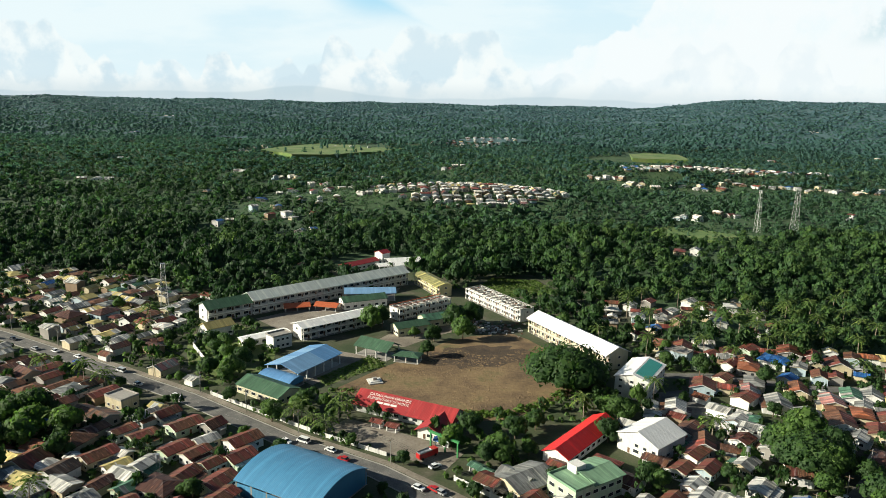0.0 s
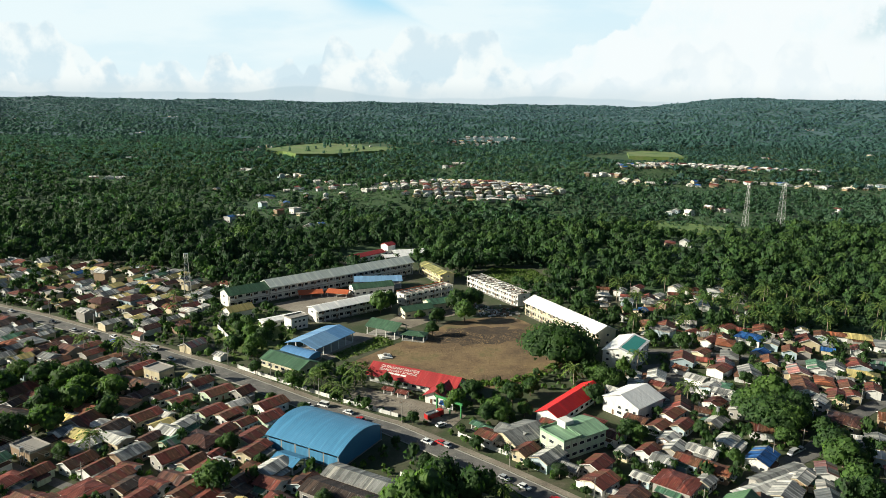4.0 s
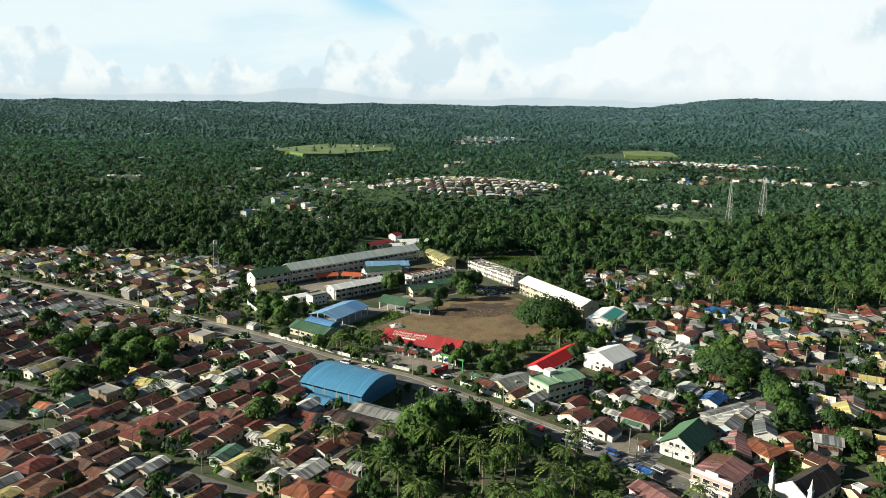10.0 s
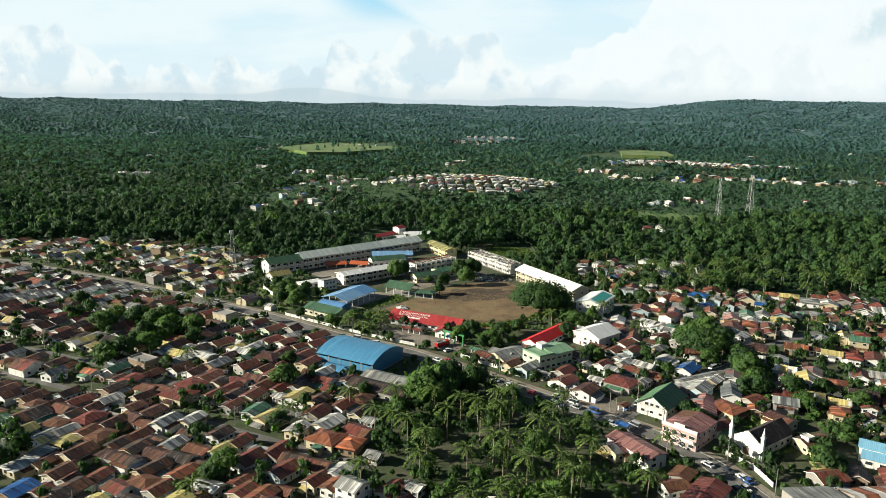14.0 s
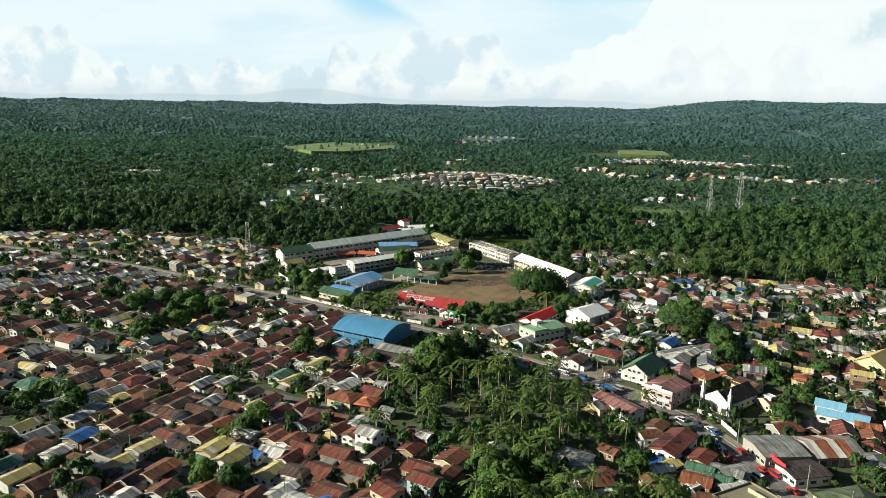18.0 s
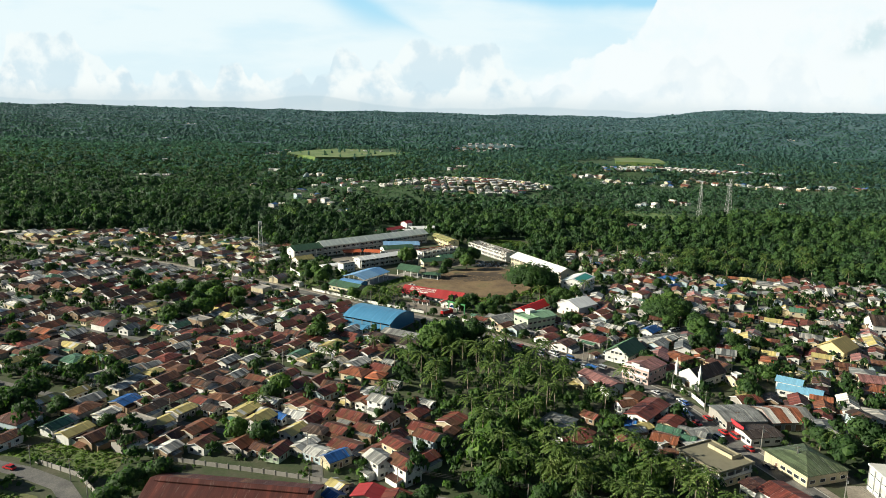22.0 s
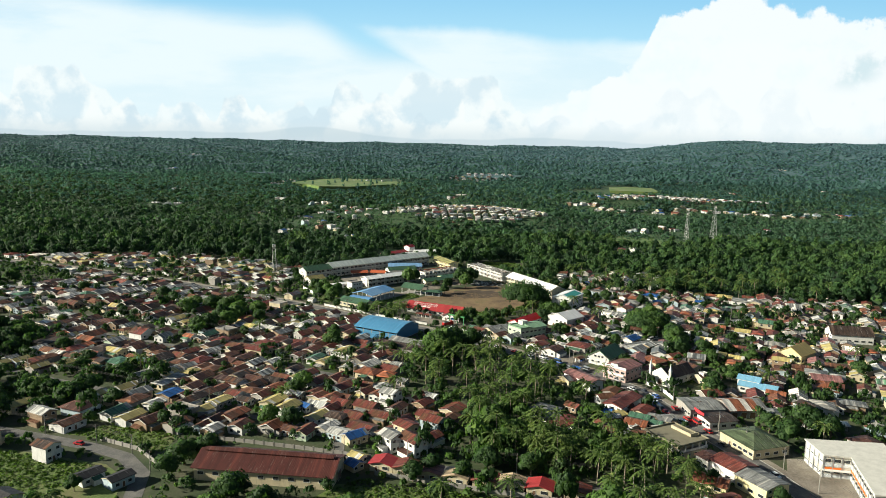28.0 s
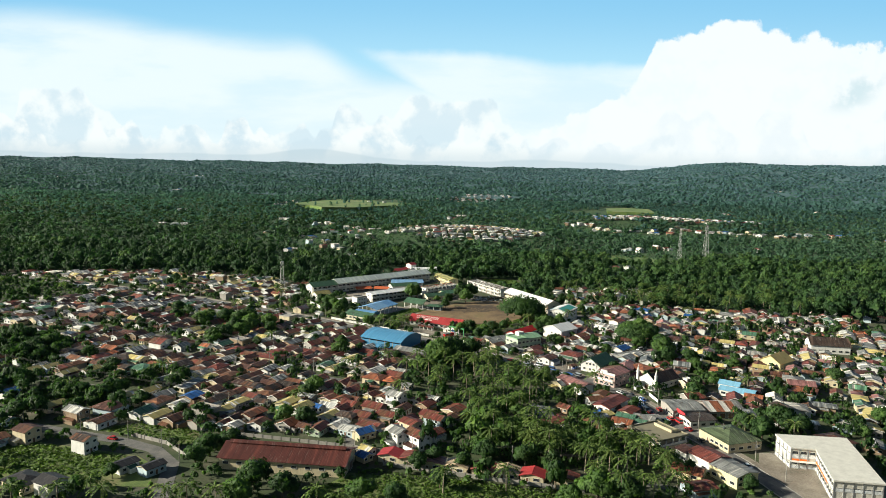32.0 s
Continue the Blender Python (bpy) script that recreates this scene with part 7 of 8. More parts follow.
fill_rows([(-455, 402), (-330, 374), (-225, 330), (-140, 288), (-150, 380), (-215, 428), (-316, 438)], -26, 11, 12, "yygwbrmgwynb", 0.85, seed=4, detail=False)
fill_rows([(65, 215), (120, 190), (190, 245), (300, 262), (320, 300), (190, 315), (100, 330), (85, 290)], -18, 9.4, 9.6, "rbgwogyrbpnwgob", 0.8, seed=5, detail=False)
fill_rows([(92, 90), (160, 60), (290, 120), (300, 250), (200, 238), (120, 180), (80, 145)], -22, 10.0, 10.4, "rgwoykybgpgwnor", 0.78, seed=6, detail=False)
fill_rows([(120, 60), (300, 20), (300, 120), (160, 60)], -15, 13, 13.5, "rmgwoyk", 0.66, seed=7, detail=False)
fill_rows([(22, 196), (60, 150), (75, 128), (98, 150), (118, 185), (66, 212), (40, 225)], 50, 9.3, 9.6, "rrbgmwbrgo", 0.92, seed=31)
fill_rows([(14, 170), (36, 152), (48, 160), (30, 190), (10, 196), (-2, 186)], -38, 8.6, 9.0, "rbgmwbr", 0.92, seed=32)
# hamlets in the woods
fill_rows([(-118, 815), (-60, 735), (-10, 712), (50, 722), (118, 785), (110, 830), (40, 850), (-60, 850)], 8, 11.5, 12, "wwwwywpwwwgr", 0.94, ("", "", "L"), False, 9)
fill_rows([(235, 1095), (560, 1085), (570, 1145), (245, 1150)], 4, 17, 14, "wwgwuwwr", 0.8, ("H", "L", "L"), False, 10)
fill_rows([(-10, 1780), (130, 1780), (130, 1840), (-10, 1840)], 4, 20, 17, "wwgw", 0.8, ("L",), False, 12)
fill_rows([(80, 345), (175, 345), (175, 400), (75, 400)], -10, 14, 13, "rwgbgr", 0.75, ("", "s"), False, 13)
fill_rows([(-130, 450), (-95, 450), (-95, 480), (-130, 480)], 15, 22, 18, "gobg", 0.7, ("L", ""), False, 14)
fill_rows([(-160, 885), (-80, 885), (-80, 925), (-160, 925)], 15, 22, 17, "wgrb", 0.6, ("", ""), False, 15)
fill_rows([(-195, 740), (-130, 740), (-130, 780), (-195, 780)], 15, 20, 17, "wgrb", 0.6, ("", ""), False, 16)
fill_rows([(-150, 1005), (-90, 1005), (-90, 1040), (-150, 1040)], 15, 22, 17, "wgr", 0.6, ("", ""), False, 17)
fill_rows([(-410, 1400), (-200, 1400), (-220, 1600), (-400, 1600)], 15, 34, 30, "wwgu", 0.55, ("L", ""), False, 18)
fill_rows([(-110, 1720), (80, 1720), (80, 1780), (-110, 1780)], 4, 18, 15, "wwgwyb", 0.85, ("L", "H"), False, 19)
yard_dice = random.Random(41)
for x, y, n in HAMLETS:
    for k in range(n):
        px_, py_ = x + (k - (n - 1) / 2) * 11 + yard_dice.uniform(-4, 4), y + yard_dice.uniform(-12, 12) + (8 if k % 2 else 0)
        crowd_home(round(px_, 1), round(py_, 1), yard_dice.uniform(-40, 40), yard_dice.choice("wwwwwgru"), yard_dice.choice(("", "L", "2", "H") if y > 950 else ("", "", "L", "2")))
for px_, py_ in ((-540, 962), (-520, 966), (-500, 960)):
    crowd_home(px_, py_, 20, "w", "H")
tagged(new("house_rows", CROWD.mesh("house_rows", *ROOFS.values(), *WALLS[:5], GLASS)), "crowded small houses with rusty, red and grey metal roofs", "houses", kind="stuff")

# trees and shrubs in gardens and in the grove by the road
for _ in range(420):
    x, y = fill.uniform(-420, 300), fill.uniform(-30, 430)
    r = fill.uniform(2.0, 4.2)
    if near_line(x, y) or not bool(in_polygon(np.array([x]), np.array([y]), TOWN)[0]) or in_polygon(np.array([x]), np.array([y]), [(-135, 345), (-85, 255), (-40, 215), (5, 200), (80, 270), (40, 345), (0, 400), (-40, 450)])[0]:
        continue
    if all(math.hypot(x - a, y - b) > q * 0.75 + r * 0.5 for a, b, q in HOMES) and all(math.hypot(x - a, y - b) > q for a, b, q in BLOCKED):
        palm(round(x, 1), round(y, 1), fill.uniform(7, 11)) if fill.random() < 0.2 else tree(round(x, 1), round(y, 1), round(r, 1), round(r * fill.uniform(1.5, 2.1), 1))
LOOSE = []
for _ in range(120):
    x, y = fill.uniform(6, 66), fill.uniform(4, 60)
    if not (24 < x < 56 and 18 < y < 62) and not near_line(x, y) and all(math.hypot(x - a, y - b) > q * 0.9 + 1 for a, b, q in HOMES) and all(math.hypot(x - a, y - b) > q for a, b, q in BLOCKED):
        LOOSE.append((x, y))
for lot in WOODLOTS:
    lx, ly = [p[0] for p in lot], [p[1] for p in lot]
    for _ in range(190):
        x, y = fill.uniform(min(lx), max(lx)), fill.uniform(min(ly), max(ly))
        if bool(in_polygon(np.array([x]), np.array([y]), lot)[0]) and all(math.hypot(x - a, y - b) > q * 0.75 + 1.5 for a, b, q in HOMES) and not near_line(x, y):
            LOOSE.append((x, y))
GROVE = [(-14, 142), (8, 150), (30, 128), (50, 100), (60, 62), (58, 34), (62, 6), (20, 6), (6, 12), (2, 40), (-4, 60), (-20, 80), (-30, 104)]
for _ in range(215):
    x, y = fill.uniform(-32, 64), fill.uniform(4, 152)
    if bool(in_polygon(np.array([x]), np.array([y]), GROVE)[0]) and not near_line(x, y) and not (26 < x < 54 and 22 < y < 62) and not (0 < x < 26 and 10 < y < 34) and all(math.hypot(x - a, y - b) > q * 0.9 for a, b, q in HOMES):
        palm(round(x, 1), round(y, 1), fill.uniform(10, 16)) if fill.random() < (0.06 if x < 5 else 0.24) else LOOSE.append((x, y))
for x, y in ((-80, -27), (-71, -29), (-62, -28), (-55, -27), (-49, -26), (-44, -22), (-90, -26), (-98, -22), (-103, 2), (-106, 12), (-84, 22), (-118, 34), (-120, 26)):
    LOOSE.append((x, y))
for _ in range(26):
    x, y = fill.uniform(-215, -112), fill.uniform(-45, 48)
    if not near_line(x, y) and all(math.hypot(x - a, y - b) > q * 0.9 + 1 for a, b, q in HOMES) and not in_polygon(np.array([x]), np.array([y]), [(-160, 28), (-200, 5), (-172, -16), (-130, -26), (-108, -26), (-108, 4), (-114, 22)])[0]:
        LOOSE.append((x, y))
for _ in range(60):
    x, y = fill.uniform(80, 290), fill.uniform(300, 400)
    if all(math.hypot(x - a, y - b) > q * 0.8 + 1.5 for a, b, q in HOMES) and not near_line(x, y):
        palm(round(x, 1), round(y, 1), fill.uniform(9, 14))
for _ in range(38):
    x, y = fill.uniform(18, 78), fill.uniform(-14, 22)
    if not near_line(x, y) and all(math.hypot(x - a, y - b) > q * 0.9 + 1 for a, b, q in HOMES) and all(math.hypot(x - a, y - b) > q for a, b, q in BLOCKED):
        palm(round(x, 1), round(y, 1), fill.uniform(8, 12))
for _ in range(230):
    x, y = fill.uniform(36, 300), fill.uniform(318, 412)
    if (x > 60 or y > 360) and all(abs(x - a) > q + 2 or not -16 < y - b < q + 1 for a, b, q in HOMES) and math.hypot(x - 66, y - 310) > 26 and math.hypot(x - 38, y - 430) > 24 and not near_line(x, y):
        LOOSE.append((x, y))
loose_kinds = [np.concatenate([leaf_clumps(trng, q, 17, 0.12, 0.55), bough_cores(trng, q[:5], 0.8, 0.55, True)]) for q in [dome_of(trng, n) for n in (9, 10, 11, 12, 10)]]
loose = np.array(LOOSE)
fresh = (loose[:, 0] > -10) & (loose[:, 1] < 75)
for trees, skin, words in ((~fresh, LEAF_DARK, "dense dark broadleaf trees crowded together in groves"), (fresh, LEAF, "leafy mid-green trees among the palms of the grove")):
    tagged(new("grove_trees", stuff_mesh("grove_trees", plant(trng, loose[trees], loose_kinds, 4.6, 9.0), skin)), words, "trees", kind="stuff")

# trees along the main road
verge_dice = random.Random(52)
for side in (8.6, -8.4):
    for a, b in zip(offset_line(MAIN_ROAD[2:15], side), offset_line(MAIN_ROAD[2:15], side)[1:]):
        for k in range(int(math.hypot(b[0] - a[0], b[1] - a[1]) / 11)):
            u = verge_dice.random()
            x, y, r = a[0] + (b[0] - a[0]) * u, a[1] + (b[1] - a[1]) * u, verge_dice.uniform(1.8, 3.4)
            if verge_dice.random() < 0.6 and all(math.hypot(x - p, y - q) > 0.8 * w + r * 0.6 for p, q, w in HOMES) and all(math.hypot(x - p, y - q) > w for p, q, w in BLOCKED) and not (x > 50 and side > 0):
                tree(round(x, 1), round(y, 1), round(r, 1), round(r * 1.9, 1))

# trees round the classroom blocks
for x, y, r, h in ((-112, 334, 3.5, 7), (-118, 300, 6, 11), (-112, 290, 6, 10), (-104, 282, 6, 11), (-108, 268, 6, 10), (-98, 262, 5, 9), (-100, 300, 4, 8), (-47, 336, 7, 16), (-42, 342, 6, 14), (-24, 326, 4, 7), (-14, 322, 5, 10),
                   (-4, 338, 8, 17), (4, 346, 8, 16), (-2, 352, 6, 11), (-90, 242, 4, 8), (-62, 236, 4, 8), (-52, 240, 4, 7), (4, 222, 6, 10), (20, 220, 6, 10), (28, 228, 5, 9), (24, 208, 4, 7), (58, 240, 6, 11), (64, 236, 5, 10),
                   (30, 190, 4, 7), (14, 200, 4, 7), (-20, 388, 3, 7), (-58, 414, 3, 7), (54, 350, 5, 10), (64, 338, 6, 11), (80, 320, 5, 10), (88, 308, 5, 10), (94, 296, 5, 9)):
    tree(x, y, r, h)

# ---- shrubs and weeds between the houses ----
srng = np.random.default_rng(33)
cell = 4.6
sx, sy = np.meshgrid(np.arange(-440, 320, cell), np.arange(-45, 440, cell))
spots = np.stack([sx.ravel(), sy.ravel()], 1) + srng.uniform(-2, 2, (sx.size, 2))
spots = spots[in_polygon(spots[:, 0], spots[:, 1], TOWN)]
keep = np.ones(len(spots), bool)
for x, y, r in HOMES:
    keep &= np.hypot(spots[:, 0] - x, spots[:, 1] - y) > r * 0.8 + 0.4
for x, y, r in BLOCKED:
    keep &= np.hypot(spots[:, 0] - x, spots[:, 1] - y) > r * 0.9
for line, gap in LINES:
    for (ax, ay), (bx, by) in zip(line, line[1:]):
        t = np.clip(((spots[:, 0] - ax) * (bx - ax) + (spots[:, 1] - ay) * (by - ay)) / ((bx - ax) ** 2 + (by - ay) ** 2), 0, 1)
        keep &= np.hypot(spots[:, 0] - ax - t * (bx - ax), spots[:, 1] - ay - t * (by - ay)) > gap - 2.4
OPEN_GROUND = [[(-118, 356), (-100, 318), (-84, 300), (-84, 276), (-64, 256), (-52, 256), (60, 275), (50, 345), (10, 410), (-30, 440)], [(-53, 257), (2, 232), (20, 236), (60, 278), (47, 306), (26, 338), (-8, 322), (-34, 286)], [(-46, 234), (-14, 218), (4, 208), (-4, 194), (-48, 220)], [(-62, 260), (-38, 297), (-58, 306), (-84, 278)],
               [(30, 340), (64, 287), (76, 294), (42, 348)], [(-117, 357), (-36, 434), (-44, 446), (-126, 366)], [(-140, 336), (-116, 356), (-122, 366), (-148, 346)], [(-78, 314), (-42, 352), (-50, 362), (-86, 324)],
               [(0, 402), (30, 356), (40, 364), (10, 410)], [(-34, 352), (-6, 379), (-14, 388), (-42, 360)], [(-34, 434), (-16, 402), (-6, 410), (-24, 442)], [(98, 118), (108, 100), (128, 112), (118, 132)], [(40, 148), (60, 126), (66, 140), (50, 158)],
               [(-42, 236), (2, 216), (8, 228), (-36, 250)], [(119, -44), (119, 20), (165, 22), (170, -44)], [(-42, -14), (10, -21), (52, -29), (60, -60), (-62, -48)],
               [(-210, 8), (-170, 3), (-128, -6), (-116, -16), (-112, -32), (-150, -34), (-215, -20)], [(-160, 19), (-136, 14), (-112, 5), (-112, 22), (-140, 30)]]
for poly in OPEN_GROUND:
    keep &= ~in_polygon(spots[:, 0], spots[:, 1], poly)
keep &= srng.uniform(size=len(spots)) < 0.72
shrub_kinds = [leaf_clumps(srng, lobes_of(srng, 1, 0.5, 0.55), 10, 0.38) for _ in range(5)]
tagged(new("shrubs", stuff_mesh("shrubs", plant(srng, spots[keep], shrub_kinds, 1.9, 2.3), LEAF)), "leafy shrubs and weeds crowding the gardens and gaps between houses", "shrubs", kind="stuff")
tall = spots[keep][srng.uniform(size=int(keep.sum())) < 0.14 + 0.12 * (spots[keep][:, 0] > 60) + 0.12 * (spots[keep][:, 0] < -230)]
small_kinds = [np.concatenate([leaf_clumps(srng, q, 12, 0.21, 0.6), bough_cores(srng, q[:2], 0.8, 0.6, True)]) for q in [dome_of(srng, n) for n in (5, 6, 6, 7)]]
tagged(new("garden_trees", stuff_mesh("garden_trees", plant(srng, tall, small_kinds, 3.3, 7.2), LEAF_DARK)), "small garden trees between the roofs", "trees", kind="stuff")

# ---- long grass on the open plots ----
GRASSY = [[(-160, 19), (-136, 14), (-112, 5), (-112, 22), (-140, 30)], [(-205, 6), (-170, 1), (-128, -8), (-118, -18), (-150, -30), (-210, -18)], [(-36, -10), (10, -18), (48, -26), (60, -48), (-62, -42)], [(-56, 262), (-34, 288), (-42, 300), (-62, 270)], [(-150, 330), (-136, 296), (-122, 284), (-150, 290), (-165, 330)],
          [(98, 118), (110, 102), (128, 112), (118, 132)], [(8, 430), (30, 408), (60, 420), (50, 452), (20, 455)], [(20, 178), (30, 172), (34, 182), (26, 186)]]
tuft_kinds = [leaf_clumps(srng, [(0, 0, 0.2, 0.7), (0.4, 0.2, 0.1, 0.5)], 9, 0.34, 0.7) for _ in range(4)]
tufts = []
for poly in GRASSY:
    xs, ys = [p[0] for p in poly], [p[1] for p in poly]
    px, py = np.meshgrid(np.arange(min(xs), max(xs), 1.7), np.arange(min(ys), max(ys), 1.7))
    q = np.stack([px.ravel(), py.ravel()], 1) + srng.uniform(-0.8, 0.8, (px.size, 2))
    q = q[in_polygon(q[:, 0], q[:, 1], poly)]
    for x, y, r in HOMES:
        q = q[np.hypot(q[:, 0] - x, q[:, 1] - y) > r]
    tufts.append(q)
tagged(new("long_grass", stuff_mesh("long_grass", plant(srng, np.concatenate(tufts), tuft_kinds, 1.3, 1.0), GRASS)), "rank bright green grass and weeds on open plots", "grass", kind="stuff")

# ---- churned soil of the school field ----
soil = []
form = np.array([p for p in OCTA if p[2] >= 0])
mound_faces = np.array([(0, 2, 4), (2, 1, 4), (1, 3, 4), (3, 0, 4)])
FIELD_LINE = [(-46, 262), (-18, 248), (4, 238), (22, 242), (44, 264), (54, 280), (44, 304), (28, 330), (4, 326), (-12, 310), (-30, 286)]
for _ in range(4200):
    x, y = srng.uniform(-50, 58), srng.uniform(236, 334)
    if in_polygon(np.array([x]), np.array([y]), FIELD_LINE)[0] and math.sin(x * 0.11 + y * 0.05) + math.cos(y * 0.13 - x * 0.04) > -0.6:
        a, r = srng.uniform(0, math.tau), srng.uniform(0.2, 0.7)
        v = form * [r * 1.7, r, r * srng.uniform(0.16, 0.38)] * srng.uniform(0.8, 1.2, (5, 1))
        v = np.stack([v[:, 0] * math.cos(a) - v[:, 1] * math.sin(a) + x, v[:, 0] * math.sin(a) + v[:, 1] * math.cos(a) + y, v[:, 2] + 0.04], 1)
        soil.append(v[mound_faces])
tagged(new("soil_mounds", stuff_mesh("soil_mounds", np.concatenate(soil), FIELD)), "low churned mounds of brown soil on the school field", "soil", kind="stuff")
fringe = np.array([(x + srng.uniform(-2.5, 2.5), y + srng.uniform(-2.5, 2.5)) for a, b in zip([(-50, 260), (-20, 247), (2, 237), (18, 240), (40, 258)], [(-20, 247), (2, 237), (18, 240), (40, 258), (56, 276)]) for k in range(34) for x, y in [(a[0] + (b[0] - a[0]) * k / 34, a[1] + (b[1] - a[1]) * k / 34)]])
tagged(new("field_edge_weeds", stuff_mesh("weeds", plant(srng, fringe, tuft_kinds, 1.7, 1.6), GRASS)), "tall weeds along the edge of the school field", "weeds", kind="stuff")

# ---- vehicles ----
CAR_PAINTS = [plain(f"{w}_car_paint", c, 0.3, 0.1, 0.06) for w, c in (("white", (0.75, 0.75, 0.74)), ("red", (0.45, 0.02, 0.02)), ("silver", (0.4, 0.41, 0.42)), ("dark", (0.04, 0.045, 0.06)), ("blue", (0.04, 0.12, 0.4)))]
PAINT_WORDS = ["white", "red", "silver", "dark grey", "blue"]
LAMP_GLASS = plain("lamp_glass", (0.6, 0.55, 0.45), 0.2)
WHEEL = Shape().tube((0, -0.11, 0), (0, 0.11, 0), 0.33, 0.33, 12).mesh("wheel", BLACK)


def car(x, y, turn, paint, van=False):
    c = thing("van" if van else "car", x, y, turn, f"{PAINT_WORDS[paint]} {'van' if van else 'car'} on the road" if paint else f"white {'van' if van else 'saloon car'} on the road", "van" if van else "car", "vehicles on the roads", z=0.08)
    L, W, h, top = (4.9, 1.8, 1.0, 2.0) if van else (4.3, 1.7, 0.85, 1.45)
    body = [(-L / 2, 0.35), (L / 2, 0.35), (L / 2 + 0.05, 0.6), (L / 2 - 0.1, h), (-L / 2 + 0.05, h), (-L / 2 - 0.05, 0.6)]
    cab = [(-L / 2 + (0.1 if van else 0.45), h + 0.001), (L / 2 - (0.6 if van else 1.15), h + 0.001), (L / 2 - (1.2 if van else 1.75), top), (-L / 2 + (0.2 if van else 0.95), top)]

    def side_prism(profile, half, mats, name):
        n = len(profile)
        s = Shape()
        v = [(px, -half, pz) for px, pz in profile] + [(px, half, pz) for px, pz in profile]
        s.add(v, [tuple(range(n)), tuple(range(2 * n - 1, n - 1, -1))] + [(k, n + k, n + (k + 1) % n, (k + 1) % n) for k in range(n)])
        return s.mesh(name, *mats)
    part("body", side_prism(body, W / 2, [CAR_PAINTS[paint]], "body"), c)
    part("cabin", side_prism(cab, W / 2 - 0.12, [GLASS], "cabin"), c, "cabin with dark tinted glass")
    part("roof_panel", Shape().box(cab[3][0] - 0.05, -W / 2 + 0.1, top, cab[2][0] + 0.08, W / 2 - 0.1, top + 0.06).mesh("roof_panel", CAR_PAINTS[paint]), c)
    for wx in (-L / 2 + 0.75, L / 2 - 0.8):
        for wy in (-W / 2 + 0.1, W / 2 - 0.1):
            part("wheel", WHEEL, c, at=pose(wx, wy, 0.33))
    for wy in (-W / 2 + 0.3, W / 2 - 0.3):
        part("headlight", Shape().box(-0.04, -0.18, -0.08, 0.04, 0.18, 0.08).mesh("headlight", LAMP_GLASS), c, at=pose(L / 2 + 0.02, wy, 0.66))
    return c


car(-188, 290.5, -28, 0), car(-199, 293, 152, 2), car(-171, 278, 152, 4), car(-113, 245.5, -29, 0), car(-217, 305, -24, 3), car(-133, 256, -29, 2)
car(71, 141, 52, 0, True), car(78.5, 105.5, -55, 2), car(83, 93, 122, 0), car(58, 122.5, 135, 3), car(20, 156, -38, 0), car(29, 149, 142, 1), car(90, 78, -72, 0), car(99, 56, 108, 1), car(103.5, 43, 110, 1)
car(88.5, 89, -65, 3), car(65, 121, 130, 2, True), car(-146, 9, 164, 1), car(-12, 184, -34, 0), car(14, 161, -40, 2), car(39, 146, -44, 0), car(45, 136, 138, 2), car(-114, 147, -22, 0), car(-121, 124, -20, 1)
car(-7.5, 197.5, 40, 0), car(52, 132, -46, 4, True), car(105, 30, 110, 3), car(115, 4, -72, 0), car(-60, 211, -32, 0), car(-38, 200, 152, 1), car(-250, 322, -23, 2), car(-290, 340, 157, 0)

park = random.Random(61)
for line, gap, k in ((MAIN_ROAD[7:17], 3.4, 9), (MAIN_ROAD[7:17], -3.4, 8), (MAIN_ROAD[3:8], 2.2, 4), (SIDE_ROAD[:4], 2.4, 3)):
    rail = offset_line(line, gap)
    for _ in range(k):
        n = park.randrange(len(rail) - 1)
        (ax, ay), (bx, by), u = rail[n], rail[n + 1], park.uniform(0.1, 0.9)
        car(round(ax + (bx - ax) * u, 1), round(ay + (by - ay) * u, 1), math.degrees(math.atan2(by - ay, bx - ax)) + (180 if gap > 0 else 0) + park.uniform(-4, 4), park.choice((0, 0, 1, 2, 3, 4)), park.random() < 0.35)
truck = thing("fire_engine", -10.5, 204.5, 42, "red fire engine parked in the school gateway", "truck", z=0.06)
RED_PAINT = CAR_PAINTS[1]
part("cab", Shape().box(1.6, -1.2, 0.6, 3.8, 1.2, 2.7).mesh("cab", RED_PAINT), truck)
part("windscreen", Shape().box(3.8, -1.05, 1.6, 3.84, 1.05, 2.5).mesh("windscreen", GLASS), truck)
part("tank_body", Shape().box(-3.9, -1.2, 0.6, 1.5, 1.2, 2.4).mesh("tank_body", RED_PAINT), truck)
part("ladder_rack", tray(Shape(), -3.8, -1.1, 2.4, 1.4, 1.1, 2.75, 0.12, 0.3, 0, 0).mesh("ladder_rack", STEEL), truck, "grey steel ladder rack")
for wx in (-2.8, 2.7):
    for wy in (-1.1, 1.1):
        part("wheel", Shape().tube((0, -0.15, 0), (0, 0.15, 0), 0.5, 0.5, 12).mesh("wheel", BLACK), truck, at=pose(wx, wy, 0.5))

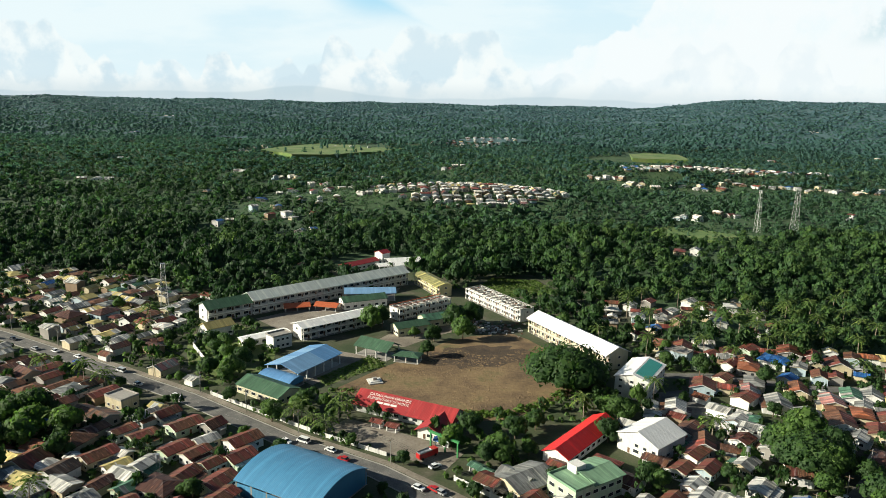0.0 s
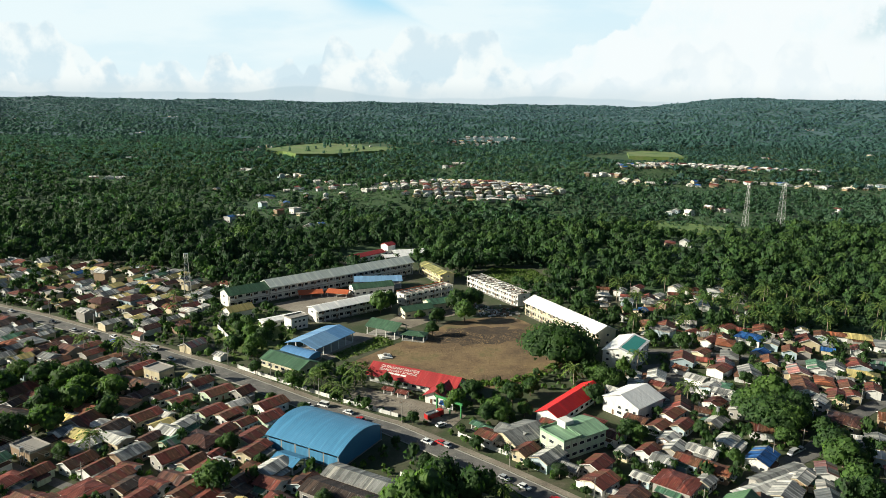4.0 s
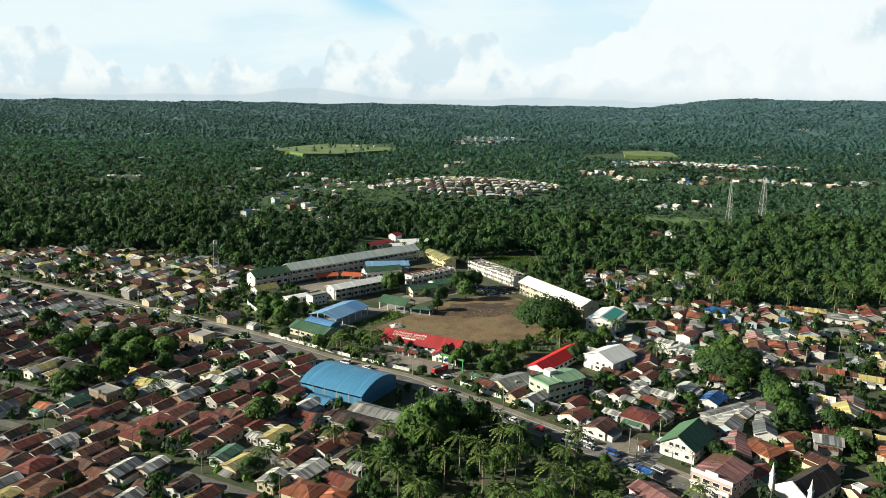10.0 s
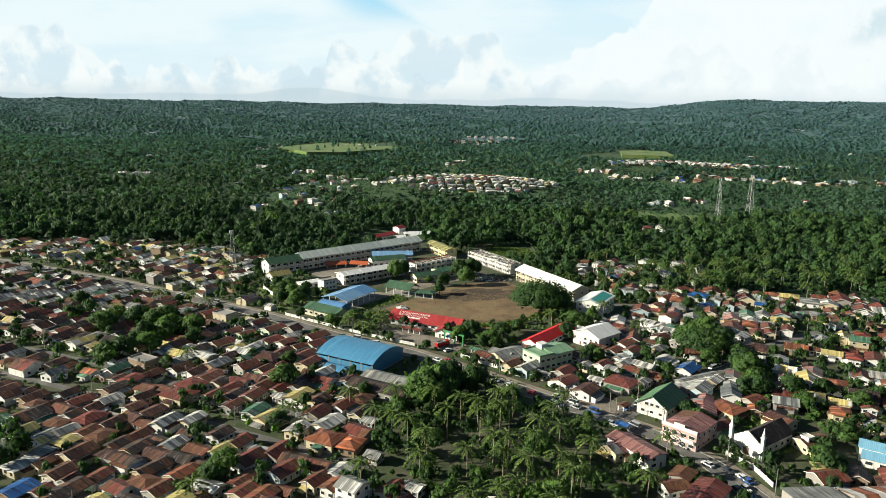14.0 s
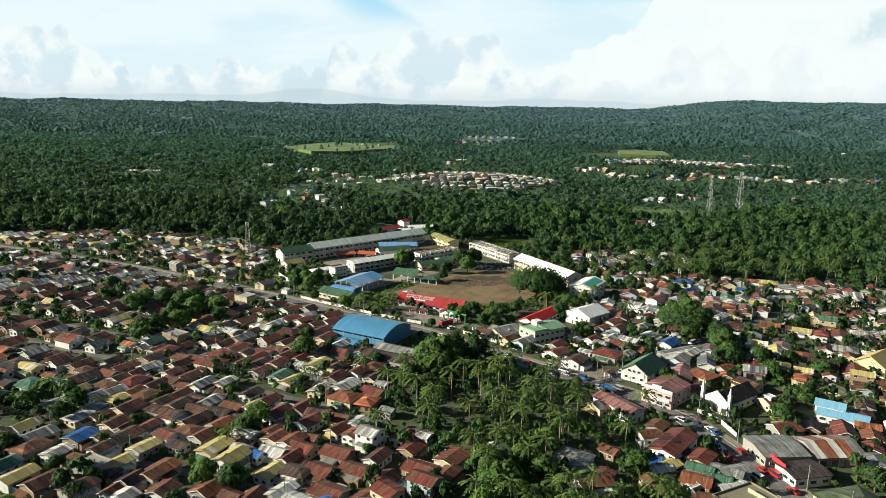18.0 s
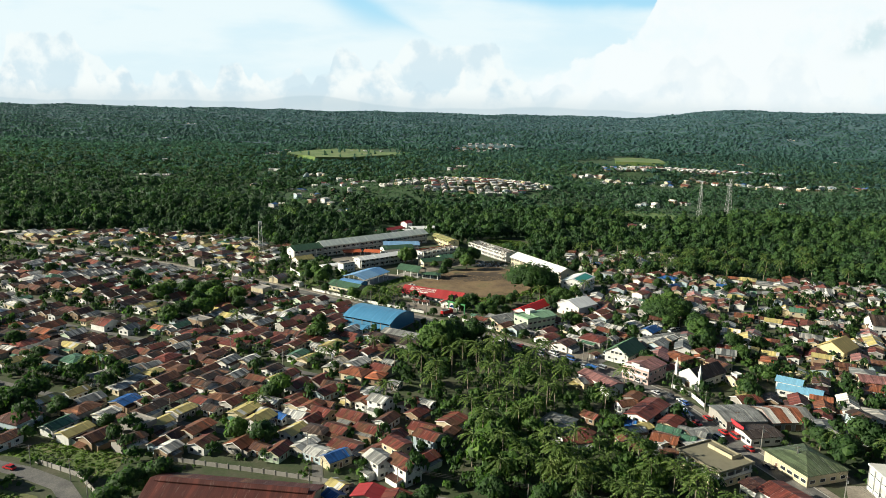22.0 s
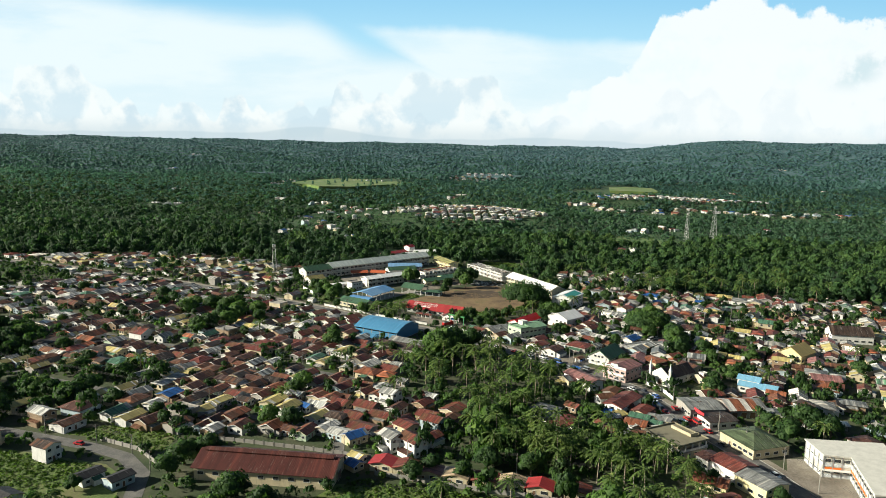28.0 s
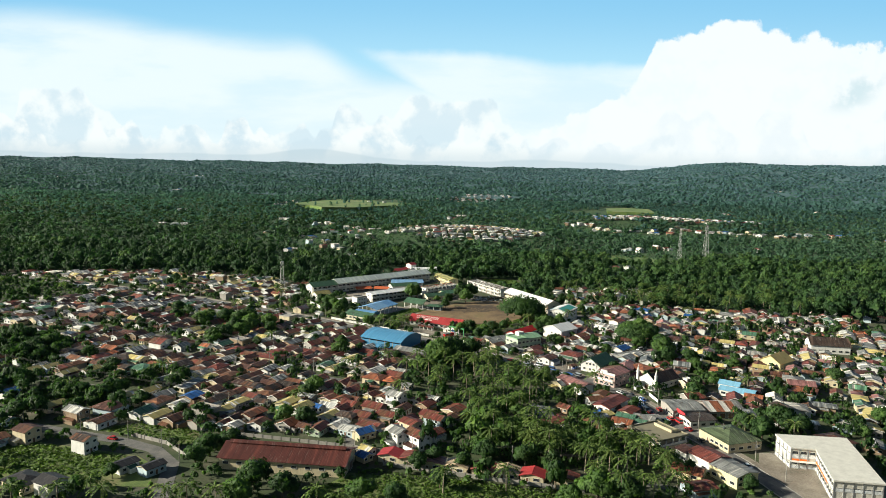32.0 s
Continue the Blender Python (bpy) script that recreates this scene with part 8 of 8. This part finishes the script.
# ---- walls, fence and gate ----


def wall_line(points, h, material, label, name="boundary_wall", pier=4.0, group="boundary walls"):
    """A wall in panels between piers along a line."""
    w = tagged(new(name), label, "wall", group)
    w.matrix_world = pose(points[0][0], points[0][1], 0)
    o = Vector(points[0])
    for a, b in zip(points, points[1:]):
        a, b = Vector(a), Vector(b)
        n = max(1, round((b - a).length / pier))
        turn = math.degrees(math.atan2(b.y - a.y, b.x - a.x))
        step = (b - a).length / n
        panel = Shape().box(0.2, -0.08, 0, step - 0.2, 0.08, h).mesh("panel", material)
        post = tray(Shape(), -0.2, -0.2, 0, 0.2, 0.2, h + 0.25, 0.05, 0.03, 0, 0).mesh("pier", material)
        for k in range(n):
            p = a + (b - a) * (k / n) - o
            part("panel", panel, w, at=pose(p.x, p.y, 0, 0, 0, turn))
            part("pier", post, w, at=pose(p.x, p.y, 0, 0, 0, turn))
    return w


wall_line([(-100, 249), (-78, 235), (-48, 216.5), (-24, 204)], 1.5, WHITE, "white concrete school fence with piers along the road", "school_fence")
wall_line([(-1, 190), (10, 181), (24, 171)], 1.6, WHITE, "white boundary wall with posters and yellow base", "school_fence")
wall_line([(-134, 329), (-128, 303), (-116, 285)], 2.2, WHITE, "pale school boundary wall beside a grassy lane")
wall_line([(-97, 18.5), (-60, 12), (-33, 6.5)], 1.5, CONCRETE, "weathered grey concrete wall behind the warehouse")
wall_line([(-141, 14), (-121.5, 6), (-107.5, -7)], 1.6, CONCRETE, "curved weathered concrete wall beside a lane")
wall_line([(92, 101), (97.5, 92), (99.5, 80)], 1.7, WHITE, "white churchyard fence with yellow patches along the road", "churchyard_fence")
wall_line([(98, 126), (110, 136), (124, 142)], 2.2, WHITE, "pale churchyard side wall", "churchyard_fence")
wall_line([(-30, -6.5), (10, -16.2), (46, -23.5)], 1.6, CONCRETE, "stained pale wall behind a row of small houses")
wall_line([(-75, 147), (-63, 141), (-52, 137)], 2.2, CONCRETE, "bare hollow-block wall between gardens")
wall_line([(-164, 128), (-140, 119), (-117, 110)], 1.8, CONCRETE, "bare hollow-block wall along a lane")
GATE_GREEN = plain("green_gate_paint", (0.05, 0.22, 0.07), 0.5)
gate = thing("school_gate", -5, 208.5, -38, "green steel school gate arch with a sign panel", "gate")
for gx_ in (-6, 0.5, 6):
    part("post", Shape().box(gx_ - 0.25, -0.25, 0, gx_ + 0.25, 0.25, 5.2).mesh("post", GATE_GREEN), gate)
part("beam", Shape().box(-6.6, -0.35, 5.2, 6.6, 0.35, 6.0).mesh("beam", GATE_GREEN), gate)
part("sign_panel", Shape().box(-1.2, -0.42, 2.2, 2.2, -0.3, 4.9).mesh("sign_panel", WHITE), gate, "pale plain sign panel")

# ---- power poles and wires along the roads ----


def pole(x, y, turn, h=9.0):
    p = thing("power_pole", x, y, turn, "grey power pole with a crossarm beside the road", "pole", "power poles")
    part("post", Shape().tube((0, 0, 0), (0, 0, h), 0.17, 0.11, 7).mesh("post", KERB), p)
    part("crossarm", Shape().box(-0.06, -1.1, h - 0.8, 0.06, 1.1, h - 0.66).mesh("crossarm", WOOD), p)
    if h > 8:
        part("lamp_arm", Shape().tube((0, 0, h - 1.6), (0, -1.8, h - 1.2), 0.05, 0.04, 5).mesh("lamp_arm", STEEL), p)
    if h > 8 and round(x) % 3 == 0:
        part("transformer", Shape().tube((0, 0.42, h - 2.8), (0, 0.42, h - 1.9), 0.26, 0.26, 9).mesh("transformer", STEEL), p)
    return p


def wires(points, h):
    w = tagged(new("power_wires"), "thin black power wires slung between poles", "wires", "power wires")
    for off in (-0.9, 0.0, 0.9):
        line_pts = []
        for a, b in zip(points, points[1:]):
            d = (Vector(b) - Vector(a)).normalized()
            n = Vector((-d.y, d.x)) * off
            for k in range(6):
                u = k / 6
                q = Vector(a) * (1 - u) + Vector(b) * u + n
                line_pts.append((q.x, q.y, h - 0.6 - 2.6 * u * (1 - u)))
        s = Shape().chain(line_pts, 0.025)
        part("wire", s.mesh("wire", BLACK), w)


north = [(x, y) for x, y in offset_line(MAIN_ROAD[2:], 6.6)]
line_poles = []
for a, b in zip(north, north[1:]):
    n = max(1, round((Vector(b) - Vector(a)).length / 34))
    for k in range(n):
        line_poles.append((a[0] + (b[0] - a[0]) * k / n, a[1] + (b[1] - a[1]) * k / n))
for k, (x, y) in enumerate(line_poles):
    b = line_poles[min(k + 1, len(line_poles) - 1)]
    a = line_poles[max(k - 1, 0)]
    pole(round(x, 1), round(y, 1), math.degrees(math.atan2(b[1] - a[1], b[0] - a[0])))
wires(line_poles, 9.0)
for line in LANES + [SIDE_ROAD]:
    side = offset_line(line, 2.9)
    row = []
    for a, b in zip(side, side[1:]):
        n = max(1, round((Vector(b) - Vector(a)).length / 38))
        row += [(a[0] + (b[0] - a[0]) * k / n, a[1] + (b[1] - a[1]) * k / n) for k in range(n)]
    for x, y in row:
        pole(round(x, 1), round(y, 1), math.degrees(math.atan2(line[1][1] - line[0][1], line[1][0] - line[0][0])), 7.8)
    wires(row, 7.8)

# ---- odds and ends ----
TANK = Shape().tube((0, 0, 0), (0, 0, 1.5), 0.65, 0.65, 12).mesh("tank", STEEL)
for x, y, h in ((-95, 188, 5), (-142, 160, 5), (-60, 110, 5), (96, 205, 6), (60, 60, 6), (-160, 96, 5), (140, 140, 6), (131, 196, 6)):
    t = thing("water_tank", x, y, 10, "steel water tank on a thin stand", "tank")
    part("tank", TANK, t, at=pose(0, 0, h))
    for a in (-0.5, 0.5):
        for b in (-0.5, 0.5):
            part("leg", Shape().box(a - 0.06, b - 0.06, 0, a + 0.06, b + 0.06, h).mesh("leg", STEEL), t)
bell = thing("white_belfry", 121.5, 106, 30, "small white belfry block beside the church", "belfry")
part("wall", Shape().box(-1.4, -1.4, 0, 1.4, 1.4, 5.4).mesh("wall", WHITE), bell)
part("cap", tray(Shape(), -1.7, -1.7, 5.4, 1.7, 1.7, 5.9, 0.25, 0.2, 0, 0).mesh("cap", WHITE), bell)
part("opening", Shape().box(-0.5, -1.44, 3.4, 0.5, -1.38, 4.8).mesh("opening", GLASS), bell)
hoarding = thing("white_hoarding", -15.5, 143, -30, "blank white hoarding behind a tall tree", "hoarding")
part("panel", Shape().box(-2.6, -0.15, 3.0, 2.6, 0.15, 11.0).mesh("panel", WHITE), hoarding)
for x in (-2, 2):
    part("post", Shape().box(x - 0.15, 0.16, 0, x + 0.15, 0.45, 10.5).mesh("post", STEEL), hoarding)
plinth = thing("monument", -36.5, 268, 20, "low white stepped monument on the grass", "monument")
part("base", Shape().box(-3, -3, 0, 3, 3, 0.5).mesh("base", WHITE), plinth)
part("step", Shape().box(-2, -2, 0.5, 2, 2, 0.9).mesh("step", WHITE), plinth)
part("block", Shape().box(-0.8, -0.8, 0.9, 0.8, 0.8, 1.9).mesh("block", CONCRETE), plinth)
for x, y, turn, c in ((-6, 213, -24, "u"), (6, 196, -40, "n"), (9, 193, -38, "n"), (-30, 226, -24, "r"), (-24, 223, -24, "r"), (60, 118, -45, "u"), (47, 152, -44, "w"), (50, 149, -44, "g"), (64, 136, 45, "b")):
    shed("stall", x, y, turn, 4.6, 3.4, 2.3, 0.5, ROOFS[c], "small open roadside stall with a metal roof", "stall", posts=2, over=0.3)
d = random.Random(4)
heap = Shape()
for _ in range(160):
    x, y, a = d.gauss(14, 9), d.gauss(344, 5), d.uniform(0.3, 1.3)
    heap.box(x, y, 0, x + a * 1.5, y + a, d.uniform(0.2, 0.9), d.randrange(3))
tagged(new("debris", heap.mesh("debris", CONCRETE, WHITE, WOOD)), "heaps of broken concrete and timber by the stripped block", "rubble", kind="stuff")

# ---- glass panes in the windows of the larger buildings ----
PANES = {}
for key, w, h in ((WINDOW, 1.5, 1.2), (WIDE_WINDOW, 2.3, 1.3), (BAY_WINDOW, 2.6, 1.35)):
    PANES[key.name] = Shape().box(-w / 2 + 0.12, -0.04, 0.12, w / 2 - 0.12, -0.015, h - 0.12).mesh("pane", GLASS)
for ob in [o for o in scene.objects if o.type == "MESH" and o.data.name in PANES and o.parent and o.parent.get("category") != "house"]:
    part("pane", PANES[ob.data.name], ob)
